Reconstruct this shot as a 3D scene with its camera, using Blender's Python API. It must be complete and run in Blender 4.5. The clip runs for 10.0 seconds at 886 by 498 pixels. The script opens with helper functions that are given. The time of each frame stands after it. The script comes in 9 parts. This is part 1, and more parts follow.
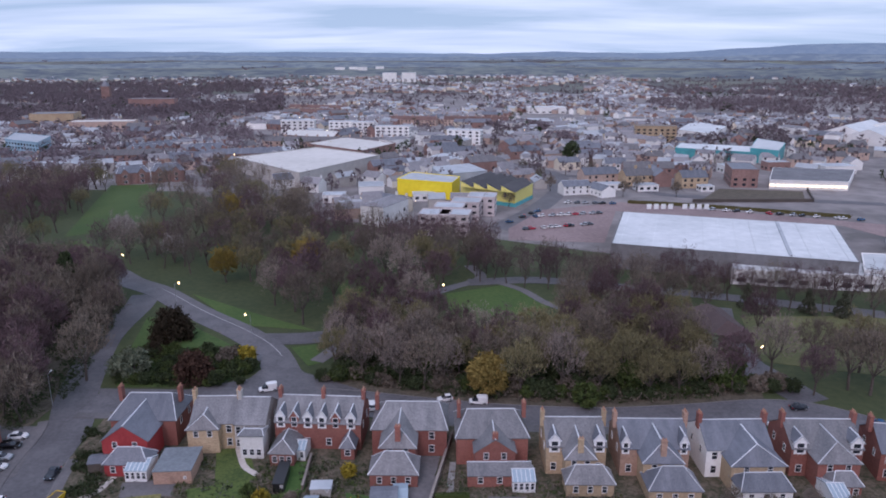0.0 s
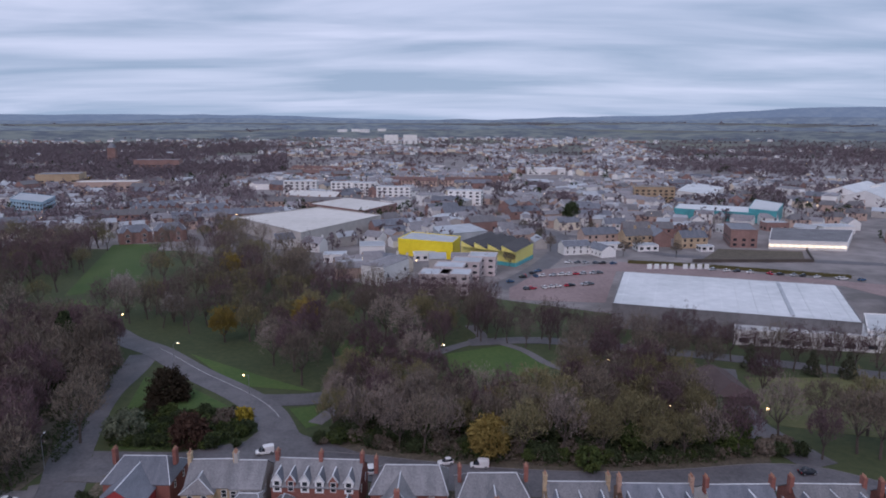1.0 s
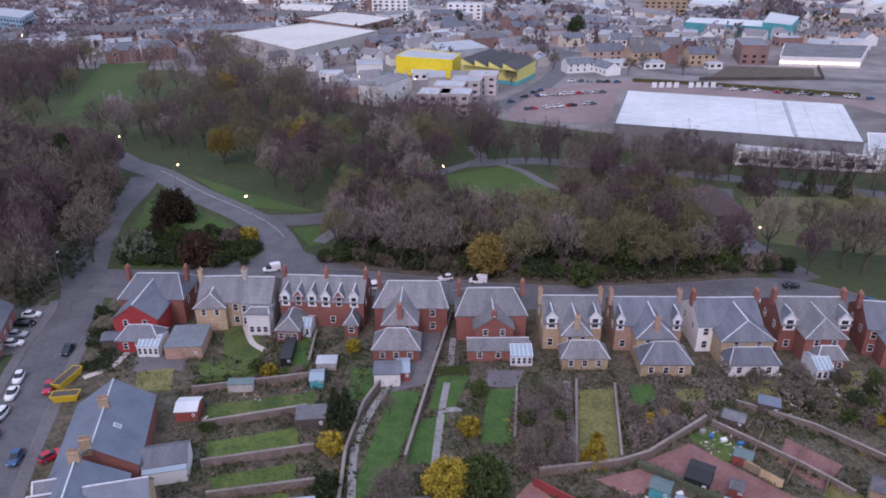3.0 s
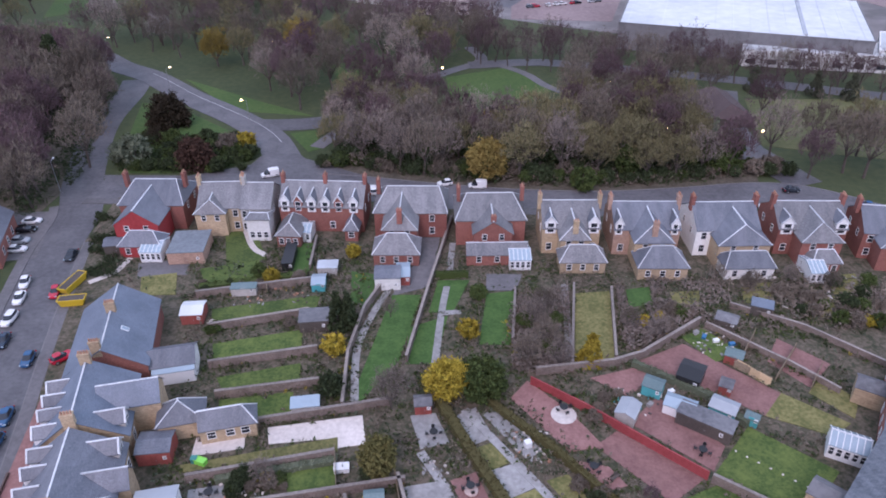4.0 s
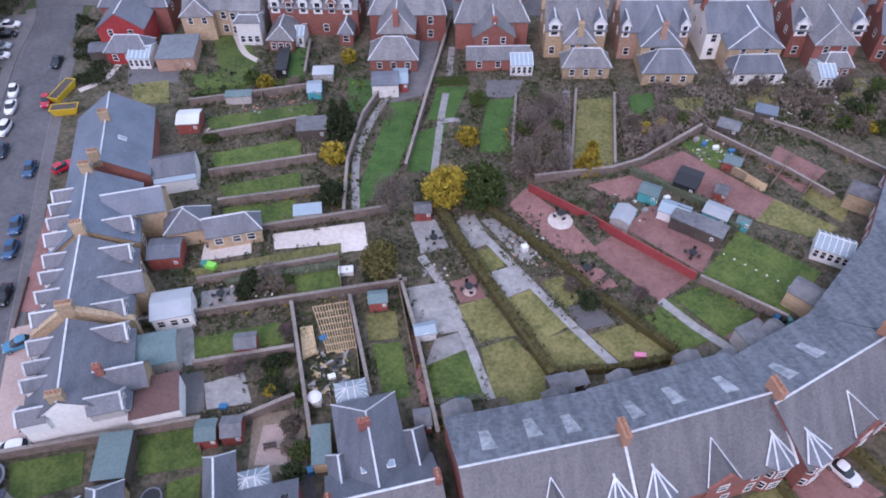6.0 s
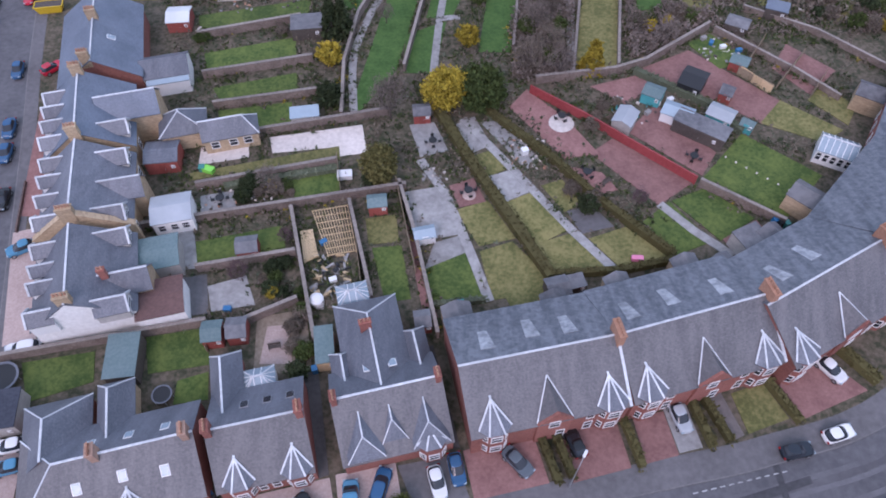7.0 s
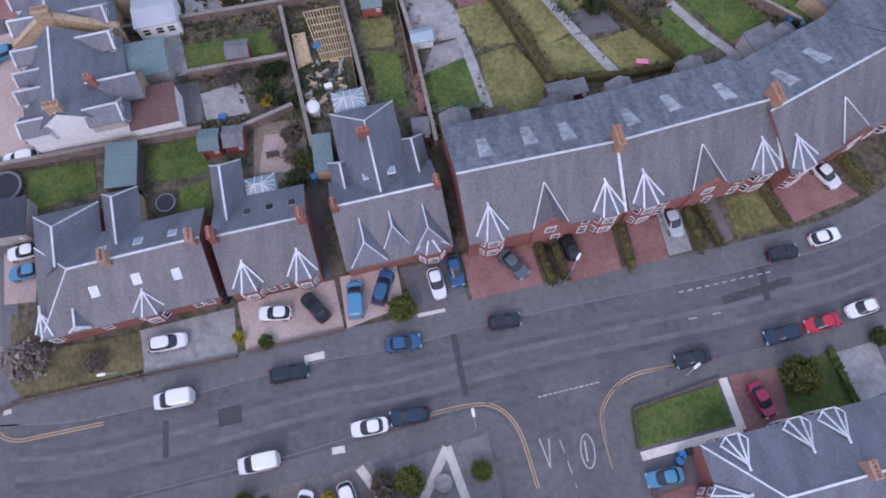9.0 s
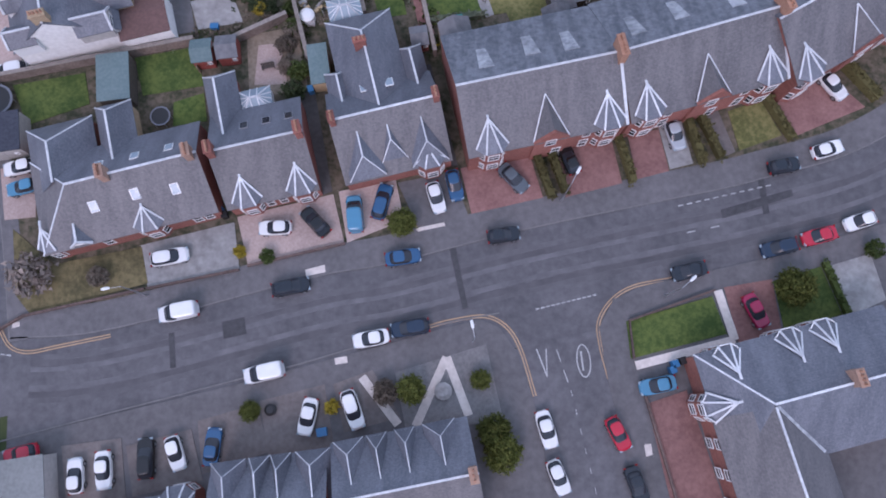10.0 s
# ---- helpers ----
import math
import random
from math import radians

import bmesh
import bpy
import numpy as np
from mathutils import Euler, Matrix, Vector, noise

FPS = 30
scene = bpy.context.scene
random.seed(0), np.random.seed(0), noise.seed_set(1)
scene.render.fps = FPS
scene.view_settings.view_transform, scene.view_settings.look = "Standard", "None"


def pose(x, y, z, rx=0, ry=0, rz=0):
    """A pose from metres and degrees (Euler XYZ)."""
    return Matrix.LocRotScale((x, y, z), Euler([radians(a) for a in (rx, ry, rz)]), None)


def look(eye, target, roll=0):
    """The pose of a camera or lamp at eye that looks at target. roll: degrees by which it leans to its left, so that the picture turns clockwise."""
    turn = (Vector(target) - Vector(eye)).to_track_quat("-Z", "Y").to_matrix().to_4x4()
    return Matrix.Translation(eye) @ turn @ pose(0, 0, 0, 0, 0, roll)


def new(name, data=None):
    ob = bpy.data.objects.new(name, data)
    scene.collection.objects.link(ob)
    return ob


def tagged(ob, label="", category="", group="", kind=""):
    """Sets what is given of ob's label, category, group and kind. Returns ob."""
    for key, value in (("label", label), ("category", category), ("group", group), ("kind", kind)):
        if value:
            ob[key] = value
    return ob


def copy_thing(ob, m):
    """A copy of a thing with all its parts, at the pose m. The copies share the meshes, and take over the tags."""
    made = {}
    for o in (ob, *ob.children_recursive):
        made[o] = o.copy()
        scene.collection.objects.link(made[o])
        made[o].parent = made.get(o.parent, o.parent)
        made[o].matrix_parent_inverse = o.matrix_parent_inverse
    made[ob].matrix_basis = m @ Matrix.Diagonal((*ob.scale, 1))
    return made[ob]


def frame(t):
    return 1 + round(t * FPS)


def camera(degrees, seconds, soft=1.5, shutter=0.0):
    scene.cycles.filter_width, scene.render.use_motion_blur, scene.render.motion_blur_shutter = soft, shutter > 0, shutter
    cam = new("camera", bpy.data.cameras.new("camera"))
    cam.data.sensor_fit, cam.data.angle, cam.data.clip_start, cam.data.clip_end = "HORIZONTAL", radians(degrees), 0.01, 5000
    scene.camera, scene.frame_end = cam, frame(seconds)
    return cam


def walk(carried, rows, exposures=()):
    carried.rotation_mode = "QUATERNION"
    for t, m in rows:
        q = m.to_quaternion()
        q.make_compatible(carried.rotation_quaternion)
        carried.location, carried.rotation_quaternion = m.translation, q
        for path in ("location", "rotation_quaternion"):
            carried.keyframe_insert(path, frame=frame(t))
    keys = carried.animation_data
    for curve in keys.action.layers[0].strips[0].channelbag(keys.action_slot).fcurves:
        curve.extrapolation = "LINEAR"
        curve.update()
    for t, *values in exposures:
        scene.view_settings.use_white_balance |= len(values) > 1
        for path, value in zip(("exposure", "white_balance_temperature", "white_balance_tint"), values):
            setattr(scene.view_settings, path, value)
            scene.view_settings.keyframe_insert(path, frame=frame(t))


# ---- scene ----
# The camera hovers in one place, 75 m up, and tilts.
cam = camera(64.33, 10.0, soft=1.85)
EYE = (0.0, 0.0, 75.0)
TARGETS = [
    (0, 0.082, 96.457, 48.616, -0),
    (0.5, 0.023, 97.759, 53.948, -0),
    (1, -0.008, 98.342, 56.863, 0.064),
    (1.5, 0.013, 97.302, 51.927, 0.057),
    (2, -0.013, 95.563, 45.542, -0.051),
    (2.5, -0.011, 93.349, 39.139, -0.088),
    (4, 0.039, 84.224, 21.09, -0.284),
    (4.5, 0.032, 80.422, 15.567, -0.349),
    (5, -0, 76.261, 10.314, -0.416),
    (5.5, -0.034, 71.681, 5.273, -0.511),
    (7, -0.121, 56.013, -7.84, -0.727),
    (7.5, -0.172, 50.265, -11.449, -0.871),
    (8, -0.218, 44.253, -14.675, -0.986),
    (8.5, -0.242, 38.082, -17.464, -1.18),
    (9, -0.266, 31.785, -19.814, -1.319),
    (9.5, -0.315, 25.381, -21.725, -1.613),
    (10, -0.375, 20.047, -22.969, -2.032),
]
walk(cam, [(t, look(EYE, (x, y, z), roll)) for t, x, y, z, roll in TARGETS],
     exposures=[(t, e, k, g) for t, e, k, g in ((0.0, 0.5, 5880, 37), (0.5, 0.38, 5900, 36), (1.0, 0.15, 6000, 36), (1.5, -0.02, 5880, 38), (2.0, 0.18, 5850, 40), (2.5, 0.5, 5980, 42), (4.0, 1.0, 5820, 39), (4.5, 1.2, 5780, 38), (5.5, 1.1, 5770, 38), (7.0, 0.92, 5770, 38), (8.5, 0.8, 5770, 38), (10.0, 0.77, 5800, 38))])

# ---- sky and sun: an overcast evening ----
world = bpy.data.worlds.new("overcast_sky")
scene.world = world
world.use_nodes = True
wn, wl = world.node_tree.nodes, world.node_tree.links
wn.clear()
out = wn.new("ShaderNodeOutputWorld")
bg = wn.new("ShaderNodeBackground")
sky = wn.new("ShaderNodeTexSky")
sky.sky_type = "NISHITA"
sky.sun_disc = False
sky.sun_elevation = radians(14)
sky.sun_rotation = radians(200)
tc = wn.new("ShaderNodeTexCoord")
sep = wn.new("ShaderNodeSeparateXYZ")
wl.new(tc.outputs["Generated"], sep.inputs[0])


def wmath(op, a, b):
    n = wn.new("ShaderNodeMath")
    n.operation = op
    for i, v in enumerate((a, b)):
        if isinstance(v, (int, float)):
            n.inputs[i].default_value = v
        else:
            wl.new(v, n.inputs[i])
    return n.outputs[0]


zc = wmath("ADD", wmath("MAXIMUM", sep.outputs[2], 0.0), 0.095)
comb = wn.new("ShaderNodeCombineXYZ")
wl.new(wmath("MULTIPLY", wmath("DIVIDE", sep.outputs[0], zc), 0.42), comb.inputs[0])
wl.new(wmath("DIVIDE", sep.outputs[1], zc), comb.inputs[1])
cl = wn.new("ShaderNodeTexNoise")
cl.inputs["Scale"].default_value = 0.8
cl.inputs["Detail"].default_value = 6
cl.inputs["Roughness"].default_value = 0.52
cl.inputs["Distortion"].default_value = 0.4
wl.new(comb.outputs[0], cl.inputs["Vector"])
ramp = wn.new("ShaderNodeValToRGB")
ramp.color_ramp.elements[0].position = 0.36
ramp.color_ramp.elements[0].color = (0.30, 0.45, 0.525, 1)
ramp.color_ramp.elements[1].position = 0.66
ramp.color_ramp.elements[1].color = (0.71, 0.84, 0.88, 1)
wl.new(cl.outputs["Fac"], ramp.inputs[0])
skm = wn.new("ShaderNodeMix")
skm.data_type = "RGBA"
skm.inputs["Factor"].default_value = 0.92
sks = wn.new("ShaderNodeVectorMath")
sks.operation = "SCALE"
sks.inputs["Scale"].default_value = 0.10
wl.new(sky.outputs[0], sks.inputs[0])
wl.new(sks.outputs[0], skm.inputs["A"])
hz = wn.new("ShaderNodeMapRange")
hz.interpolation_type = "SMOOTHSTEP"
hz.inputs["From Min"].default_value = 0.0
hz.inputs["From Max"].default_value = 0.13
hz.inputs["To Min"].default_value = 0.4
hz.inputs["To Max"].default_value = 0.0
wl.new(sep.outputs[2], hz.inputs["Value"])
hm = wn.new("ShaderNodeMix")
hm.data_type = "RGBA"
hm.inputs["B"].default_value = (0.40, 0.60, 0.70, 1)
wl.new(hz.outputs[0], hm.inputs["Factor"])
wl.new(ramp.outputs[0], hm.inputs["A"])
wl.new(hm.outputs["Result"], skm.inputs["B"])
wl.new(skm.outputs["Result"], bg.inputs["Color"])
bg.inputs["Strength"].default_value = 0.85
wl.new(bg.outputs[0], out.inputs[0])

sun = new("sun", bpy.data.lights.new("sun", "SUN"))
sun.data.energy = 0.8
sun.data.angle = radians(25)
sun.data.color = (1.0, 0.88, 0.77)
sun.matrix_world = look((0, 0, 100), (20, 60, 40))

# ---- materials ----
MATS = {}


def surf(name, c1, c2, fine=3.0, rough=0.85, bump=0.25, coarse=0.12, metal=0.0, courses=0.0, brick=0.0, vary=0.12, spread=0.5, streak=0.0):
    """A weathered surface: two scales of noise between two colours, fine relief, and courses or bricks where wanted."""
    if name in MATS:
        return MATS[name]
    m = bpy.data.materials.new(name)
    m.use_nodes = True
    n, l = m.node_tree.nodes, m.node_tree.links
    b = n["Principled BSDF"]
    b.inputs["Roughness"].default_value = rough
    b.inputs["Metallic"].default_value = metal
    g = n.new("ShaderNodeNewGeometry")
    n1, n2 = n.new("ShaderNodeTexNoise"), n.new("ShaderNodeTexNoise")
    for k, sc, de in ((n1, coarse, 4), (n2, fine, 5)):
        k.inputs["Scale"].default_value = sc
        k.inputs["Detail"].default_value = de
        k.inputs["Roughness"].default_value = 0.6
        l.new(g.outputs["Position"], k.inputs["Vector"])
    if streak:
        mp = n.new("ShaderNodeMapping")
        mp.inputs["Scale"].default_value = (1.0, streak, streak)
        l.new(g.outputs["Position"], mp.inputs["Vector"])
        l.new(mp.outputs[0], n1.inputs["Vector"])
    add = n.new("ShaderNodeMath")
    add.operation = "ADD"
    l.new(n1.outputs["Fac"], add.inputs[0])
    l.new(n2.outputs["Fac"], add.inputs[1])
    mr = n.new("ShaderNodeMapRange")
    mr.inputs["From Min"].default_value = 1.0 - spread / 2
    mr.inputs["From Max"].default_value = 1.0 + spread / 2
    l.new(add.outputs[0], mr.inputs["Value"])
    mix = n.new("ShaderNodeMix")
    mix.data_type = "RGBA"
    mix.inputs["A"].default_value = (*c1, 1)
    mix.inputs["B"].default_value = (*c2, 1)
    l.new(mr.outputs[0], mix.inputs["Factor"])
    col = mix.outputs["Result"]
    height = n2.outputs["Fac"]
    if courses or brick:
        sp = n.new("ShaderNodeSeparateXYZ")
        l.new(g.outputs["Position"], sp.inputs[0])
        ax = n.new("ShaderNodeMath")
        ax.operation = "ADD"
        l.new(sp.outputs[0], ax.inputs[0])
        l.new(sp.outputs[1], ax.inputs[1])
        cv = n.new("ShaderNodeCombineXYZ")
        l.new(ax.outputs[0], cv.inputs[0])
        l.new(sp.outputs[2], cv.inputs[1])
        br = n.new("ShaderNodeTexBrick")
        br.inputs["Scale"].default_value = 1.0
        wdt, hgt = (0.32, courses) if courses else (brick, brick / 3)
        br.inputs["Brick Width"].default_value = wdt
        br.inputs["Row Height"].default_value = hgt
        br.inputs["Mortar Size"].default_value = hgt * 0.09
        br.inputs["Color1"].default_value = (0.93, 0.93, 0.93, 1) if courses else (0.82, 0.82, 0.82, 1)
        br.inputs["Color2"].default_value = (1.05, 1.05, 1.05, 1) if courses else (1.12, 1.12, 1.12, 1)
        br.inputs["Mortar"].default_value = (0.86, 0.86, 0.86, 1) if courses else (1.1, 1.08, 1.05, 1)
        l.new(cv.outputs[0], br.inputs["Vector"])
        mu = n.new("ShaderNodeMix")
        mu.data_type = "RGBA"
        mu.blend_type = "MULTIPLY"
        mu.inputs["Factor"].default_value = 1.0
        l.new(col, mu.inputs["A"])
        l.new(br.outputs["Color"], mu.inputs["B"])
        col = mu.outputs["Result"]
    if vary:
        oi = n.new("ShaderNodeObjectInfo")
        vr = n.new("ShaderNodeMapRange")
        vr.inputs["To Min"].default_value = 1 - vary
        vr.inputs["To Max"].default_value = 1 + vary
        l.new(oi.outputs["Random"], vr.inputs["Value"])
        sc = n.new("ShaderNodeVectorMath")
        sc.operation = "SCALE"
        l.new(col, sc.inputs[0])
        l.new(vr.outputs[0], sc.inputs["Scale"])
        col = sc.outputs[0]
    l.new(col, b.inputs["Base Color"])
    if bump:
        bp = n.new("ShaderNodeBump")
        bp.inputs["Strength"].default_value = bump
        bp.inputs["Distance"].default_value = 0.05
        l.new(height, bp.inputs["Height"])
        l.new(bp.outputs[0], b.inputs["Normal"])
    MATS[name] = m
    return m


def foliage(name, c1, c2, vary=0.25):
    """Leaves or twigs: each clump takes its own tone between two colours."""
    m = bpy.data.materials.new(name)
    m.use_nodes = True
    n, l = m.node_tree.nodes, m.node_tree.links
    b = n["Principled BSDF"]
    b.inputs["Roughness"].default_value = 0.9
    b.inputs["Specular IOR Level"].default_value = 0.15
    g, oi = n.new("ShaderNodeNewGeometry"), n.new("ShaderNodeObjectInfo")
    mix = n.new("ShaderNodeMix")
    mix.data_type = "RGBA"
    mix.inputs["A"].default_value = (*c1, 1)
    mix.inputs["B"].default_value = (*c2, 1)
    l.new(g.outputs["Random Per Island"], mix.inputs["Factor"])
    vr = n.new("ShaderNodeMapRange")
    vr.inputs["To Min"].default_value = 1 - vary
    vr.inputs["To Max"].default_value = 1 + vary
    l.new(oi.outputs["Random"], vr.inputs["Value"])
    sc = n.new("ShaderNodeVectorMath")
    sc.operation = "SCALE"
    l.new(mix.outputs["Result"], sc.inputs[0])
    l.new(vr.outputs[0], sc.inputs["Scale"])
    l.new(sc.outputs[0], b.inputs["Base Color"])
    return m


def paint(name, c, rough=0.3, metal=0.0, coat=0.0):
    """Clean painted or glossy material with faint dirt."""
    m = surf(name, tuple(v * 0.93 for v in c), c, fine=1.5, rough=rough, bump=0.02, coarse=0.7, metal=metal, vary=0.05)
    m.node_tree.nodes["Principled BSDF"].inputs["Coat Weight"].default_value = coat
    return m


def glow(name, c, strength):
    m = bpy.data.materials.new(name)
    m.use_nodes = True
    b = m.node_tree.nodes["Principled BSDF"]
    b.inputs["Base Color"].default_value = (*c, 1)
    b.inputs["Emission Color"].default_value = (*c, 1)
    b.inputs["Emission Strength"].default_value = strength
    return m


SLATE = surf("slate", (0.105, 0.114, 0.138), (0.185, 0.195, 0.225), fine=5, rough=0.5, bump=0.4, courses=0.13, coarse=0.6, spread=0.42, streak=0.25)
SLATE_OLD = surf("slate_old", (0.106, 0.102, 0.109), (0.178, 0.167, 0.17), fine=4, rough=0.6, bump=0.4, courses=0.13, coarse=0.7, spread=0.42, streak=0.2)
SLATE_BLUE = surf("slate_blue", (0.10, 0.125, 0.165), (0.165, 0.195, 0.245), fine=5, rough=0.5, bump=0.4, courses=0.13, coarse=0.3)
FLATFELT = surf("roof_felt", (0.10, 0.10, 0.11), (0.20, 0.20, 0.21), fine=1.2, rough=0.8, bump=0.2)
LEAD = surf("ridge_lead", (0.46, 0.48, 0.51), (0.74, 0.75, 0.77), fine=2, rough=0.6, bump=0.1)
REDBRICK = surf("red_brick", (0.21, 0.075, 0.06), (0.33, 0.135, 0.105), fine=4, rough=0.9, bump=0.3, brick=0.23)
REDPAINT = surf("red_painted_render", (0.31, 0.032, 0.034), (0.42, 0.055, 0.055), fine=2, rough=0.7, bump=0.1)
SANDSTONE = surf("sandstone", (0.36, 0.26, 0.165), (0.50, 0.38, 0.25), fine=3, rough=0.9, bump=0.3, brick=0.5)
PINKSTONE = surf("pink_sandstone", (0.32, 0.20, 0.15), (0.44, 0.29, 0.22), fine=3, rough=0.9, bump=0.3, brick=0.5)
WHITEWALL = surf("white_render", (0.66, 0.65, 0.63), (0.82, 0.81, 0.79), fine=2, rough=0.85, bump=0.15)
GREYWALL = surf("grey_render", (0.36, 0.34, 0.32), (0.50, 0.47, 0.44), fine=2, rough=0.9, bump=0.2)
CREAM = surf("cream_render", (0.55, 0.48, 0.38), (0.70, 0.62, 0.50), fine=2, rough=0.9, bump=0.2)
WHITE = paint("white_paint", (0.80, 0.80, 0.80), 0.45)
DARKGLASS = paint("window_glass", (0.03, 0.035, 0.045), 0.08)
CONSGLASS = paint("conservatory_glass", (0.33, 0.41, 0.47), 0.15)
DARKBRICK = surf("dark_weathered_brick", (0.085, 0.058, 0.052), (0.17, 0.115, 0.10), fine=3, rough=0.9, bump=0.3, brick=0.23)
POT = surf("terracotta", (0.34, 0.17, 0.11), (0.48, 0.27, 0.18), fine=4, rough=0.85)
ASPHALT = surf("asphalt", (0.082, 0.079, 0.086), (0.150, 0.143, 0.152), fine=1.1, rough=0.66, bump=0.15, coarse=0.16)
PAVE = surf("pavement_asphalt", (0.11, 0.105, 0.108), (0.17, 0.16, 0.165), fine=1.4, rough=0.85, bump=0.15, coarse=0.15)
KERB = surf("kerb_stone", (0.135, 0.13, 0.13), (0.20, 0.192, 0.19), fine=3)
GRASS = surf("lawn_grass", (0.040, 0.076, 0.014), (0.112, 0.150, 0.034), spread=0.4, fine=2.2, rough=0.95, bump=0.6, coarse=0.25, vary=0.18)
GRASS_Y = surf("dry_lawn", (0.105, 0.110, 0.032), (0.235, 0.21, 0.08), spread=0.4, fine=2.0, rough=0.95, bump=0.6, coarse=0.25, vary=0.15)
GRASS_B = surf("bright_lawn", (0.030, 0.080, 0.014), (0.068, 0.135, 0.03), fine=2.0, rough=0.95, bump=0.5, coarse=0.3, vary=0.1)
PARKGRASS = surf("park_grass", (0.034, 0.080, 0.014), (0.072, 0.115, 0.026), fine=0.8, rough=0.95, bump=0.5, coarse=0.03, vary=0.1)
EARTH = surf("garden_earth", (0.060, 0.052, 0.036), (0.135, 0.110, 0.080), fine=1.2, rough=0.95, bump=0.8, coarse=0.3)
MIXED = surf("planted_ground", (0.045, 0.050, 0.024), (0.165, 0.130, 0.095), fine=1.6, rough=0.95, bump=0.8, coarse=0.45, spread=0.35)
REDPAVE = surf("red_paving", (0.20, 0.096, 0.086), (0.315, 0.165, 0.148), fine=2.5, rough=0.85, bump=0.2, coarse=0.3)
PINKGRAVEL = surf("pink_gravel", (0.38, 0.28, 0.25), (0.54, 0.42, 0.38), fine=4, rough=0.95, bump=0.4)
GREYPAVE = surf("grey_paving", (0.22, 0.21, 0.205), (0.36, 0.35, 0.34), fine=1.5, rough=0.9, bump=0.25, coarse=0.4)
PALEPAVE = surf("pale_paving", (0.52, 0.46, 0.42), (0.72, 0.65, 0.60), fine=2, rough=0.9, bump=0.2)
STONEWALL = surf("rubble_stone", (0.13, 0.10, 0.085), (0.27, 0.21, 0.18), fine=3.5, rough=0.95, bump=0.8, coarse=0.5)
STONECOPE = surf("coping_stone", (0.17, 0.145, 0.13), (0.32, 0.275, 0.245), fine=2.5, rough=0.95, bump=0.4)
TIMBER = surf("weathered_timber", (0.20, 0.15, 0.10), (0.33, 0.26, 0.18), fine=4, rough=0.85, bump=0.3)
NEWWOOD = surf("fresh_timber", (0.50, 0.36, 0.20), (0.66, 0.50, 0.31), fine=4, rough=0.8)
DARKWOOD = surf("dark_timber", (0.055, 0.045, 0.04), (0.11, 0.09, 0.075), fine=4, rough=0.8)
SHEDRED = surf("red_shed_timber", (0.23, 0.05, 0.04), (0.34, 0.09, 0.07), fine=4, rough=0.8)
BARK = surf("bark", (0.060, 0.048, 0.042), (0.12, 0.095, 0.08), fine=5, rough=0.95, bump=0.6)
METAL = paint("grey_steel", (0.42, 0.43, 0.45), 0.4, 0.7)
WHITESHEET = surf("white_roof_sheet", (0.50, 0.53, 0.54), (0.68, 0.70, 0.71), fine=0.25, rough=0.6, bump=0.05, coarse=0.03)
GREYSHEET = surf("grey_roof_sheet", (0.34, 0.37, 0.40), (0.46, 0.49, 0.52), fine=0.3, rough=0.6, bump=0.05)
CREAMSHEET = surf("cream_roof_sheet", (0.56, 0.54, 0.50), (0.70, 0.67, 0.63), fine=0.2, rough=0.7, bump=0.05, coarse=0.02)
YELLOW = surf("yellow_cladding", (0.78, 0.60, 0.01), (0.88, 0.70, 0.02), fine=0.5, rough=0.5, bump=0.05)
YELLOWPALE = surf("pale_yellow_cladding", (0.78, 0.68, 0.16), (0.86, 0.76, 0.25), fine=0.5, rough=0.5, bump=0.05)
TEAL = surf("teal_cladding", (0.05, 0.30, 0.33), (0.09, 0.42, 0.45), fine=0.5, rough=0.5, bump=0.05)
BLACKPLASTIC = paint("black_plastic", (0.02, 0.02, 0.022), 0.45)
TYRE = paint("tyre_rubber", (0.022, 0.022, 0.022), 0.85)
LINEWHITE = surf("road_paint_white", (0.20, 0.20, 0.20), (0.58, 0.58, 0.58), fine=5, rough=0.8, spread=0.8)
LINEYELLOW = surf("road_paint_yellow", (0.36, 0.235, 0.14), (0.52, 0.35, 0.21), fine=4, rough=0.8)
LAMPGLOW = glow("lamp_glow", (1.0, 0.66, 0.24), 9.0)
FARGLOW = glow("town_light_glow", (1.0, 0.82, 0.5), 10.0)

BARE = foliage("bare_twigs_brown", (0.108, 0.090, 0.072), (0.215, 0.176, 0.140))
BARE_R = foliage("bare_twigs_red", (0.080, 0.052, 0.058), (0.155, 0.102, 0.109))
BARE_O = foliage("budding_twigs_olive", (0.118, 0.108, 0.058), (0.245, 0.215, 0.115))
BARE_P = foliage("bare_twigs_pale", (0.150, 0.126, 0.110), (0.29, 0.236, 0.205))
LEAF_D = foliage("dark_evergreen", (0.025, 0.036, 0.018), (0.062, 0.082, 0.036))
LEAF_G = foliage("green_shrub", (0.035, 0.055, 0.018), (0.09, 0.12, 0.035))
LEAF_Y = foliage("golden_shrub", (0.19, 0.15, 0.02), (0.42, 0.32, 0.04))
LEAF_S = foliage("grey_green_shrub", (0.09, 0.11, 0.075), (0.19, 0.21, 0.14))
BLOSSOM = foliage("pale_blossom", (0.26, 0.23, 0.21), (0.48, 0.43, 0.40))
HEDGE = foliage("olive_brown_hedge", (0.058, 0.054, 0.022), (0.135, 0.118, 0.05))
LEAF_B = foliage("dark_copper_leaves", (0.026, 0.020, 0.013), (0.056, 0.042, 0.026))


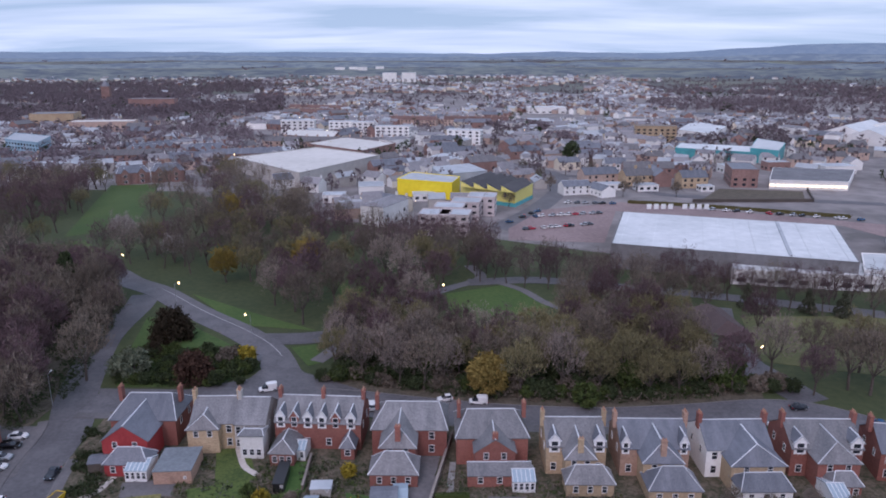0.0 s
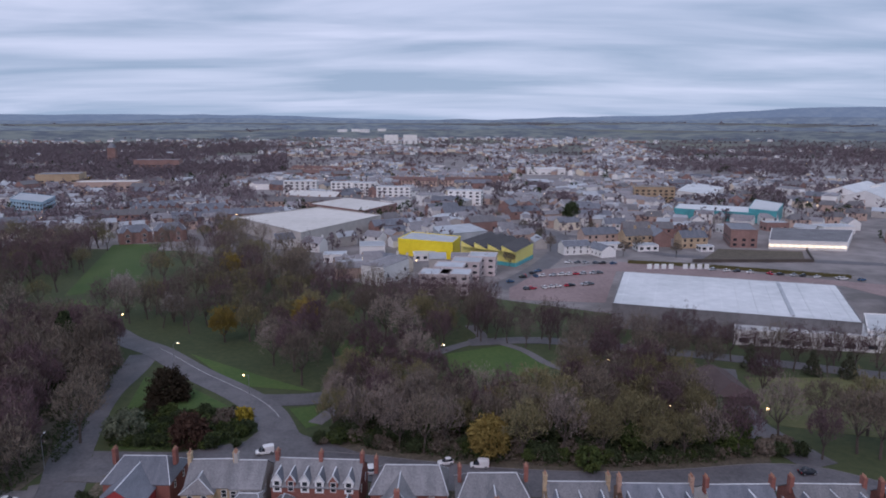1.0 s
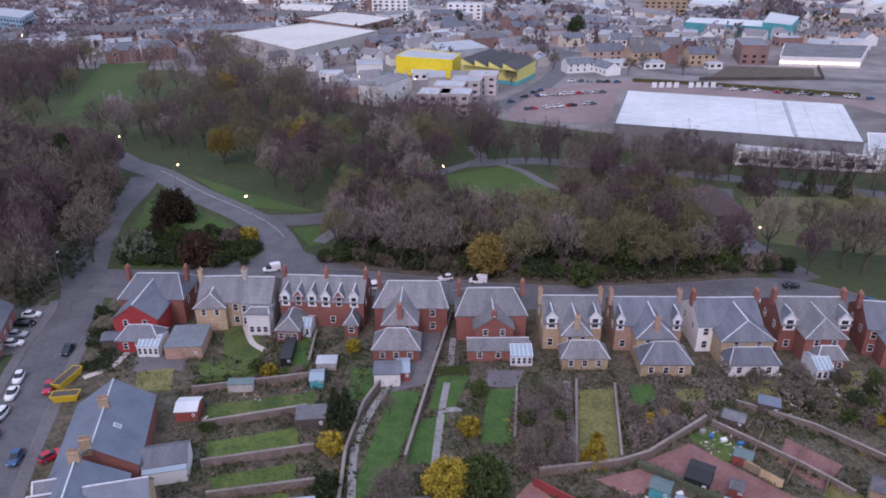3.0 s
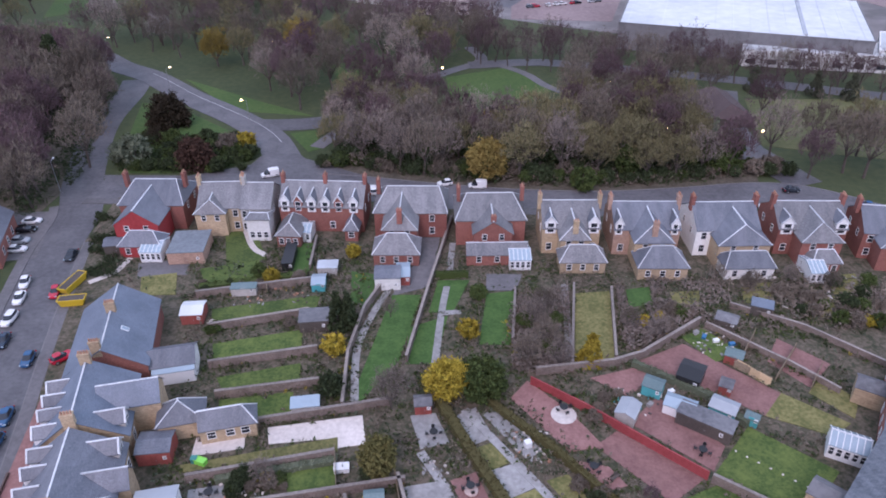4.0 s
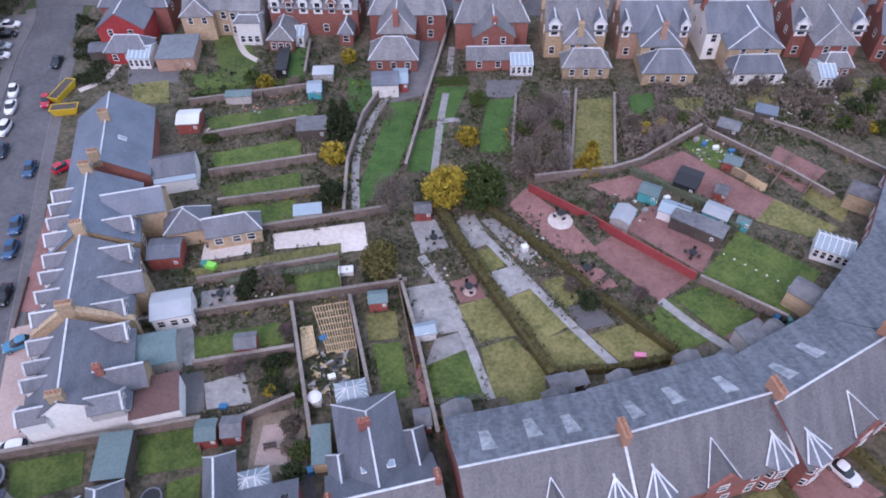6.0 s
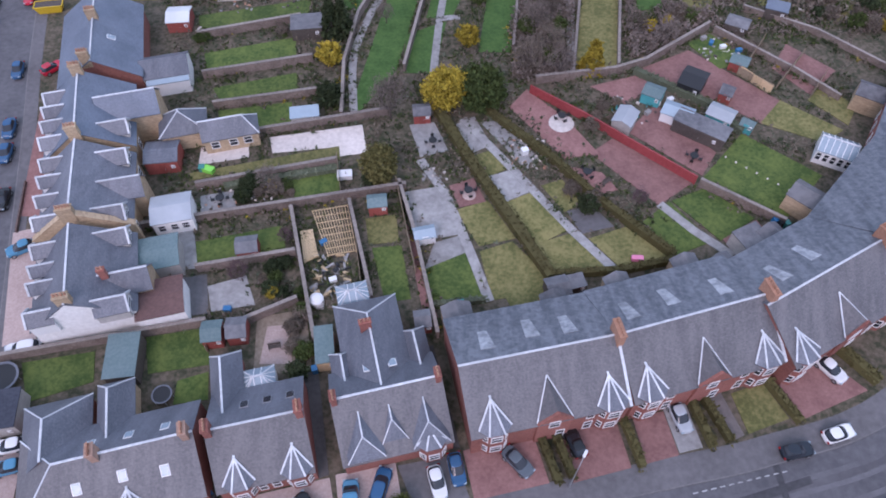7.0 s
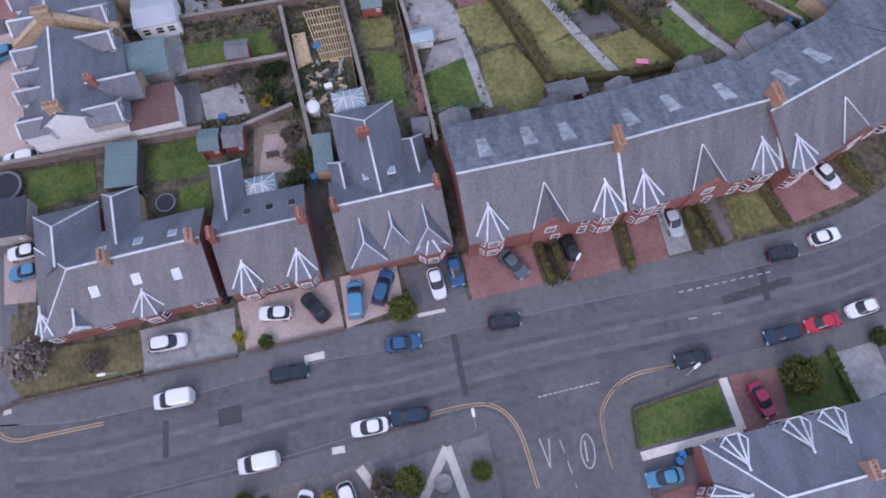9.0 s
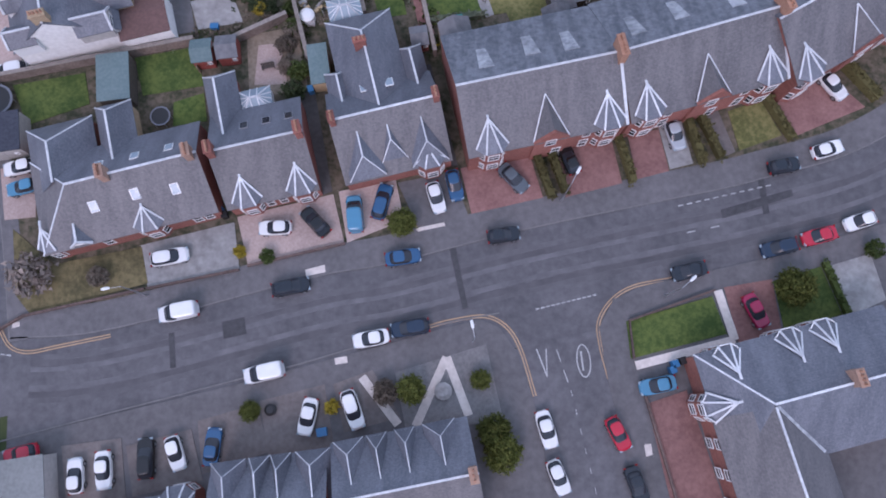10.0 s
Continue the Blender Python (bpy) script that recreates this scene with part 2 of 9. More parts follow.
# ---- building blocks ----
def link(name, me, mat, parent=None, label="", m=None):
    ob = new(name, me)
    if mat is not None and not me.materials:
        me.materials.append(mat)
    if parent is not None:
        ob.parent = parent
    if m is not None:
        ob.matrix_basis = m
    if label:
        ob["label"] = label
    return ob


def mesh_of(name, bm, mat):
    me = bpy.data.meshes.new(name)
    bm.to_mesh(me)
    bm.free()
    me.materials.append(mat)
    return me


def part(name, bm, mat, parent, label="", m=None):
    """Links a bmesh as one mesh object under a thing or a part."""
    return link(name, mesh_of(name, bm, mat), mat, parent, label, m)


def raw(name, verts, faces, mat):
    me = bpy.data.meshes.new(name)
    me.from_pydata(verts, [], faces)
    me.materials.append(mat)
    return me


def empty(name, m, label, category, group="", kind=""):
    ob = new(name)
    ob.empty_display_size = 0.5
    ob.matrix_basis = m
    return tagged(ob, label, category, group, kind)


def box(bm, x0, y0, z0, x1, y1, z1, m=None):
    vs = [bm.verts.new(v) for v in ((x0, y0, z0), (x1, y0, z0), (x1, y1, z0), (x0, y1, z0), (x0, y0, z1), (x1, y0, z1), (x1, y1, z1), (x0, y1, z1))]
    for f in ((3, 2, 1, 0), (4, 5, 6, 7), (0, 1, 5, 4), (1, 2, 6, 5), (2, 3, 7, 6), (3, 0, 4, 7)):
        bm.faces.new([vs[i] for i in f])
    if m is not None:
        bmesh.ops.transform(bm, matrix=m, verts=vs)
    return vs


def solid(bm, bottom, top):
    """A closed block between two rings of equally many points."""
    a, b = [bm.verts.new(v) for v in bottom], [bm.verts.new(v) for v in top]
    n = len(a)
    bm.faces.new(a[::-1])
    bm.faces.new(b)
    for i in range(n):
        bm.faces.new((a[i], a[(i + 1) % n], b[(i + 1) % n], b[i]))


def bar(bm, p, q, w, h):
    """A straight bar of width w and height h from p to q."""
    p, q = Vector(p), Vector(q)
    d = (q - p).normalized()
    s = d.cross(Vector((0, 0, 1)))
    s = s.normalized() if s.length > 1e-4 else Vector((1, 0, 0))
    u = s.cross(d).normalized()
    ring = lambda c: [c - s * w / 2 - u * h / 2, c + s * w / 2 - u * h / 2, c + s * w / 2 + u * h / 2, c - s * w / 2 + u * h / 2]
    solid(bm, ring(p), ring(q))
    bmesh.ops.recalc_face_normals(bm, faces=bm.faces[-6:])


def tube(bm, p, q, r0, r1, n=8):
    p, q = Vector(p), Vector(q)
    d = (q - p).normalized()
    s = d.orthogonal().normalized()
    u = d.cross(s)
    ring = lambda c, r: [c + (s * math.cos(a) + u * math.sin(a)) * r for a in [2 * math.pi * i / n for i in range(n)]]
    solid(bm, ring(p, r0), ring(q, r1))


def ccw(pts):
    a = sum(p[0] * q[1] - q[0] * p[1] for p, q in zip(pts, pts[1:] + pts[:1]))
    return pts if a > 0 else pts[::-1]


def slab(name, pts, z, mat, label="", category="", kind="structure", z0=-0.3, parent=None):
    """A flat patch of ground with its own thickness, its top at z."""
    pts = ccw([tuple(p) for p in pts])
    bm = bmesh.new()
    solid(bm, [(x, y, z0) for x, y in pts], [(x, y, z) for x, y in pts])
    me = mesh_of(name, bm, mat)
    return tagged(link(name, me, mat, parent), label, category, "", kind)


def smooth(pts, n=8):
    """A smooth line through points."""
    p = [Vector((a[0], a[1])) for a in pts]
    p = [p[0] * 2 - p[1]] + p + [p[-1] * 2 - p[-2]]
    res = []
    for i in range(1, len(p) - 2):
        for k in range(n):
            t = k / n
            res.append(0.5 * ((2 * p[i]) + (p[i + 1] - p[i - 1]) * t + (2 * p[i - 1] - 5 * p[i] + 4 * p[i + 1] - p[i + 2]) * t * t + (3 * p[i] - p[i - 1] - 3 * p[i + 1] + p[i + 2]) * t ** 3))
    return [tuple(v) for v in res] + [tuple(p[-2])]


def offset(pts, d):
    """A line shifted d to its left."""
    res = []
    for i, p in enumerate(pts):
        a, b = Vector(pts[max(0, i - 1)]), Vector(pts[min(len(pts) - 1, i + 1)])
        t = (b - a).normalized()
        res.append((p[0] - t.y * d, p[1] + t.x * d))
    return res


def band(name, left, right, z, mat, label="", category="", kind="structure", z0=-0.3, parent=None):
    """A long strip of ground or wall between two lines of equally many points."""
    n = len(left)
    v, f = [], []
    for (a, b), (c, d) in zip(left, right):
        v += [(a, b, z), (c, d, z), (a, b, z0), (c, d, z0)]
    for i in range(n - 1):
        k = 4 * i
        f += [(k, k + 1, k + 5, k + 4), (k + 2, k, k + 4, k + 6), (k + 1, k + 3, k + 7, k + 5)]
    f += [(2, 3, 1, 0), (4 * n - 4, 4 * n - 3, 4 * n - 1, 4 * n - 2)]
    return tagged(link(name, raw(name, v, f, mat), mat, parent), label, category, "", kind)


def ribbon(name, pts, width, z, mat, label="", category="", kind="structure", z0=-0.3, parent=None):
    return band(name, offset(pts, width / 2), offset(pts, -width / 2), z, mat, label, category, kind, z0, parent)


def wall_run(pts, h=1.6, w=0.35, mat=None, label="weathered rubble stone garden wall between plots", category="wall", name="garden_wall", cope=True):
    """A garden wall along a line, with a coping."""
    th = empty(name, pose(pts[0][0], pts[0][1], 0), label, category)
    o = pts[0]
    loc = [(p[0] - o[0], p[1] - o[1]) for p in pts]
    ribbon("wall", loc, w, h, mat or STONEWALL, kind="", z0=0, parent=th)
    if cope:
        ribbon("coping", loc, w + 0.12, h + 0.1, STONECOPE if mat is None else mat, kind="", z0=h + 0.003, parent=th)
    return th


def fence_run(a, b, h=1.6, mat=None, label="weathered timber board fence between gardens"):
    """A timber fence: posts, rails and boarding panels."""
    a, b = Vector(a), Vector(b)
    L = (b - a).length
    th = empty("fence", Matrix.Translation((a.x, a.y, 0)) @ Matrix.Rotation(math.atan2(b.y - a.y, b.x - a.x), 4, "Z"), label, "fence")
    n = max(1, round(L / 2.2))
    for i in range(n):
        bm = bmesh.new()
        box(bm, i * L / n + 0.05, -0.025, 0.08, (i + 1) * L / n - 0.05, 0.025, h - 0.05 * (i % 2))
        part("panel", bm, mat or TIMBER, th)
    for i in range(n + 1):
        bm = bmesh.new()
        box(bm, i * L / n - 0.05, -0.05, 0, i * L / n + 0.05, 0.05, h + 0.08)
        part("post", bm, mat or TIMBER, th)
    return th


def leaf_cloud(rng, centres, radius, count, size, slim=1.0, out=None):
    """Small loose leaf or twig blades scattered round many centres."""
    c = centres[rng.integers(0, len(centres), count)]
    d = rng.normal(size=(count, 3))
    d /= np.linalg.norm(d, axis=1)[:, None]
    p = c + d * (radius * rng.random((count, 1)) ** 0.5)
    a = rng.normal(size=(count, 3))
    if out is not None:
        a = a * 0.55 + (p - out) / (np.linalg.norm(p - out, axis=1)[:, None] + 1e-6) + np.array((0, 0, 0.35))
    a /= np.linalg.norm(a, axis=1)[:, None]
    b = np.cross(a, rng.normal(size=(count, 3)))
    b /= np.linalg.norm(b, axis=1)[:, None] + 1e-9
    s = size * (0.6 + 0.8 * rng.random((count, 1)))
    return np.stack([p - b * s * slim / 2, p + b * s * slim / 2, p + a * s], 1).reshape(-1, 3)


def tri_mesh(name, v, mat):
    n = len(v) // 3
    me = bpy.data.meshes.new(name)
    me.vertices.add(len(v))
    me.vertices.foreach_set("co", np.ascontiguousarray(v, dtype=np.float32).ravel())
    me.loops.add(len(v))
    me.loops.foreach_set("vertex_index", np.arange(len(v), dtype=np.int32))
    me.polygons.add(n)
    me.polygons.foreach_set("loop_start", np.arange(0, 3 * n, 3, dtype=np.int32))
    me.update(calc_edges=True)
    me.validate()
    me.materials.append(mat)
    return me


def limb_tube(v, f, p, q, r0, r1, n=5):
    d = (q - p) / (np.linalg.norm(q - p) + 1e-9)
    s = np.cross(d, (0.3, 0.9, 0.2))
    s /= np.linalg.norm(s)
    u = np.cross(d, s)
    k = len(v)
    for c, r in ((p, r0), (q, r1)):
        for i in range(n):
            a = 2 * math.pi * i / n
            v.append(tuple(c + (s * math.cos(a) + u * math.sin(a)) * r))
    for i in range(n):
        f.append((k + i, k + (i + 1) % n, k + n + (i + 1) % n, k + n + i))
    f.append(tuple(range(k + n, k + 2 * n)))


SHAPES = {}


def make_tree(seed, height, spread, mat, twigs=2600, size=0.78, slim=0.2, trunk=0.25, low=0.28, bare=True):
    """Meshes of one tree: a tapered trunk with limbs, and a crown of loose twigs or leaves."""
    rng = np.random.default_rng(seed)
    v, f, tips = [], [], []
    top = np.array((rng.normal() * 0.3, rng.normal() * 0.3, height * low))
    limb_tube(v, f, np.zeros(3), top, trunk * 1.25, trunk, 8)
    cz = height * (1 + low) / 2
    rz = height * (1 - low) / 2
    nl = int(rng.integers(6, 9))
    for i in range(nl):
        az = 2 * math.pi * (i + rng.random() * 0.7) / nl
        rr = spread * (0.35 + 0.4 * rng.random())
        mid = np.array((math.cos(az) * rr * 0.6, math.sin(az) * rr * 0.6, height * (low + 0.12 + 0.2 * rng.random())))
        limb_tube(v, f, top, mid, trunk * 0.6, trunk * 0.38)
        for j in range(4):
            a2 = az + rng.normal() * 0.7
            e = rng.random()
            rr2 = spread * (0.5 + 0.45 * rng.random())
            end = np.array((math.cos(a2) * rr2 * math.cos(e * 1.2), math.sin(a2) * rr2 * math.cos(e * 1.2), cz + rz * (math.sin(e * 1.5) * 1.1 - 0.35 + 0.2 * rng.random())))
            limb_tube(v, f, mid, end, trunk * 0.3, trunk * 0.07, 4)
            tips += [mid * (1 - k) + end * k for k in (0.45, 0.7, 1.0)]
            for _ in range(2):
                e2 = end + rng.normal(size=3) * spread * 0.2 + (end - mid) * 0.25
                limb_tube(v, f, end * 0.7 + mid * 0.3, e2, trunk * 0.12, trunk * 0.03, 3)
                tips += [e2]
    tips = np.array(tips)
    extra = rng.normal(size=(170, 3))
    extra[:, 2] = np.abs(extra[:, 2]) - 0.35
    extra /= np.linalg.norm(extra, axis=1)[:, None]
    extra *= (0.78 + 0.22 * rng.random((170, 1)))
    extra = extra * np.array((spread, spread, rz)) + np.array((0, 0, cz))
    tips = np.concatenate([tips, extra])
    crown = leaf_cloud(rng, tips, spread * 0.18, twigs, size, slim, np.array((0, 0, height * low)) if bare else None)
    tr = raw("trunk", v, f, BARK)
    cr = tri_mesh("crown", crown, mat)
    SHAPES[cr.name] = (np.array(v), f, crown, mat)
    return tr, cr


def make_bush(seed, w, h, mat, count=1500, size=0.3, cone=False, n=110, dome=False):
    """Meshes of a shrub or conifer: a short stem and dense leafy clumps."""
    rng = np.random.default_rng(seed)
    v, f = [], []
    limb_tube(v, f, np.zeros(3), np.array((0, 0, h * 0.8)), 0.09 + h * 0.012, 0.03, 6)
    d = rng.normal(size=(n, 3))
    d /= np.linalg.norm(d, axis=1)[:, None]
    d *= 0.55 + 0.42 * rng.random((n, 1))
    if cone:
        z = rng.random(n) ** 1.3
        r = (1 - z) * (0.7 + 0.35 * rng.random(n))
        a = rng.random(n) * 6.283
        c = np.stack([np.cos(a) * r * w, np.sin(a) * r * w, 0.08 * h + z * h * 0.92], 1)
    elif dome:
        c = np.stack([d[:, 0] * w, d[:, 1] * w, 0.4 + np.abs(d[:, 2]) * h], 1)
    else:
        c = d * np.array((w, w, h / 2)) + np.array((0, 0, h * 0.52))
        c[:, 2] = np.maximum(c[:, 2], 0.12)
    for i in range(5):
        limb_tube(v, f, np.array((0, 0, h * 0.15)), c[i], 0.05, 0.015, 4)
    return raw("stem", v, f, BARK), tri_mesh("foliage", leaf_cloud(rng, c, w * 0.22, count, size, 0.8), mat)


def plant(kind, meshes, x, y, s=1.0, label="", category="tree", group="", z=0.0, squash=1.0, rng=random):
    label = label if len(label.split()) > 4 else label + " standing in a garden"
    th = empty(kind, pose(x, y, z, 0, 0, rng.uniform(0, 360)), label, category, group)
    th.scale = (s, s, s * squash)
    for me in meshes:
        link(me.name.split(".")[0], me, None, th)
    return th


# ---- houses ----
def house(label, a, b, name="house", category="house", group=""):
    """An empty house at the middle of its ridge line a-b; its x runs along the ridge."""
    d = Vector(b) - Vector(a)
    th = empty(name, pose((a[0] + b[0]) / 2, (a[1] + b[1]) / 2, 0, 0, 0, math.degrees(math.atan2(d.y, d.x))), label, category, group)
    return th, d.length


def wing(h, x0, x1, y0, y1, ze, zr, axis="x", hips=(0, 0), wall=None, roof=None, roof2=None, z0=0.0, over=0.3, caps=True, names=("wall", "roof", "ridge_cap"), gable_caps=False, mid=0.5, cap=1.0):
    """One block of a house: walls with gables, a slate roof of thick panels, and pale ridge and hip caps. mid: where the ridge lies across the block."""
    u0, u1, v0, v1 = (x0, x1, y0, y1) if axis == "x" else (y0, y1, x0, x1)
    to = (lambda u, v, z: (u, v, z)) if axis == "x" else (lambda u, v, z: (v, u, z))
    vm = v0 + (v1 - v0) * mid
    bm = bmesh.new()
    solid(bm, [to(*p, z0) for p in ((u0, v0), (u1, v0), (u1, v1), (u0, v1))], [to(*p, ze) for p in ((u0, v0), (u1, v0), (u1, v1), (u0, v1))])
    um = (u0 + u1) / 2
    for e, hp in ((u0, hips[0]), (u1, hips[1])):
        if not hp:
            ring = lambda u: [to(u, v0 + 0.05, ze), to(u, v1 - 0.05, ze), to(u, vm, zr - 0.05)]
            solid(bm, ring(e), ring(e + (um - e) * 0.2))
    bmesh.ops.recalc_face_normals(bm, faces=bm.faces)
    part(names[0], bm, wall, h)
    s0, s1 = (zr - ze) / max(0.1, vm - v0), (zr - ze) / max(0.1, v1 - vm)
    o0, o1 = (over if hips[0] else 0.12), (over if hips[1] else 0.12)
    e00, e01 = (u0 - o0, v0 - over, ze - over * s0), (u0 - o0, v1 + over, ze - over * s1)
    e10, e11 = (u1 + o1, v0 - over, ze - over * s0), (u1 + o1, v1 + over, ze - over * s1)
    r0, r1 = (u0 + hips[0] if hips[0] else u0 - o0, vm, zr), (u1 - hips[1] if hips[1] else u1 + o1, vm, zr)
    bm = bmesh.new()
    panels = [(e00, e10, r1, r0), (e11, e01, r0, r1)] + ([(e01, e00, r0)] if hips[0] else []) + ([(e10, e11, r1)] if hips[1] else [])
    if roof2 is not None:
        b2 = bmesh.new()
        p = panels.pop(1)
        solid(b2, [to(*q) for q in p], [to(q[0], q[1], q[2] + 0.14) for q in p])
        bmesh.ops.recalc_face_normals(b2, faces=b2.faces)
        part("rear_" + names[1], b2, roof2, h, "darker slate rear slope")
    for p in panels:
        solid(bm, [to(*q) for q in p], [to(q[0], q[1], q[2] + 0.14) for q in p])
    bmesh.ops.recalc_face_normals(bm, faces=bm.faces)
    part(names[1], bm, roof, h)
    if caps:
        bm = bmesh.new()
        up = lambda q: to(q[0], q[1], q[2] + 0.15)
        bar(bm, up(r0), up(r1), 0.22 * cap, 0.12)
        if hips[0]:
            bar(bm, up(r0), up(e00), 0.14 * cap, 0.1), bar(bm, up(r0), up(e01), 0.14 * cap, 0.1)
        if hips[1]:
            bar(bm, up(r1), up(e10), 0.14 * cap, 0.1), bar(bm, up(r1), up(e11), 0.14 * cap, 0.1)
        if gable_caps:
            for e in gable_caps:
                p, q, r = ((e00, e01, r0), (e10, e11, r1))[e]
                bar(bm, up(r), up(p), 0.24, 0.22), bar(bm, up(r), up(q), 0.24, 0.22)
        part(names[2], bm, LEAD, h, "pale lead ridge and hip flashing")


WIN = {}
FACE = {"S": 0, "E": 90, "N": 180, "W": 270}


def window_meshes(w, hh, mat):
    key = (w, hh, mat.name)
    if key not in WIN:
        bm = bmesh.new()
        t = 0.09
        xs, zs = (-w / 2, -w / 2 + t, w / 2 - t, w / 2), (0, t, hh * 0.52, hh * 0.52 + 0.06, hh - t, hh)
        g = [[bm.verts.new((x, -0.07, z)) for z in zs] for x in xs]
        fs = [bm.faces.new((g[i][k], g[i + 1][k], g[i + 1][k + 1], g[i][k + 1])) for i in range(3) for k in range(5) if not (i == 1 and k in (1, 3))]
        ext = bmesh.ops.extrude_face_region(bm, geom=fs)
        bmesh.ops.translate(bm, vec=(0, 0.1, 0), verts=[v for v in ext["geom"] if isinstance(v, bmesh.types.BMVert)])
        bmesh.ops.recalc_face_normals(bm, faces=bm.faces)
        fr = mesh_of("window", bm, mat)
        bm = bmesh.new()
        box(bm, -w / 2 + t, -0.02, t, w / 2 - t, 0.02, hh - t)
        WIN[key] = (fr, mesh_of("pane", bm, DARKGLASS))
    return WIN[key]


def win(h, x, y, z, face="S", w=1.1, hh=1.5, mat=None, turn=None):
    fr, pn = window_meshes(w, hh, mat or WHITE)
    f = link("window", fr, None, h, "", pose(x, y, z, 0, 0, FACE[face] if turn is None else turn))
    link("pane", pn, None, f)


def pane_only(h, x, y, z, face="S", w=1.3, hh=1.5, turn=None):
    """A far window: one dark pane set just proud of the wall."""
    key = ("far", w, hh)
    if key not in WIN:
        bm = bmesh.new()
        box(bm, -w / 2, -0.06, 0, w / 2, 0.05, hh)
        WIN[key] = mesh_of("window", bm, DARKGLASS)
    link("window", WIN[key], None, h, "", pose(x, y, z, 0, 0, FACE[face] if turn is None else turn))


def chimney(h, x, y, z0, z1, w=1.0, d=0.6, mat=None, pots=3, along="x"):
    bm = bmesh.new()
    box(bm, -w / 2, -d / 2, z0, w / 2, d / 2, z1)
    box(bm, -w / 2 - 0.07, -d / 2 - 0.07, z1, w / 2 + 0.07, d / 2 + 0.07, z1 + 0.14)
    c = part("chimney", bm, mat or REDBRICK, h, "", pose(x, y, 0, 0, 0, 0 if along == "x" else 90))
    for i in range(pots):
        bm = bmesh.new()
        px = (i - (pots - 1) / 2) * w / pots
        tube(bm, (px, 0, z1 + 0.14), (px, 0, z1 + 0.62), 0.14, 0.11, 8)
        part("chimney_pot", bm, POT, c)


def bay(h, x, y, face, w, ze, zr, back, wall, storeys=2, roof=None):
    """A half-octagon bay with windows and a fan-shaped slate roof with white hip rolls."""
    r = w / 2
    m = pose(x, y, 0, 0, 0, FACE[face])
    pl = [(-r, 0.1), (-r, -0.12 * r), (-0.48 * r, -0.62 * r), (0.48 * r, -0.62 * r), (r, -0.12 * r), (r, 0.1)]
    bm = bmesh.new()
    solid(bm, [(a, b, 0) for a, b in pl], [(a, b, ze) for a, b in pl])
    b = part("bay", bm, wall, h, "", m)
    big = [(a * 1.08, c * 1.08 if c < 0 else c, ze) for a, c in pl]
    apex = (0, back, zr)
    bm = bmesh.new()
    vs = [bm.verts.new(v) for v in big]
    low = [bm.verts.new((v[0], v[1], v[2] - 0.14)) for v in big]
    ap = bm.verts.new(apex)
    for i in range(5):
        bm.faces.new((vs[i + 1], vs[i], ap))
        bm.faces.new((vs[i], vs[i + 1], low[i + 1], low[i]))
    bm.faces.new(low)
    bm.faces.new((vs[0], vs[5], ap))
    bm.faces.new((vs[5], vs[0], low[0], low[5]))
    bmesh.ops.recalc_face_normals(bm, faces=bm.faces)
    part("bay_roof", bm, roof or SLATE, b)
    bm = bmesh.new()
    for q in big[1:5]:
        bar(bm, (apex[0], apex[1], apex[2] + 0.05), (q[0], q[1], q[2] + 0.05), 0.18, 0.12)
    bar(bm, (0, back, zr + 0.04), (0, back + 0.9, zr + 0.04), 0.24, 0.12)
    part("hip_roll", bm, LEAD, b, "white hip rolls of the bay roof")
    for s in range(storeys):
        zz = 0.9 + s * 2.75
        win(b, 0, -0.64 * r, zz, w=round(0.8 * r, 2), hh=1.5)
        for sg in (-1, 1):
            win(b, sg * 0.75 * r, -0.38 * r, zz, w=round(0.55 * r, 2), hh=1.5, turn=sg * 44)


LEADSHEET = surf("weathered_lead_sheet", (0.20, 0.215, 0.235), (0.42, 0.44, 0.465), fine=1.4, rough=0.6, bump=0.1, coarse=0.8, spread=0.4)


def skylight(h, x, v, zr, slope, side=-1, bright=True, axis="x", w=0.9, l=1.2):
    """A roof window lying on a slope, v metres from the ridge."""
    tilt = math.degrees(math.atan(slope))
    m = pose(x, side * v, zr - slope * v + 0.17, -side * tilt) if axis == "x" else pose(side * v, x, zr - slope * v + 0.17, 0, side * tilt)
    bm = bmesh.new()
    box(bm, -w / 2, -l / 2, -0.05, w / 2, l / 2, 0.06)
    if bright == "lead":
        bm.clear()
        a, b = (w * 0.58, w * 0.36) if side > 0 else (w * 0.36, w * 0.58)
        solid(bm, [(-a, -l / 2, -0.05), (a, -l / 2, -0.05), (b, l / 2, -0.05), (-b, l / 2, -0.05)], [(-a, -l / 2, 0.04), (a, -l / 2, 0.04), (b, l / 2, 0.04), (-b, l / 2, 0.04)])
        part("lead_panel", bm, LEADSHEET, h, "pale lead-covered roof panel", m)
        return
    s = part("skylight", bm, METAL if not bright else WHITE, h, "", m)
    bm = bmesh.new()
    box(bm, -w / 2 + 0.07, -l / 2 + 0.07, 0.062, w / 2 - 0.07, l / 2 - 0.07, 0.075)
    part("pane", bm, CONSGLASS if bright else DARKGLASS, s)


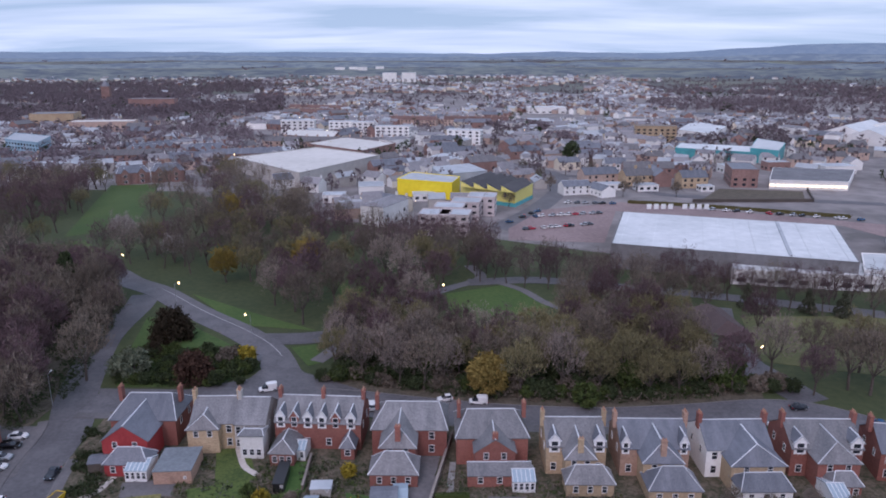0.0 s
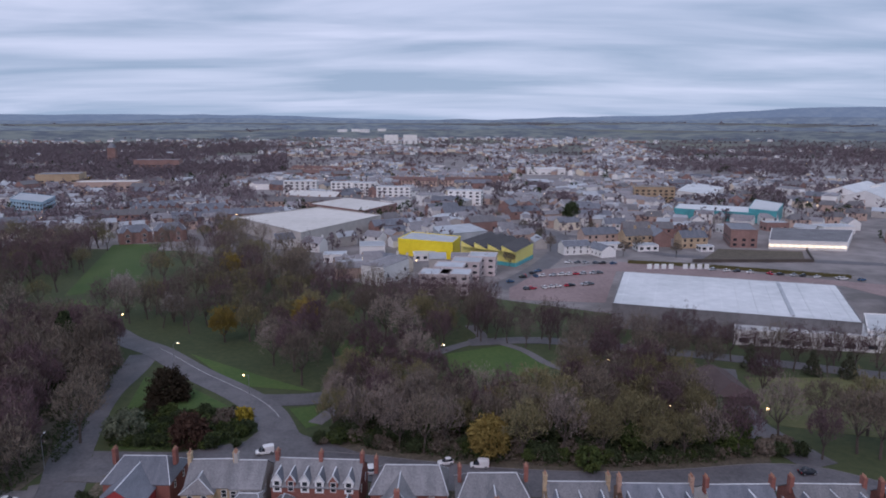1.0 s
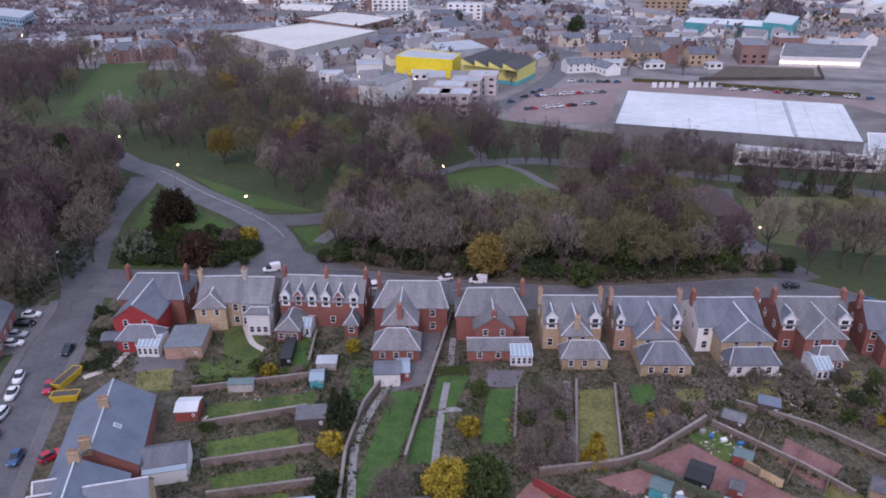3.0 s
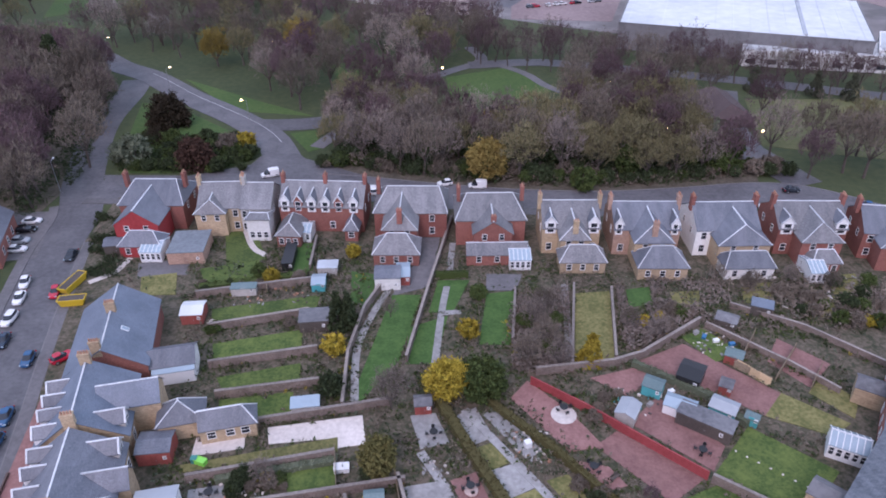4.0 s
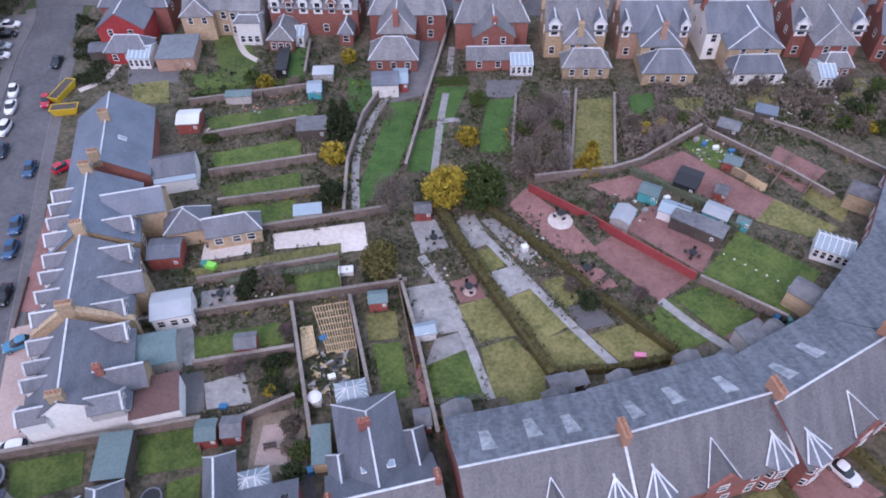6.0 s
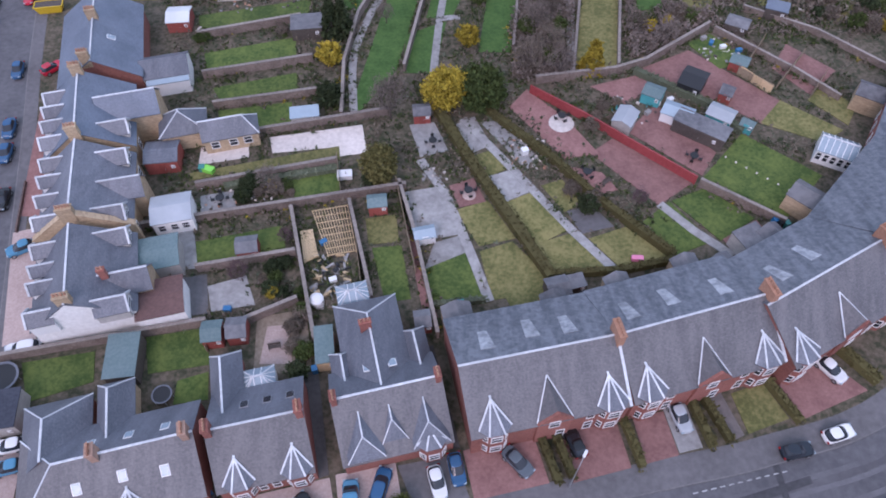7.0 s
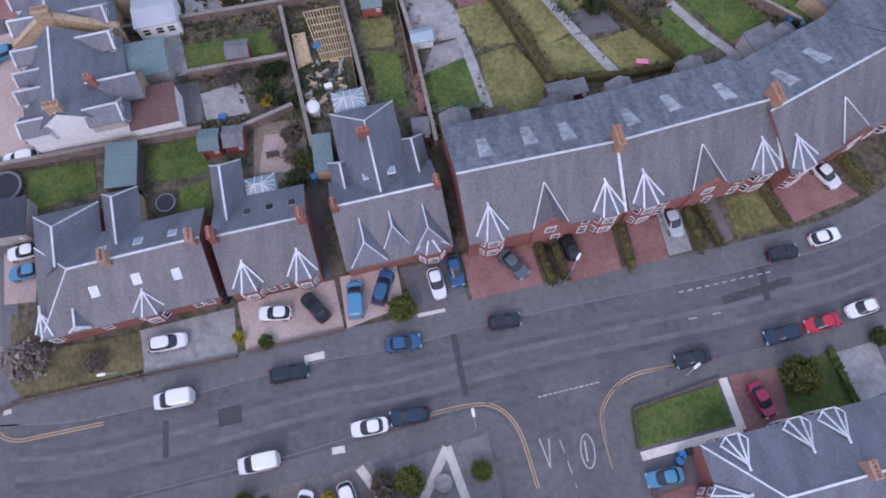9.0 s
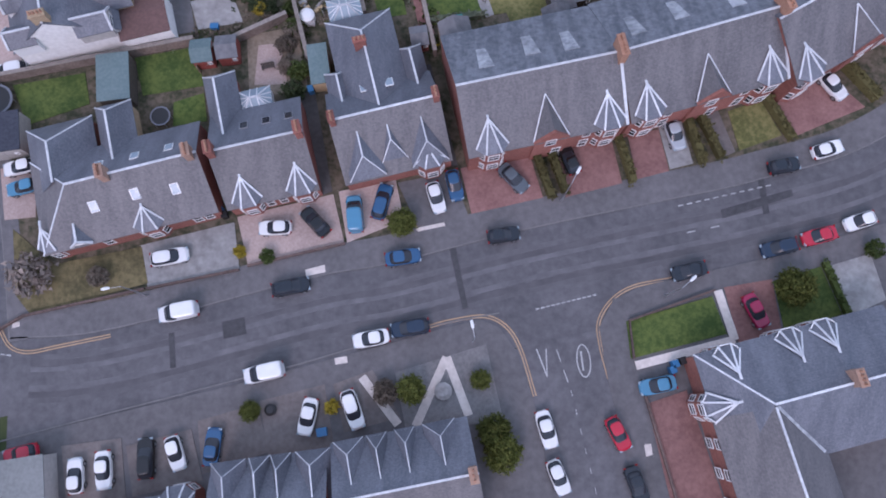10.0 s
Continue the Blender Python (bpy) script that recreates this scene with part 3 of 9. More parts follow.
def dormer(h, x, face, v0, depth, w, zb, ze, zr, wall=None, roof=None, hip=0, frame_white=True):
    """A gabled dormer that stands v0 from the ridge line and runs back into the roof."""
    sg = -1 if face == "S" else 1
    ya, yb = sg * v0, sg * (v0 - depth)
    y0, y1 = min(ya, yb), max(ya, yb)
    hp = ((hip, 0) if sg < 0 else (0, hip)) if hip else (0, 0)
    wing(h, x - w / 2, x + w / 2, y0, y1, ze, zr, "y", hp, wall or WHITE, roof or SLATE, z0=zb, over=0.18, names=("dormer", "dormer_roof", "dormer_trim"), gable_caps=((0,) if sg < 0 else (1,)) if not hip and frame_white else False)
    win(h, x, ya, zb + 0.25, face, round(w * 0.66, 2), round(ze - zb - 0.3, 2))


def conservatory(h, x0, x1, y0, y1, ze, zr, axis="y", hips=(0, 0), roofmat=None):
    """A white-framed glazed room."""
    wing(h, x0, x1, y0, y1, ze, zr, axis, hips, WHITE, roofmat or CONSGLASS, over=0.1, names=("conservatory", "glass_roof", "glazing_bar"))
    if axis == "x":
        ym = (y0 + y1) / 2
        a, b = x0 + hips[0], x1 - hips[1]
        k = max(2, int((b - a) / 0.75) + 1)
        ends = [((x, ym), (x, y, ze + 0.11)) for x in [a + (b - a) * i / (k - 1) for i in range(k)] for y in (y0 - 0.1, y1 + 0.1)]
        for e, x, hp in ((x0 - 0.1, a, hips[0]), (x1 + 0.1, b, hips[1])):
            ends += [((x, ym), (e, y0 + (y1 - y0) * t, ze + 0.13)) for t in ((0.25, 0.5, 0.75) if hp else ())]
        for (x, y), q in ends:
            bm = bmesh.new()
            bar(bm, (x, y, zr + 0.17), q, 0.08, 0.06)
            part("rafter", bm, WHITE, h)
    n = max(2, int((x1 - x0) / 0.9))
    for i in range(n):
        win(h, x0 + (i + 0.5) * (x1 - x0) / n, y0, 0.7, "S", 0.75, 1.4)


# ---- vehicles ----
CAR = {}


def hull(bm, rings, n=20):
    """Rounded rings (z, front, rear, half width, power) lofted into a closed body."""
    prev = None
    for z, xf, xr, hw, e in rings:
        c, a = (xf + xr) / 2, (xf - xr) / 2
        ring = []
        for i in range(n):
            t = 2 * math.pi * (i + 0.5) / n
            ct, st = math.cos(t), math.sin(t)
            ring.append(bm.verts.new((c + a * math.copysign(abs(ct) ** (2 / e), ct), hw * math.copysign(abs(st) ** (2 / e), st), z)))
        if prev:
            for i in range(n):
                bm.faces.new((prev[i], prev[(i + 1) % n], ring[(i + 1) % n], ring[i]))
        else:
            bm.faces.new(ring[::-1])
        prev = ring
    bm.faces.new(prev)


def car_parts(kind, colour):
    if ("paint", colour) not in CAR:
        cols = {"white": (0.78, 0.78, 0.78), "black": (0.008, 0.008, 0.010), "dark": (0.012, 0.017, 0.026), "navy": (0.012, 0.028, 0.058), "blue": (0.022, 0.09, 0.20),
                "sky": (0.07, 0.24, 0.38), "red": (0.50, 0.02, 0.045), "crimson": (0.30, 0.012, 0.06), "silver": (0.42, 0.45, 0.48), "grey": (0.10, 0.12, 0.14)}
        CAR[("paint", colour)] = paint("car_paint_" + colour, cols[colour], 0.25, 0.0, 0.3)
    if (kind, colour) not in CAR:
        p = CAR[("paint", colour)]
        L, W = {"car": (3.95, 0.83), "hatch": (3.65, 0.81), "estate": (4.2, 0.85), "van": (4.35, 0.89)}[kind]
        f, r = L / 2, -L / 2
        bm = bmesh.new()
        hull(bm, [(0.22, f - 0.12, r + 0.1, W - 0.06, 5), (0.45, f, r, W, 5), (0.72, f - 0.08, r + 0.04, W, 5), (0.88, f - 0.28, r + 0.1, W - 0.05, 5)])
        body = mesh_of("body", bm, p)
        bm = bmesh.new()
        if kind == "van":
            hull(bm, [(0.88, f - 0.75, r + 0.1, W - 0.06, 6), (1.5, f - 1.35, r + 0.12, W - 0.1, 6)])
            glass = mesh_of("glasshouse", bm, DARKGLASS)
            bm = bmesh.new()
            hull(bm, [(0.9, f - 1.9, r + 0.06, W - 0.03, 7), (1.55, f - 1.95, r + 0.07, W - 0.05, 7), (1.9, f - 1.75, r + 0.14, W - 0.1, 6), (1.98, f - 1.95, r + 0.3, W - 0.25, 5)])
        else:
            k = {"car": 0.55, "hatch": 0.18, "estate": 0.12}[kind]
            hull(bm, [(0.87, f - 1.0, r + k, W - 0.07, 4), (1.12, f - 1.38, r + k + 0.14, W - 0.13, 4), (1.4, f - 1.85, r + k + 0.45, W - 0.24, 4)])
            glass = mesh_of("glasshouse", bm, DARKGLASS)
            bm = bmesh.new()
            hull(bm, [(1.39, f - 1.78, r + k + 0.40, W - 0.21, 4), (1.44, f - 1.86, r + k + 0.46, W - 0.24, 4), (1.475, f - 2.05, r + k + 0.62, W - 0.36, 3.5)])
        roof = mesh_of("roof", bm, p)
        bm = bmesh.new()
        tube(bm, (0, -0.11, 0), (0, 0.11, 0), 0.32, 0.32, 14)
        wheel = mesh_of("wheel", bm, TYRE)
        bm = bmesh.new()
        tube(bm, (0, -0.12, 0), (0, 0.12, 0), 0.19, 0.19, 10)
        rim = mesh_of("rim", bm, METAL)
        bm = bmesh.new()
        box(bm, -0.1, -0.17, -0.07, 0.1, 0.17, 0.07)
        bmesh.ops.bevel(bm, geom=bm.edges[:], offset=0.03, segments=1)
        head = mesh_of("headlight", bm, CONSGLASS)
        bm = bmesh.new()
        box(bm, -0.06, -0.14, -0.1, 0.06, 0.14, 0.1)
        tail = mesh_of("tail_light", bm, CAR.setdefault("tailmat", paint("tail_red", (0.3, 0.01, 0.01), 0.2)))
        CAR[(kind, colour)] = (body, glass, roof, wheel, rim, head, tail, f, W)
    return CAR[(kind, colour)]


WORDS = {"black": "black", "dark": "dark grey", "navy": "navy blue", "blue": "blue", "sky": "light blue", "red": "bright red", "crimson": "crimson", "silver": "silver", "grey": "grey", "white": "white"}


def car(a, b, colour="white", kind="car", z=0.02, where="parked by the kerb", group="parked cars", far=False):
    """A parked vehicle whose ends lie at a (rear) and b (front)."""
    body, glass, roof, wheel, rim, head, tail, f, W = car_parts(kind, colour)
    d = Vector(b) - Vector(a)
    th = empty("van" if kind == "van" else "car", pose((a[0] + b[0]) / 2, (a[1] + b[1]) / 2, z, 0, 0, math.degrees(math.atan2(d.y, d.x))),
               WORDS[colour] + {"car": " saloon car", "hatch": " hatchback car", "estate": " estate car", "van": " panel van"}[kind] + " " + where, "van" if kind == "van" else "car", group)
    link("body", body, None, th)
    link("glasshouse", glass, None, th, "dark tinted glass")
    link("roof", roof, None, th)
    for sx in (f - 0.78, -f + 0.8):
        for sy in (-1, 1):
            w = link("wheel", wheel, None, th, "", pose(sx, sy * (W - 0.1), 0.32))
            if not far:
                link("rim", rim, None, w)
    for sy in (() if far else (-1, 1)):
        link("headlight", head, None, th, "", pose(f - 0.17, sy * (W - 0.27), 0.68))
        link("tail_light", tail, None, th, "", pose(-f + 0.08, sy * (W - 0.2), 0.72))
    return th


def lamp(x, y, ang, h=7.5, lit=False):
    """A street lamp: a tapered column, an arm and a head."""
    th = empty("street_lamp", pose(x, y, 0.02, 0, 0, ang), "grey steel street lamp column with a " + ("lit warm" if lit else "pale") + " lantern", "street lamp", "street lamps")
    bm = bmesh.new()
    tube(bm, (0, 0, 0), (0, 0, 1.2), 0.11, 0.1), tube(bm, (0, 0, 1.2), (0, 0, h), 0.075, 0.045)
    part("column", bm, METAL, th)
    bm = bmesh.new()
    tube(bm, (0, 0, h - 0.05), (1.1, 0, h + 0.25), 0.04, 0.035)
    part("arm", bm, METAL, th)
    bm = bmesh.new()
    hull(bm, [(h + 0.17, 1.75, 0.95, 0.13, 3), (h + 0.3, 1.8, 0.9, 0.16, 3), (h + 0.38, 1.6, 1.0, 0.1, 3)], 12)
    hd = part("lantern", bm, WHITE, th)
    bm = bmesh.new()
    hull(bm, [(h + 0.05, 1.6, 1.05, 0.1, 3), (h + 0.165, 1.7, 1.0, 0.12, 3)], 10)
    if lit:
        hull(bm, [(h + 0.39, 1.55, 1.05, 0.09, 3), (h + 0.46, 1.45, 1.12, 0.06, 3)], 10)
    part("lens", bm, LAMPGLOW if lit else CONSGLASS, hd)


def shed(x, y, ang, w, d, h=2.2, wall=None, roof=None, label="timber garden shed with a felt roof", flat=False):
    th = empty("shed", pose(x, y, 0.1, 0, 0, ang), label, "shed")
    wl_, rf = wall or SHEDRED, roof or FLATFELT
    if flat:
        bm = bmesh.new()
        box(bm, -w / 2, -d / 2, 0, w / 2, d / 2, h)
        part("wall", bm, wl_, th)
        bm = bmesh.new()
        box(bm, -w / 2 - 0.12, -d / 2 - 0.12, h + 0.003, w / 2 + 0.12, d / 2 + 0.12, h + 0.13)
        part("roof", bm, rf, th)
    else:
        wing(th, -w / 2, w / 2, -d / 2, d / 2, h - 0.4, h + 0.15, "x", (0, 0), wl_, rf, over=0.12, caps=False)
    bm = bmesh.new()
    box(bm, -0.4, -d / 2 - 0.04, 0.05, 0.4, -d / 2 + 0.01, 1.75)
    dr = part("door", bm, wl_, th)
    bm = bmesh.new()
    box(bm, 0.25, -d / 2 - 0.08, 0.85, 0.31, -d / 2 - 0.04, 1.0)
    part("handle", bm, METAL, dr)
    win(th, w * 0.33, -d / 2, 1.0, "S", 0.5, 0.6)
    return th


def hedge(pts, w=0.9, h=1.5, mat=None, label="clipped dark green garden hedge", seed=1):
    """A clipped hedge: a leafy mass along a line."""
    rng = np.random.default_rng(seed)
    th = empty("hedge", pose(pts[0][0], pts[0][1], 0.05), label, "hedge")
    o = np.array(pts[0])
    core = [(p[0] - o[0], p[1] - o[1]) for p in pts]
    c = []
    for p, q in zip(core, core[1:]):
        L = math.hypot(q[0] - p[0], q[1] - p[1])
        for k in range(max(2, int(L / 0.3))):
            t = k / max(1, int(L / 0.3) - 1)
            c.append((p[0] + (q[0] - p[0]) * t, p[1] + (q[1] - p[1]) * t))
    c = np.array(c)
    n = len(c) * 12
    base = c[rng.integers(0, len(c), n)] + (rng.random((n, 2)) - 0.5) * w
    pts3 = np.concatenate([base, (h * (1 - rng.random((n, 1)) ** 2.2 * 0.95))], 1)
    link("foliage", tri_mesh("foliage", leaf_cloud(rng, pts3, 0.1, n * 2, 0.26, 0.9), mat or LEAF_G), None, th)
    ribbon("core", core, w * 0.8, h * 0.9, mat or LEAF_G, kind="", z0=0, parent=th)
    return th


# ---- ground ----
def smoothstep(a, b, x):
    t = min(1.0, max(0.0, (x - a) / (b - a)))
    return t * t * (3 - 2 * t)


def land(x, y):
    """Height of the ground: level round the park and town, rising to hills far off."""
    r = math.hypot(x, y)
    if r < 1500:
        return -0.06
    s = smoothstep(1500, 4700, r) ** 1.4
    nz = noise.noise(Vector((x * 0.0006, y * 0.0006, 3.0))) * 26 + noise.noise(Vector((x * 0.002, y * 0.002, 7.0))) * 9
    return -0.06 + s * (58 + nz * 0.5)


def ground_material():
    m = surf("ground_fields", (0.030, 0.048, 0.015), (0.064, 0.078, 0.028), fine=0.5, rough=0.95, bump=0.4, coarse=0.02, vary=0)
    n, l = m.node_tree.nodes, m.node_tree.links
    b = n["Principled BSDF"]
    old = b.inputs["Base Color"].links[0].from_socket
    g = n.new("ShaderNodeNewGeometry")
    vo = n.new("ShaderNodeTexVoronoi")
    vo.inputs["Scale"].default_value = 0.005
    l.new(g.outputs["Position"], vo.inputs["Vector"])
    sp = n.new("ShaderNodeSeparateColor")
    l.new(vo.outputs["Color"], sp.inputs[0])
    # Patchwork of far fields, its tones paled and greyed to imitate haze.
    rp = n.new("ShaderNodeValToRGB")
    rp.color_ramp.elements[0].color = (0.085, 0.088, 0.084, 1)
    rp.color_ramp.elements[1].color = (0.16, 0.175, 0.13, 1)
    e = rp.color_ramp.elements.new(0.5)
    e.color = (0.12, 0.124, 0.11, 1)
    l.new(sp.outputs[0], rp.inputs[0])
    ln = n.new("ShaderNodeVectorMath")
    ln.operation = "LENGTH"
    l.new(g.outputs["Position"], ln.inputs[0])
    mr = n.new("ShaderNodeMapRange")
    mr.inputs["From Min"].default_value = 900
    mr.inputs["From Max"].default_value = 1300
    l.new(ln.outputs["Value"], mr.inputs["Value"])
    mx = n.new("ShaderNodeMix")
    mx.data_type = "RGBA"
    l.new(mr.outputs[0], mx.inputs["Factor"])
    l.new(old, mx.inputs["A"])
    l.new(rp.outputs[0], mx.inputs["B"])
    l.new(mx.outputs["Result"], b.inputs["Base Color"])
    return m


rings = [30 * 1.10 ** i for i in range(60)]
rings = [r for r in rings if r < 4850] + [4900]
gv, gf = [(0, 0, -0.06)], []
NA = 144
for r in rings:
    for k in range(NA):
        a = 2 * math.pi * k / NA
        x, y = r * math.sin(a), r * math.cos(a)
        gv.append((x, y, land(x, y)))
for k in range(NA):
    gf.append((0, 1 + (k + 1) % NA, 1 + k))
for i in range(len(rings) - 1):
    for k in range(NA):
        a, b = 1 + i * NA + k, 1 + i * NA + (k + 1) % NA
        gf.append((a, b, b + NA, a + NA))
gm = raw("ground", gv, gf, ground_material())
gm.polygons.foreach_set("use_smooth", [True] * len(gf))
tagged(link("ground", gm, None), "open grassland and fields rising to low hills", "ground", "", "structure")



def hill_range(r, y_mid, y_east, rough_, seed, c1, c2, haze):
    """A far range of hills whose own bluish emission stands in for haze."""
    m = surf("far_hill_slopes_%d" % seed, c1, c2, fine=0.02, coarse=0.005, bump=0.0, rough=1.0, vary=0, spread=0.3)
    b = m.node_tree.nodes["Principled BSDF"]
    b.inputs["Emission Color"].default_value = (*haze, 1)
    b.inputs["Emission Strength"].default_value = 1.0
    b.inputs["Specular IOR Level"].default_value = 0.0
    v, f, n = [], [], 220
    for i in range(n + 1):
        az = -60 + 120 * i / n
        a = math.radians(az)
        top = y_mid + (y_east - y_mid) * smoothstep(15, 30, az) + rough_ * (noise.noise(Vector((az * 0.09, seed, 0))) + 0.4 * noise.noise(Vector((az * 0.4, seed, 5))))
        for q, z in ((r - 420, -20.0), (r - 240, top * 0.45), (r - 90, top * 0.85), (r, top), (r + 200, top - 30)):
            v.append((q * math.sin(a), q * math.cos(a), z))
    for i in range(n):
        for k in range(4):
            p = i * 5 + k
            f.append((p, p + 5, p + 6, p + 1))
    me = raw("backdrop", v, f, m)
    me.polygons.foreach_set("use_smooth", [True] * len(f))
    tagged(link("backdrop", me, None), "distant hills and fields with haze imitated by bluish glow", "hills", "", "structure")


# Haze painted as glow: each farther range emits more blue.
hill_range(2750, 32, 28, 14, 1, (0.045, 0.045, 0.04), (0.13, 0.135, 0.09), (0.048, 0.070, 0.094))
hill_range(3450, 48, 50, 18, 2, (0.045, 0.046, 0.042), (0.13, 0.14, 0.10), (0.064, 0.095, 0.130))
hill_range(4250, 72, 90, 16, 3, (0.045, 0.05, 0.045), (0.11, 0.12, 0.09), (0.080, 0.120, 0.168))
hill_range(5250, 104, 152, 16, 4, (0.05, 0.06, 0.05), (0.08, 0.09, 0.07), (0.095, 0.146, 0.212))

# Town ground colour is raised to make up for absent haze.
TOWNFLOOR = surf("town_ground", (0.14, 0.13, 0.126), (0.32, 0.29, 0.285), fine=0.08, rough=0.95, bump=0.2, coarse=0.012)
slab("town_ground", [(-700, 470), (-330, 420), (-150, 400), (-60, 330), (20, 292), (75, 262), (200, 238), (420, 330), (900, 700), (800, 1500), (-1200, 1500)], -0.02, TOWNFLOOR, "paved and built-up ground of the town", "ground")

# roads
w_east = smooth([(-46.5, 6.0), (-49.5, 22.0), (-59.3, 64.4), (-64.6, 85.5), (-68.5, 102.7), (-71.8, 118.4), (-73.8, 133.5), (-80.0, 149.9), (-88.3, 180.6), (-90.0, 205.4), (-92.2, 218.8)])
w_west = offset(w_east, 9.0)
band("road_west", w_west, w_east, 0.02, ASPHALT, "worn grey asphalt street running up to the park", "road")
ribbon("pavement_west", offset(w_east, -1.0)[:42], 2.0, 0.13, PAVE, "asphalt pavement along the street", "pavement")
ribbon("pavement_far", offset(w_west, 1.0)[:52], 2.0, 0.13, PAVE, "asphalt pavement along the street", "pavement")
ribbon("kerb_west", offset(w_east, -0.06)[:42], 0.14, 0.14, KERB, "stone kerb", "kerb")

n_edge = smooth([(-111.1, 149.9), (-95.3, 149.9), (-80.0, 149.9), (-59.6, 149.6), (-46.7, 155.5), (-44.2, 165.6), (-41.6, 167.7), (-30.5, 156.4), (-18.9, 149.8), (-3.0, 145.6), (14.7, 142.4), (34.6, 141.0), (52.5, 142.3), (71.2, 144.7), (96.1, 137.7)])
n_line = smooth([(-79.1, 147.9), (-58.8, 147.3), (-43.9, 149.9), (-29.5, 150.4), (-18.8, 149.0), (-3.0, 145.6), (14.7, 142.4), (34.6, 141.0), (52.5, 142.3), (71.2, 144.7), (83.1, 142.8), (94.6, 135.2), (113.0, 123.0)])
band("road_north", n_line, offset(n_line, -9.0), 0.035, ASPHALT, "grey asphalt crescent road beside the park", "road")
slab("road_junction", [(-80.3, 150.5), (-59.7, 149.9), (-46.7, 155.5), (-44.1, 163.9), (-41.6, 167.7), (-33.7, 159.0), (-18.9, 149.8), (-18.3, 144.8), (-57.6, 143.7), (-77.9, 145.4)], 0.048, ASPHALT, "wide asphalt junction mouth beside the park", "road")
ribbon("kerb_north", offset(n_line, 0.06)[24:88], 0.16, 0.13, KERB, "stone kerb along the park edge", "kerb")
ribbon("pavement_north", offset(n_line, -10.2), 2.4, 0.13, PAVE, "asphalt pavement along the crescent", "pavement")
diag = smooth([(-38.1, 156.4), (-45.4, 172.0), (-56.0, 184.6), (-74.3, 201.4), (-92.9, 220.6), (-106.5, 230.8), (-122.0, 245.5), (-139.3, 251.2)])
ribbon("road_diagonal", diag, 9.0, 0.06, ASPHALT, "asphalt park road with worn white edge line", "road")
ribbon("road_line", offset(diag, -1.8)[6:34], 0.2, 0.075, LINEWHITE, "worn white road line", "road marking")
stub = smooth([(-53.3, 180.5), (-44.0, 180.5), (-34.9, 181.7), (-22.9, 186.7)])
ribbon("road_stub", stub, 8.0, 0.045, ASPHALT, "asphalt entrance road into the park", "road")
ribbon("path_park", smooth([(-32.1, 165.6), (-14.5, 205.3), (1.3, 223.4), (13.3, 235.8), (9.9, 251.1)]), 4.0, 0.03, PAVE, "asphalt park path", "path")
ribbon("path_lawn", smooth([(13.3, 235.8), (25.9, 223.4), (33.9, 207.9), (46.8, 197.9)]), 3.0, 0.045, PAVE, "asphalt park path", "path")
ribbon("road_avenue", smooth([(9.1, 230.7), (32.8, 233.2), (60.4, 225.7), (93.9, 214.2), (133.3, 198.8)]), 7.0, 0.06, ASPHALT, "asphalt road along the park's far edge", "road")
ribbon("road_east", smooth([(77.3, 162.1), (81.3, 149.7), (83.5, 143.6)]), 9.0, 0.05, ASPHALT, "asphalt side road entering the park", "road")
ribbon("road_east_spur", smooth([(81.3, 149.7), (78.8, 165.5), (80.5, 184.5), (86.8, 205.2)]), 5.0, 0.065, ASPHALT, "narrow asphalt park drive", "road")
for pts in ([(-40.5, 174.7), (-34.0, 176.6), (-30.0, 165.6), (-33.8, 162.9)], [(-81.0, 164.0), (-88.1, 198.0), (-74.6, 192.5), (-45.1, 165.6), (-48.3, 156.5), (-60.3, 151.6), (-77.0, 151.6)], [(1.3, 218.8), (22.6, 228.8), (35.7, 207.9), (19.4, 193.3), (2.9, 198.0)], [(-37.5, 230.8), (-24.6, 238.5), (-17.2, 218.8), (-31.1, 212.1)],
            [(-152.9, 238.6), (-169.9, 275.2), (-151.4, 288.8), (-132.8, 266.7), (-125.4, 244.1)], [(-163.0, 294.0), (-141.0, 314.0), (-172.0, 424.0), (-200.0, 420.0)], [(-82.0, 218.8), (-52.9, 198.0), (-35.8, 186.7), (-59.4, 191.1)]):
    slab("park_lawn", pts, 0.0, PARKGRASS, "green mown park grass", "grass")
PARKPALE = surf("pale_park_grass", (0.070, 0.078, 0.026), (0.135, 0.135, 0.055), fine=0.9, rough=0.95, bump=0.5, coarse=0.05)
slab("park_lawn", [(89.1, 197.9), (132.7, 197.8), (122.9, 152.7), (96.2, 160.5), (81.6, 165.5)], 0.0, PARKPALE, "pale mossy playing field grass", "grass")
slab("park_floor", offset(n_line, 0.3)[27:74] + [ (82.0, 180.4), (34.4, 184.6), (-13.2, 184.6), (-30.0, 180.5)], 0.005, EARTH, "leaf litter under the trees", "ground")

# the block of gardens between the streets
sk_n = smooth([(-46.4, 6.4), (-35.9, 7.2), (-14.5, 12.4), (-6.1, 13.8), (8.6, 17.3), (24.5, 20.4), (35.0, 22.6), (49.5, 27.4), (70.0, 42.0), (92.0, 62.0), (108.0, 92.0)])
sk_s = smooth([(-46.4, -4.1), (-21.6, 1.9), (-16.0, 3.2), (-1.9, 7.0), (10.2, 9.1), (24.4, 12.1), (34.1, 14.0), (48.1, 17.8), (77.0, 33.0), (101.0, 56.0), (117.0, 90.0)])
slab("garden_ground", [(-55.5, 53.0), (-49.0, 20.0), (-46.0, 9.5)] + offset(sk_n, 2.2)[4:] + [(100.0, 122.0), (60.0, 131.0), (0.0, 134.0), (-40.0, 139.0), (-72.5, 139.0), (-72.0, 118.0), (-66.0, 95.0)], 0.1, MIXED, "bare garden soil and borders", "ground")
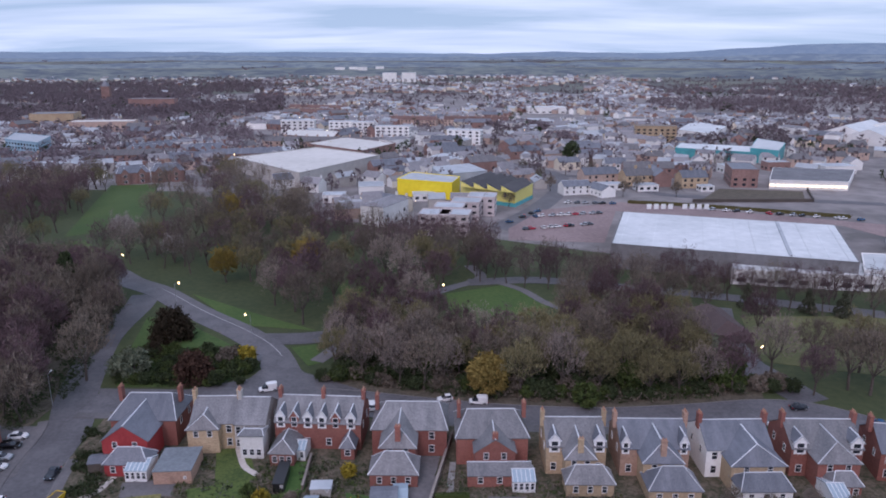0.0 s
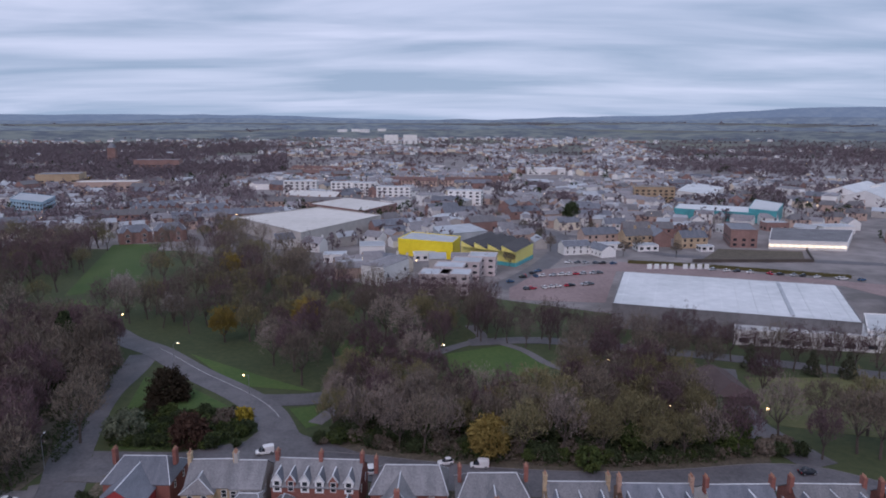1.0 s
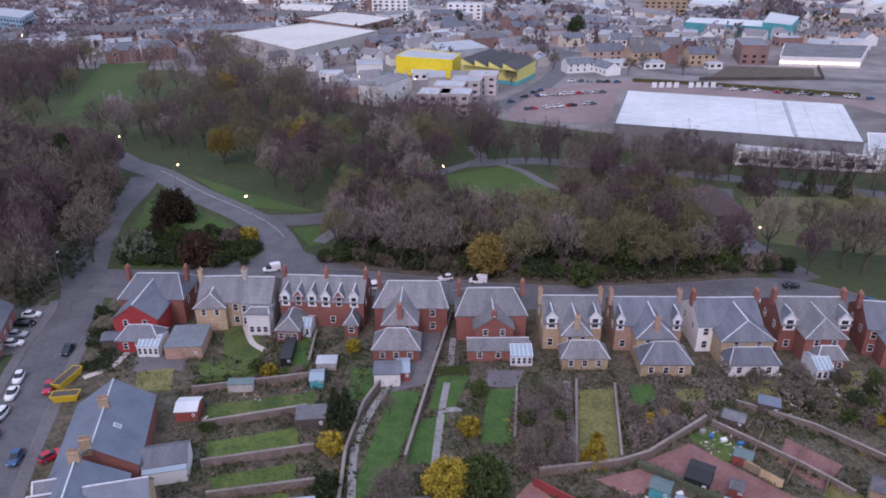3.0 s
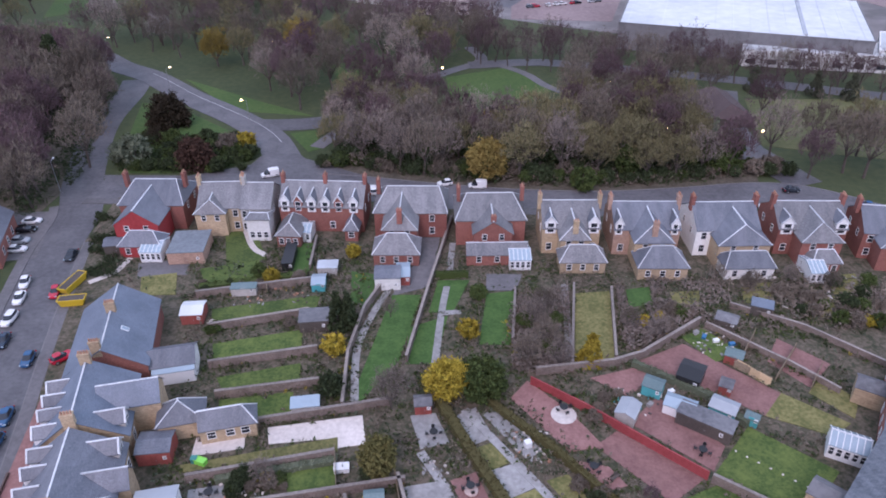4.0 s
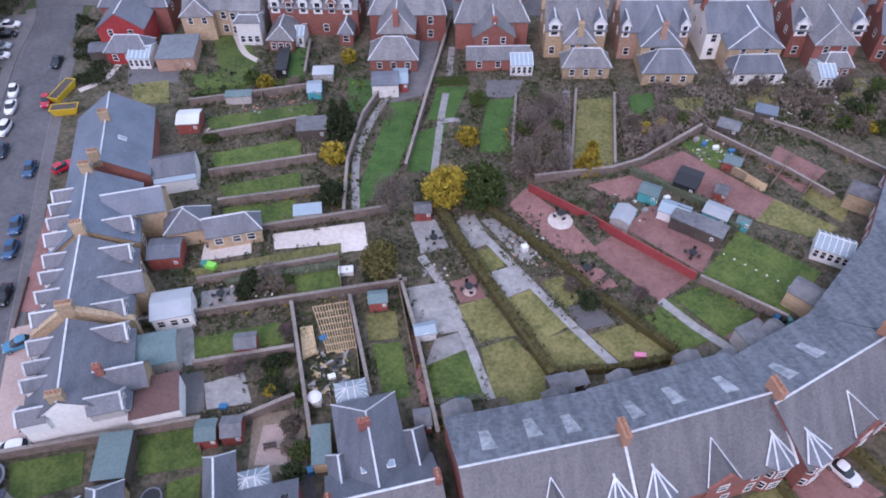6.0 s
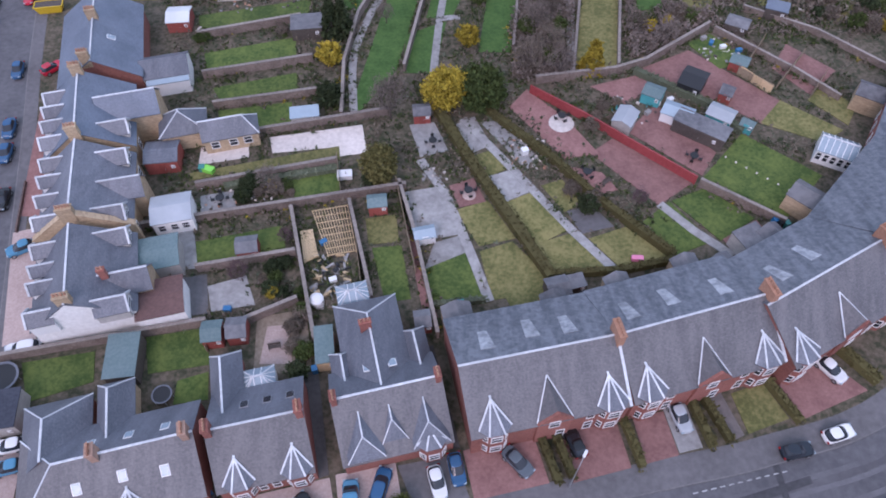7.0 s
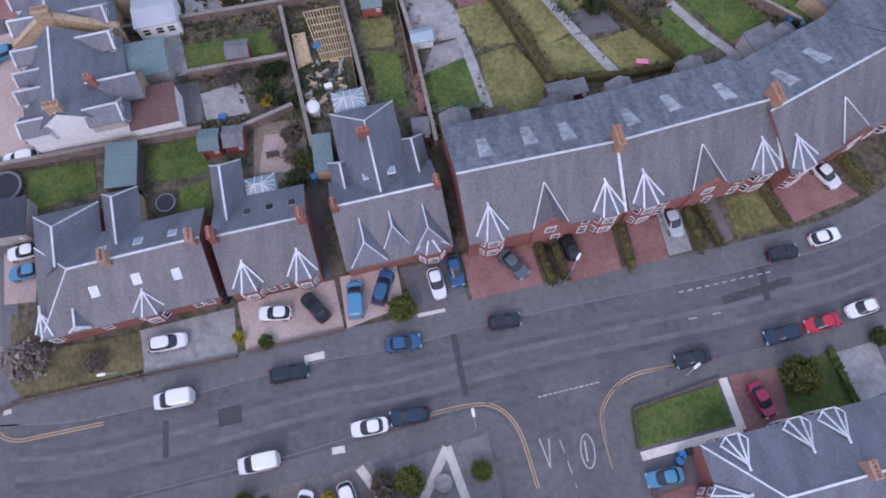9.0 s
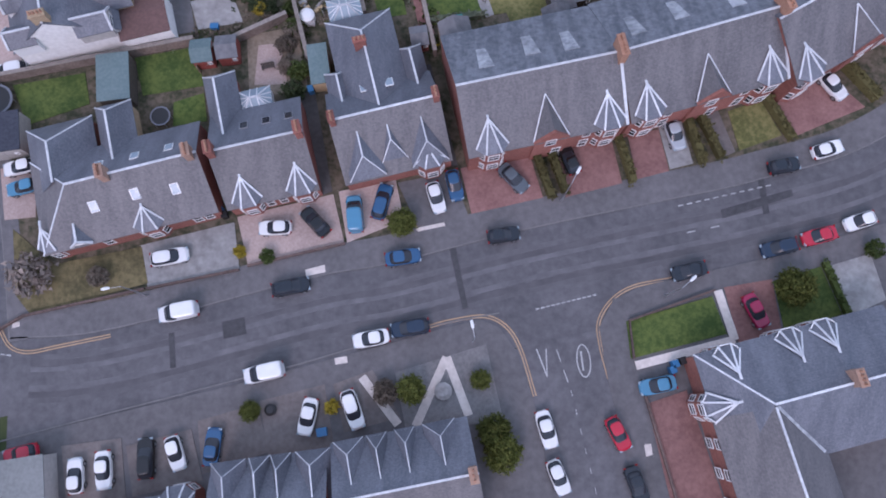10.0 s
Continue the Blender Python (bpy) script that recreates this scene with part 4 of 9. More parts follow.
band("road_south", sk_n, offset(sk_s, -4.0), 0.02, ASPHALT, "worn grey asphalt residential road", "road")
ribbon("pavement_south", offset(sk_n, 1.6), 3.2, 0.12, PAVE, "asphalt pavement with stone kerb", "pavement")
TRACK = surf("worn_asphalt", (0.088, 0.085, 0.092), (0.160, 0.153, 0.162), fine=0.7, coarse=0.3, spread=0.7)
TRACKD = surf("oily_asphalt", (0.074, 0.071, 0.077), (0.136, 0.130, 0.138), fine=0.6, coarse=0.25, spread=0.7)
for d, w, m in ((-2.1, 0.55, TRACK), (-3.4, 0.5, TRACK), (-2.75, 0.6, TRACKD), (-5.3, 0.55, TRACK), (-6.6, 0.5, TRACK), (-6.0, 0.6, TRACKD)):
    ribbon("wheel_track", offset(sk_n, d)[2:80], w, 0.027, m, "long worn wheel track on the road", "road wear")
ribbon("kerb_side", offset(sk_s, -0.05)[:30], 0.15, 0.115, KERB, "stone kerb", "kerb")
ribbon("kerb_south", offset(sk_n, 0.05), 0.15, 0.13, KERB, "pale stone kerb", "kerb")
ribbon("road_sw", [(-46.0, 5.0), (-120.0, -8.0)], 13.0, -0.02, ASPHALT, "asphalt road junction", "road")
slab("road_side", [(5.0, 4.0), (24.0, 8.0), (26.0, -20.0), (30.0, -60.0), (10.0, -60.0), (6.0, -12.0)], 0.05, ASPHALT, "asphalt side street with centre line", "road")
slab("block_southwest", [(-120.0, -60.0), (-120.0, -16.0), (-46.3, -5.2), (-41.2, -3.0), (-21.6, 1.4), (-15.9, 2.8), (-5.5, 5.4), (-0.7, 6.7), (3.6, 7.6), (5.6, 6.7), (7.2, 4.3), (8.9, -0.9), (10.7, -11.6), (13.0, -60.0)], 0.11, PAVE, "asphalt pavement and plots", "ground")
slab("block_southeast", [(16.1, 6.6), (17.8, 9.5), (20.6, 10.8), (24.3, 11.6), (34.0, 13.6), (48.0, 17.4), (80.0, 31.0), (104.0, 54.0), (120.0, 90.0), (160.0, 90.0), (160.0, -60.0), (25.0, -60.0), (18.6, -9.0), (16.7, 1.2)], 0.11, PAVE, "asphalt pavement and plots", "ground")

# ---- houses of the south row ----
def south_house(label, a, b, ze, zr, df, dr, hips=(0, 0), wall=None, roof=None, group="houses on the south road"):
    h, L = house(label, a, b, group=group)
    wing(h, -L / 2 - hips[0], L / 2 + hips[1], -df, dr, ze, zr, "x", hips, wall or REDBRICK, roof or SLATE_OLD, mid=df / (df + dr), roof2=SLATE if not roof else None)
    return h, L


h, L = south_house("slate-roofed semi-detached bungalow of red stone with white bay roofs", (-38.3, 21.2), (-25.3, 24.4), 3.2, 7.0, 5.2, 4.8, (4.8, 0))
wing(h, -L / 2 - 4.8, -L / 2 + 1.8, 1.0, 8.6, 3.0, 6.2, "y", (0, 3.2), REDBRICK, SLATE)
wing(h, -L / 2 + 2.8, -L / 2 + 6.2, 2.1, 9.4, 3.0, 5.2, "y", (0, 1.6), SANDSTONE, SLATE)
bay(h, -L / 2 - 4.2, -4.6, "S", 2.2, 3.4, 4.7, 1.5, REDBRICK, 1)
bay(h, -0.4, -4.8, "S", 3.0, 3.5, 4.8, 1.4, REDBRICK, 1)
dormer(h, -L / 2 - 0.9, "S", 5.3, 2.4, 1.9, 3.1, 3.5, 4.5)
for sx, sv in ((-4.9, 2.4), (-0.5, 2.2), (3.5, 2.6)):
    skylight(h, sx, sv, 7.0, 3.8 / 5.2, -1)
for sx, sv in ((-3.6, 1.8), (0.2, 1.8), (3.8, 1.8)):
    skylight(h, sx, sv, 7.0, 3.8 / 4.8, 1)
chimney(h, -2.6, 0, 6.0, 8.4, 1.3, 0.7, PINKSTONE, 4, "y")
chimney(h, L / 2 - 0.6, 0, 6.0, 8.3, 1.3, 0.7, PINKSTONE, 4, "y")
for sx in (-5.5, -1.5, 0.0, 4.2, 5.4):
    win(h, sx, -5.2, 0.9, "S", 1.0, 1.6)
for sx in (2.0, 4.6):
    win(h, sx, 4.8, 0.9, "N", 1.1, 1.4)

h, L = south_house("slate-roofed bungalow of red stone with two fan-roofed bays", (-24.0, 24.4), (-14.5, 26.5), 3.2, 7.0, 5.0, 5.3)
bay(h, -2.6, -4.6, "S", 3.0, 3.6, 5.2, 1.9, REDBRICK, 1)
bay(h, 3.2, -4.6, "S", 3.0, 3.6, 5.2, 1.9, REDBRICK, 1)
wing(h, -L / 2, -L / 2 + 3.0, 2.1, 10.2, 3.0, 5.4, "y", (0, 1.5), REDBRICK, SLATE)
conservatory(h, -L / 2 + 3.2, -L / 2 + 6.6, 5.0, 8.0, 2.2, 3.5, "x", (1.3, 1.3))
for sx in (-1.2, 1.2, 3.6):
    skylight(h, sx, 2.8, 7.0, 3.8 / 5.3, 1, False)
chimney(h, -L / 2 + 0.3, 0, 5.0, 8.3, 1.3, 0.7, REDBRICK, 4, "y")
chimney(h, L / 2 - 0.3, 0, 5.0, 8.3, 1.3, 0.7, REDBRICK, 4, "y")
for sx in (-0.6, 0.8):
    win(h, sx, -5.0, 0.7, "S", 0.9, 1.9)

h, L = south_house("double-fronted red stone villa with three slate dormers", (-11.7, 27.5), (-0.5, 30.1), 3.2, 7.0, 5.6, 4.5)
for sx, wd, dp in ((-3.3, 3.5, 5.2), (-0.1, 2.6, 4.0), (3.5, 3.5, 5.2)):
    wing(h, sx - wd / 2, sx + wd / 2, -5.7 if wd > 2.6 else -4.6, -1.5, 3.9, 5.95, "y", (1.5, 0), REDBRICK, SLATE, z0=2.5, over=0.2, cap=0.65, names=("dormer", "dormer_roof", "dormer_trim"))
    win(h, sx, -5.7 if wd > 2.6 else -4.6, 2.9, "S", 1.2, 1.0)
bay(h, 3.5, -5.5, "S", 3.0, 4.1, 4.9, 0.9, REDBRICK, 1)
wing(h, -3.8, 3.0, 0.6, 12.6, 3.6, 6.4, "y", (0, 3.2), REDBRICK, SLATE)
wing(h, -5.2, -3.0, 2.7, 7.0, 3.0, 4.6, "y", (0, 1.0), REDBRICK, SLATE)
wing(h, 3.0, 5.4, 2.7, 8.0, 3.0, 4.6, "y", (0, 1.0), REDBRICK, SLATE)
conservatory(h, -3.4, 0.2, 13.0, 16.2, 2.2, 3.4, "x", (1.4, 1.4))
for sx in (-1.5, 1.2):
    skylight(h, sx, 3.4, 7.0, 0.5, 1)
chimney(h, -0.8, 7.8, 5.8, 7.6, 1.3, 0.6, REDBRICK, 3)
chimney(h, -L / 2 + 0.3, 0, 5.0, 8.0, 1.2, 0.6, REDBRICK, 3, "y")
chimney(h, L / 2 - 0.3, 0, 5.0, 8.0, 1.2, 0.6, REDBRICK, 3, "y")


SLATE_REAR = surf("slate_rear", (0.085, 0.096, 0.116), (0.185, 0.20, 0.225), fine=1.6, rough=0.45, bump=0.3, courses=0.13, coarse=0.9, spread=0.36, streak=0.12)


def terrace(label, a, b, ze, zr, df, dr, bays, gablets, chims, wall, rear=(), roof=None):
    """A stretch of two-storey terrace with bays, wall gablets and rear outshots."""
    h, L = house(label, a, b, "terrace", "terrace", "curved terrace")
    wing(h, -L / 2, L / 2, -df, dr, ze, zr, "x", (0, 0), wall, roof or SLATE_OLD, mid=df / (df + dr), roof2=SLATE_REAR)
    for x in bays:
        bay(h, x, -df + 0.5, "S", 3.2, ze + 0.45, ze + 2.0, 2.3, wall, 2)
    for x in gablets:
        wing(h, x - 1.8, x + 1.8, -df - 0.25, -df + 4.2, ze + 0.1, ze + 2.4, "y", (0, 0), wall, roof or SLATE_OLD, z0=0.1, over=0.05, names=("gablet_wall", "gablet_roof", "ridge_cap"), caps=False)
        up = 2.4 * df / (zr - ze)
        bm = bmesh.new()
        for sg in (-1, 1):
            bar(bm, (x, -df + up, ze + 2.62), (x + sg * 1.9, -df - 0.1, ze + 0.32), 0.13, 0.14)
        part("valley_flashing", bm, LEAD, h, "pale lead valley flashing")
        bm = bmesh.new()
        for sg in (-1, 1):
            bar(bm, (x, -df - 0.25, ze + 2.62), (x + sg * 1.85, -df - 0.25, ze + 0.25), 0.3, 0.2)
        part("skew", bm, wall, h)
        win(h, x, -df - 0.27, ze - 1.3, "S", 1.2, 1.5)
        win(h, x + 0.9, -df - 0.27, 0.6, "S", 1.0, 2.0)
    for x in chims:
        chimney(h, x, 0, zr - 1.2, zr + 1.5, 2.2, 0.7, POT, 6, "y")
        bm = bmesh.new()
        bar(bm, (x, 0, zr + 0.2), (x, -df - 0.25, ze + 0.05), 0.3, 0.2)
        part("skew", bm, LEAD, h, "pale party wall coping")
    n = int(L / 2.6)
    for i in range(n):
        x = -L / 2 + (i + 0.5) * L / n
        win(h, x, dr, 0.9, "N", 1.1, 1.5)
        if min([abs(x - q) for q in list(bays) + list(gablets)]) > 1.9:
            win(h, x, -df, 0.6, "S", 1.0, 2.0)
            win(h, x, -df, 3.5, "S", 0.9, 1.5)
    for x, w, d, z in rear:
        wing(h, x - w / 2, x + w / 2, dr - 0.6, dr + d, z, z + 0.9, "y", (0, 0), SANDSTONE, FLATFELT, over=0.1, names=("outshot", "outshot_roof", "ridge_cap"), caps=False)
    return h, L


h, L = terrace("red stone terrace with grey slate roof and white ridge", (1.4, 30.2), (18.1, 33.6), 5.2, 9.0, 6.2, 7.4, (-6.0, 6.6), (0.2,), (8.4,), REDBRICK, ((-6.5, 3.4, 3.2, 2.6), (5.0, 3.0, 2.2, 2.8)))
for x, v in ((-5, 3), (0, 3.5), (4, 3)):
    skylight(h, x, v, 9.0, 0.51, 1, "lead", w=1.4, l=3.1)
h, L = terrace("red stone terrace with grey slate roof and terracotta chimneys", (18.1, 33.6), (35.0, 38.3), 5.2, 9.0, 6.2, 7.6, (-6.7, 6.9), (0.2,), (8.7,), REDBRICK, ((-3.5, 3.0, 2.4, 2.8), (5.5, 3.2, 2.6, 2.8)))
for x, v in ((-6, 3), (-1, 3.5), (5, 3)):
    skylight(h, x, v, 9.0, 0.51, 1, "lead", w=1.4, l=3.1)
h, L = terrace("red stone terrace house at the bend with slate roof", (34.6, 36.9), (50.1, 45.4), 5.2, 9.0, 6.2, 7.6, (-7.0, 7.0), (0.0,), (8.6,), REDBRICK, ((3.5, 3.0, 2.4, 2.8), (-5.0, 3.2, 2.0, 2.8)))
for x, v in ((-4, 3), (1, 3.5)):
    skylight(h, x, v, 9.0, 0.51, 1, "lead", w=1.4, l=3.1)
h, L = terrace("red stone terrace continuing round the bend, slate roof", (50.4, 46.0), (64.0, 60.0), 5.2, 9.0, 6.2, 7.6, (-7.0, 7.0), (0.0,), (8.6,), REDBRICK, ((-4.5, 3.4, 4.0, 3.0),))
h, L = terrace("red stone terrace end, slate roof", (64.0, 60.0), (74.0, 76.0), 5.2, 9.0, 6.2, 7.6, (-7.0, 7.0), (0.0,), (8.6,), REDBRICK, ((2.5, 3.4, 4.0, 3.0),))

gr = empty("conservatory", pose(54.2, 65.2, 0.1, 0, 0, -28), "white-framed conservatory with a blue-grey glass roof", "conservatory")
conservatory(gr, -2.4, 2.4, -1.8, 1.9, 2.3, 3.4, "x", (0, 0))
wall_run([(56.6, 62.0), (60.4, 66.4)], 2.9, 0.5, SANDSTONE, "tall pale stone wall behind the terrace", cope=False)
for k in range(8):
    st = empty("stepping_stone", pose(39.6 + 8.4 * k / 7, 65.6 - 7.0 * k / 7, 0.2, 0, 0, 20 * k), "small pale stone set in a lawn", "stone", "stones across a lawn")
    bm = bmesh.new()
    tube(bm, (0, 0, 0), (0, 0, 0.1), 0.16, 0.12, 7)
    part("stone", bm, PALEPAVE, st)

# ---- houses of the west street ----
def west_house(label, a, b, de, dw, wall, roof, front=(), back=(), gables=(0, 0), ze=4.0, zr=8.0):
    h, L = house(label, a, b, group="houses on the west street")
    wing(h, -L / 2, L / 2, -dw, de, ze, zr, "x", gables, wall, roof, mid=dw / (de + dw))
    for x, w in front:
        dormer(h, x, "S", dw * 0.95, 2.8, w, ze - 0.4, ze + 1.5, ze + 2.5)
        win(h, x, -dw, 0.9, "S", 1.6, 1.7)
    for x, w in back:
        dormer(h, x, "N", de * 0.95, 3.6, w + 0.6, ze - 0.3, ze + 1.3, ze + 2.6, wall=GREYWALL)
        win(h, x, de, 0.9, "N", 1.3, 1.6)
    return h, L


h, L = west_house("blue slate roofed semi-detached house with red brick walls", (-53.3, 94.4), (-49.6, 78.0), 5.6, 6.0, REDBRICK, SLATE_BLUE, (), ())
chimney(h, -L / 2 + 7.0, 0.0, 6.8, 9.4, 1.4, 0.8, SANDSTONE, 4, "y")
chimney(h, L / 2 - 0.4, -0.6, 6.8, 9.4, 1.4, 0.8, SANDSTONE, 4, "y")
wing(h, 3.4, 8.0, 5.4, 12.2, 3.0, 4.4, "y", (0, 0), WHITEWALL, SLATE, caps=False, names=("extension", "extension_roof", "ridge_cap"))
conservatory(h, 6.0, 9.0, 6.0, 12.0, 2.4, 3.0, "y")
skylight(h, 2.0, 2.2, 8.0, 4 / 5.6, 1)
for x in (-6, -2, 3, 6):
    win(h, x, -6.0, 0.9, "S", 1.4, 1.6)

h, L = west_house("slate-roofed sandstone villa with rear wing", (-50.7, 75.9), (-47.9, 64.1), 6.2, 5.4, SANDSTONE, SLATE_BLUE, ((-4.2, 2.2), (-1.4, 1.5), (1.4, 1.5), (4.4, 2.2)), ((3.6, 1.8),))
wing(h, -2.8, 1.6, 2.0, 10.0, 5.2, 7.4, "y", (0, 0), SANDSTONE, SLATE_BLUE)
wing(h, 0.6, 4.6, 9.5, 15.6, 3.2, 5.6, "x", (1.8, 1.8), SANDSTONE, SLATE)
wing(h, 3.2, 6.4, 15.0, 22.5, 3.0, 4.8, "y", (0, 1.6), SANDSTONE, SLATE)
for x in (16.5, 19.0, 21.0):
    win(h, 6.4, x, 1.0, "E", 1.2, 1.3)
chimney(h, -L / 2 + 0.3, 0, 6.8, 9.4, 1.5, 0.8, SANDSTONE, 4, "y")
chimney(h, L / 2, 0, 6.8, 9.3, 1.5, 0.8, SANDSTONE, 4, "y")

h, L = west_house("pair of slate-roofed houses with white-trimmed dormers", (-47.4, 62.9), (-44.9, 50.9), 6.0, 5.2, SANDSTONE, SLATE, ((-5.0, 2.2), (-2.0, 1.5), (1.2, 1.5), (4.6, 2.2)), ((-4.6, 1.9), (4.8, 1.9)))
wing(h, -1.2, 1.8, 1.5, 7.6, 4.6, 6.4, "y", (0, 0), SANDSTONE, SLATE)
wing(h, 1.5, 5.6, 8.0, 13.0, 2.9, 3.4, "y", (0, 0), WHITEWALL, GREYSHEET, caps=False, names=("extension", "extension_roof", "ridge_cap"))
for x in (9.0, 10.6, 12.0):
    win(h, 5.6, x, 1.0, "E", 1.0, 1.2)
chimney(h, L / 2, 0, 6.8, 9.2, 1.8, 0.8, SANDSTONE, 5, "y")
wing(h, L / 2 - 0.3, L / 2 + 0.3, -5.6, 6.6, 4.4, 8.5, "x", (0, 0), SANDSTONE, SANDSTONE, over=0.05, caps=False, mid=0.46, names=("party_wall", "coping", "ridge_cap"))

h, L = west_house("slate-roofed end house with white rendered gable", (-44.3, 49.4), (-41.7, 38.5), 6.2, 5.2, WHITEWALL, SLATE, ((-4.6, 2.2), (-1.6, 1.5), (0.8, 1.5), (4.8, 2.4)), ((-4.6, 1.9), (5.0, 1.9)))
wing(h, -0.2, 3.0, 2.0, 8.2, 4.4, 6.2, "y", (0, 0), SANDSTONE, SLATE)
wing(h, -5.0, -0.6, 6.0, 11.0, 3.0, 3.4, "y", (0, 0), GREYWALL, surf("blue_green_felt", (0.10, 0.16, 0.165), (0.16, 0.22, 0.225), fine=3), caps=False, names=("extension", "extension_roof", "ridge_cap"))
wing(h, 1.6, 6.4, 6.0, 11.4, 3.2, 3.5, "y", (0, 0), WHITEWALL, surf("red_brown_felt", (0.10, 0.055, 0.05), (0.16, 0.09, 0.08)), caps=False, names=("extension", "extension_roof", "ridge_cap"))
chimney(h, L / 2 - 0.5, 0, 6.8, 9.0, 1.6, 0.8, SANDSTONE, 4, "y")
chimney(h, 1.6, 3.6, 6.0, 7.6, 0.8, 0.6, REDBRICK, 2, "y")

# ---- houses of the north crescent, seen from behind ----
SLATE_PALE = surf("pale_lichened_slate", (0.135, 0.135, 0.145), (0.245, 0.238, 0.245), fine=3, rough=0.55, bump=0.4, courses=0.13, coarse=0.5, spread=0.42, streak=0.3)
def north_house(label, a, b, wall, roof, hips=(0, 0), rear=None, low=None, dorm=(), chims=(), gable=None, ze=5.8, zr=9.0, dp=5.0, lowwall=None, glass=None):
    h, L = house(label, a, b, group="houses on the crescent")
    wing(h, -L / 2 - hips[0], L / 2 + hips[1], -dp, dp, ze, zr, "x", hips, wall, roof)
    if rear:
        x, w, d, e, r, hp = rear
        wing(h, x - w / 2, x + w / 2, -dp - d, -0.5, e, r, "y", (hp, 0), gable or wall, roof)
        win(h, x - w * 0.22, -dp - d, 3.6, "S", 1.0, 1.4)
        win(h, x + w * 0.22, -dp - d, 3.6, "S", 1.0, 1.4)
    if low:
        x, w, d, e, r, hp = low
        y0 = -dp - (rear[2] if rear else 0)
        wing(h, x - w / 2, x + w / 2, y0 - d, y0 + 0.6, e, r, "x" if w > d else "y", (hp, hp), lowwall or gable or wall, roof, names=("outshot", "outshot_roof", "ridge_cap"))
        for k in (-0.3, 0.0, 0.3):
            win(h, x + w * k, y0 - d, 0.8, "S", 1.0, 1.4)
    for k, (x, w) in enumerate(dorm):
        dormer(h, x, "S", dp + 0.06, 3.2, w, ze - 1.2, ze + 1.2, ze + 2.5, wall=REDBRICK if len(dorm) > 4 and k % 3 == 1 else WHITE)
    if rear and low and wall is not WHITEWALL and rear[1] < 7.45 and len(dorm) != 2 or rear and low and wall in (SANDSTONE, PINKSTONE):
        chimney(h, rear[0], -dp - rear[2] + 0.6, rear[4] - 2.0, rear[4] + 0.9, 1.0, 0.7, REDBRICK if wall in (REDBRICK, WHITEWALL) else wall, 2)
    for x in chims:
        chimney(h, x, 0, zr - 1.5, zr + 1.5, 1.3, 0.7, wall if wall is not WHITEWALL else REDBRICK, 4, "y")
    for i in range(4):
        x = -L / 2 + (i + 0.5) * L / 4
        if not rear or abs(x - rear[0]) > rear[1] / 2 + 0.6:
            win(h, x, -dp, 0.9, "S", 1.1, 1.6)
            if not dorm:
                win(h, x, -dp, 3.7, "S", 1.1, 1.6)
    for y in (-2.2, 2.2):
        win(h, L / 2 + hips[1], y, 3.6, "E", 1.0, 1.5)
        win(h, -L / 2 - hips[0], y, 3.6, "W", 1.0, 1.5)
    if glass:
        x, w, d = glass
        conservatory(h, x - w / 2, x + w / 2, -dp - d - (rear[2] if rear else 0), -dp - (rear[2] if rear else 0), 2.3, 3.2, "x")
    return h, L


north_house("red brick villa with slate hipped roof and red-painted rear gable", (-63.4, 130.4), (-54.9, 130.3), REDBRICK, SLATE, (2.2, 2.2), (-0.6, 8.6, 7.0, 5.2, 8.2, 0), (1.0, 8.0, 3.8, 2.8, 4.8, 1.8), (), (-6.0, 6.0), REDPAINT, glass=(3.5, 4.0, 5.5))
north_house("sandstone house with grey slate gabled roof", (-49.5, 128.8), (-41.0, 129.1), SANDSTONE, SLATE_PALE, (0, 0), (-1.5, 6.0, 1.5, 5.4, 7.6, 1.5), None, (), (-4.4, 4.4))
north_house("sandstone house with white balcony room", (-40.6, 128.6), (-34.5, 128.5), GREYWALL, SLATE_PALE, (0, 0), None, (1.0, 4.5, 3.0, 5.0, 5.4, 0.5), (), (-2.9,), lowwall=WHITEWALL)
h, L = north_house("long red brick house with row of white dormers", (-32.7, 129.6), (-15.7, 128.6), REDBRICK, SLATE_PALE, (0, 0), None, (-5.5, 4.6, 6.5, 2.9, 4.8, 1.6), ((-7.3, 1.7), (-4.6, 1.7), (-1.9, 1.7), (0.9, 1.7), (3.6, 1.7), (6.6, 1.7)), (-8.4, 0.3, 8.4), glass=(-2.8, 2.5, 4.5))
wing(h, 5.2, 7.8, -8.6, -4.4, 2.9, 4.6, "y", (1.0, 0), REDBRICK, SLATE)
win(h, 6.5, -8.6, 0.9, "S", 1.2, 1.4)
north_house("red brick villa with hipped slate roof and rear wing", (-11.1, 126.7), (-0.7, 126.5), REDBRICK, SLATE_PALE, (2.4, 1.6), (-2.2, 6.6, 5.5, 5.2, 8.2, 2.2), (-2.6, 8.6, 5.0, 2.9, 5.6, 2.5), (), (-7.0,))
north_house("red brick villa with hipped slate roof and glazed rear extension", (4.8, 123.5), (13.9, 123.6), REDBRICK, SLATE_PALE, (2.2, 2.2), (0.2, 7.4, 4.0, 5.0, 7.6, 0), (0.8, 11.5, 3.4, 2.6, 3.9, 0.0), (), (-6.2, 6.4), glass=(5.0, 4.0, 5.2))
north_house("sandstone villa with twin dormers and slate roof", (19.2, 120.4), (30.2, 120.3), SANDSTONE, SLATE_PALE, (0, 0), (0.2, 5.4, 3.4, 5.4, 8.0, 1.2), (1.4, 8.4, 3.6, 2.8, 5.0, 1.8), ((-4.0, 2.0), (4.2, 2.0)), (-5.8, 5.8))
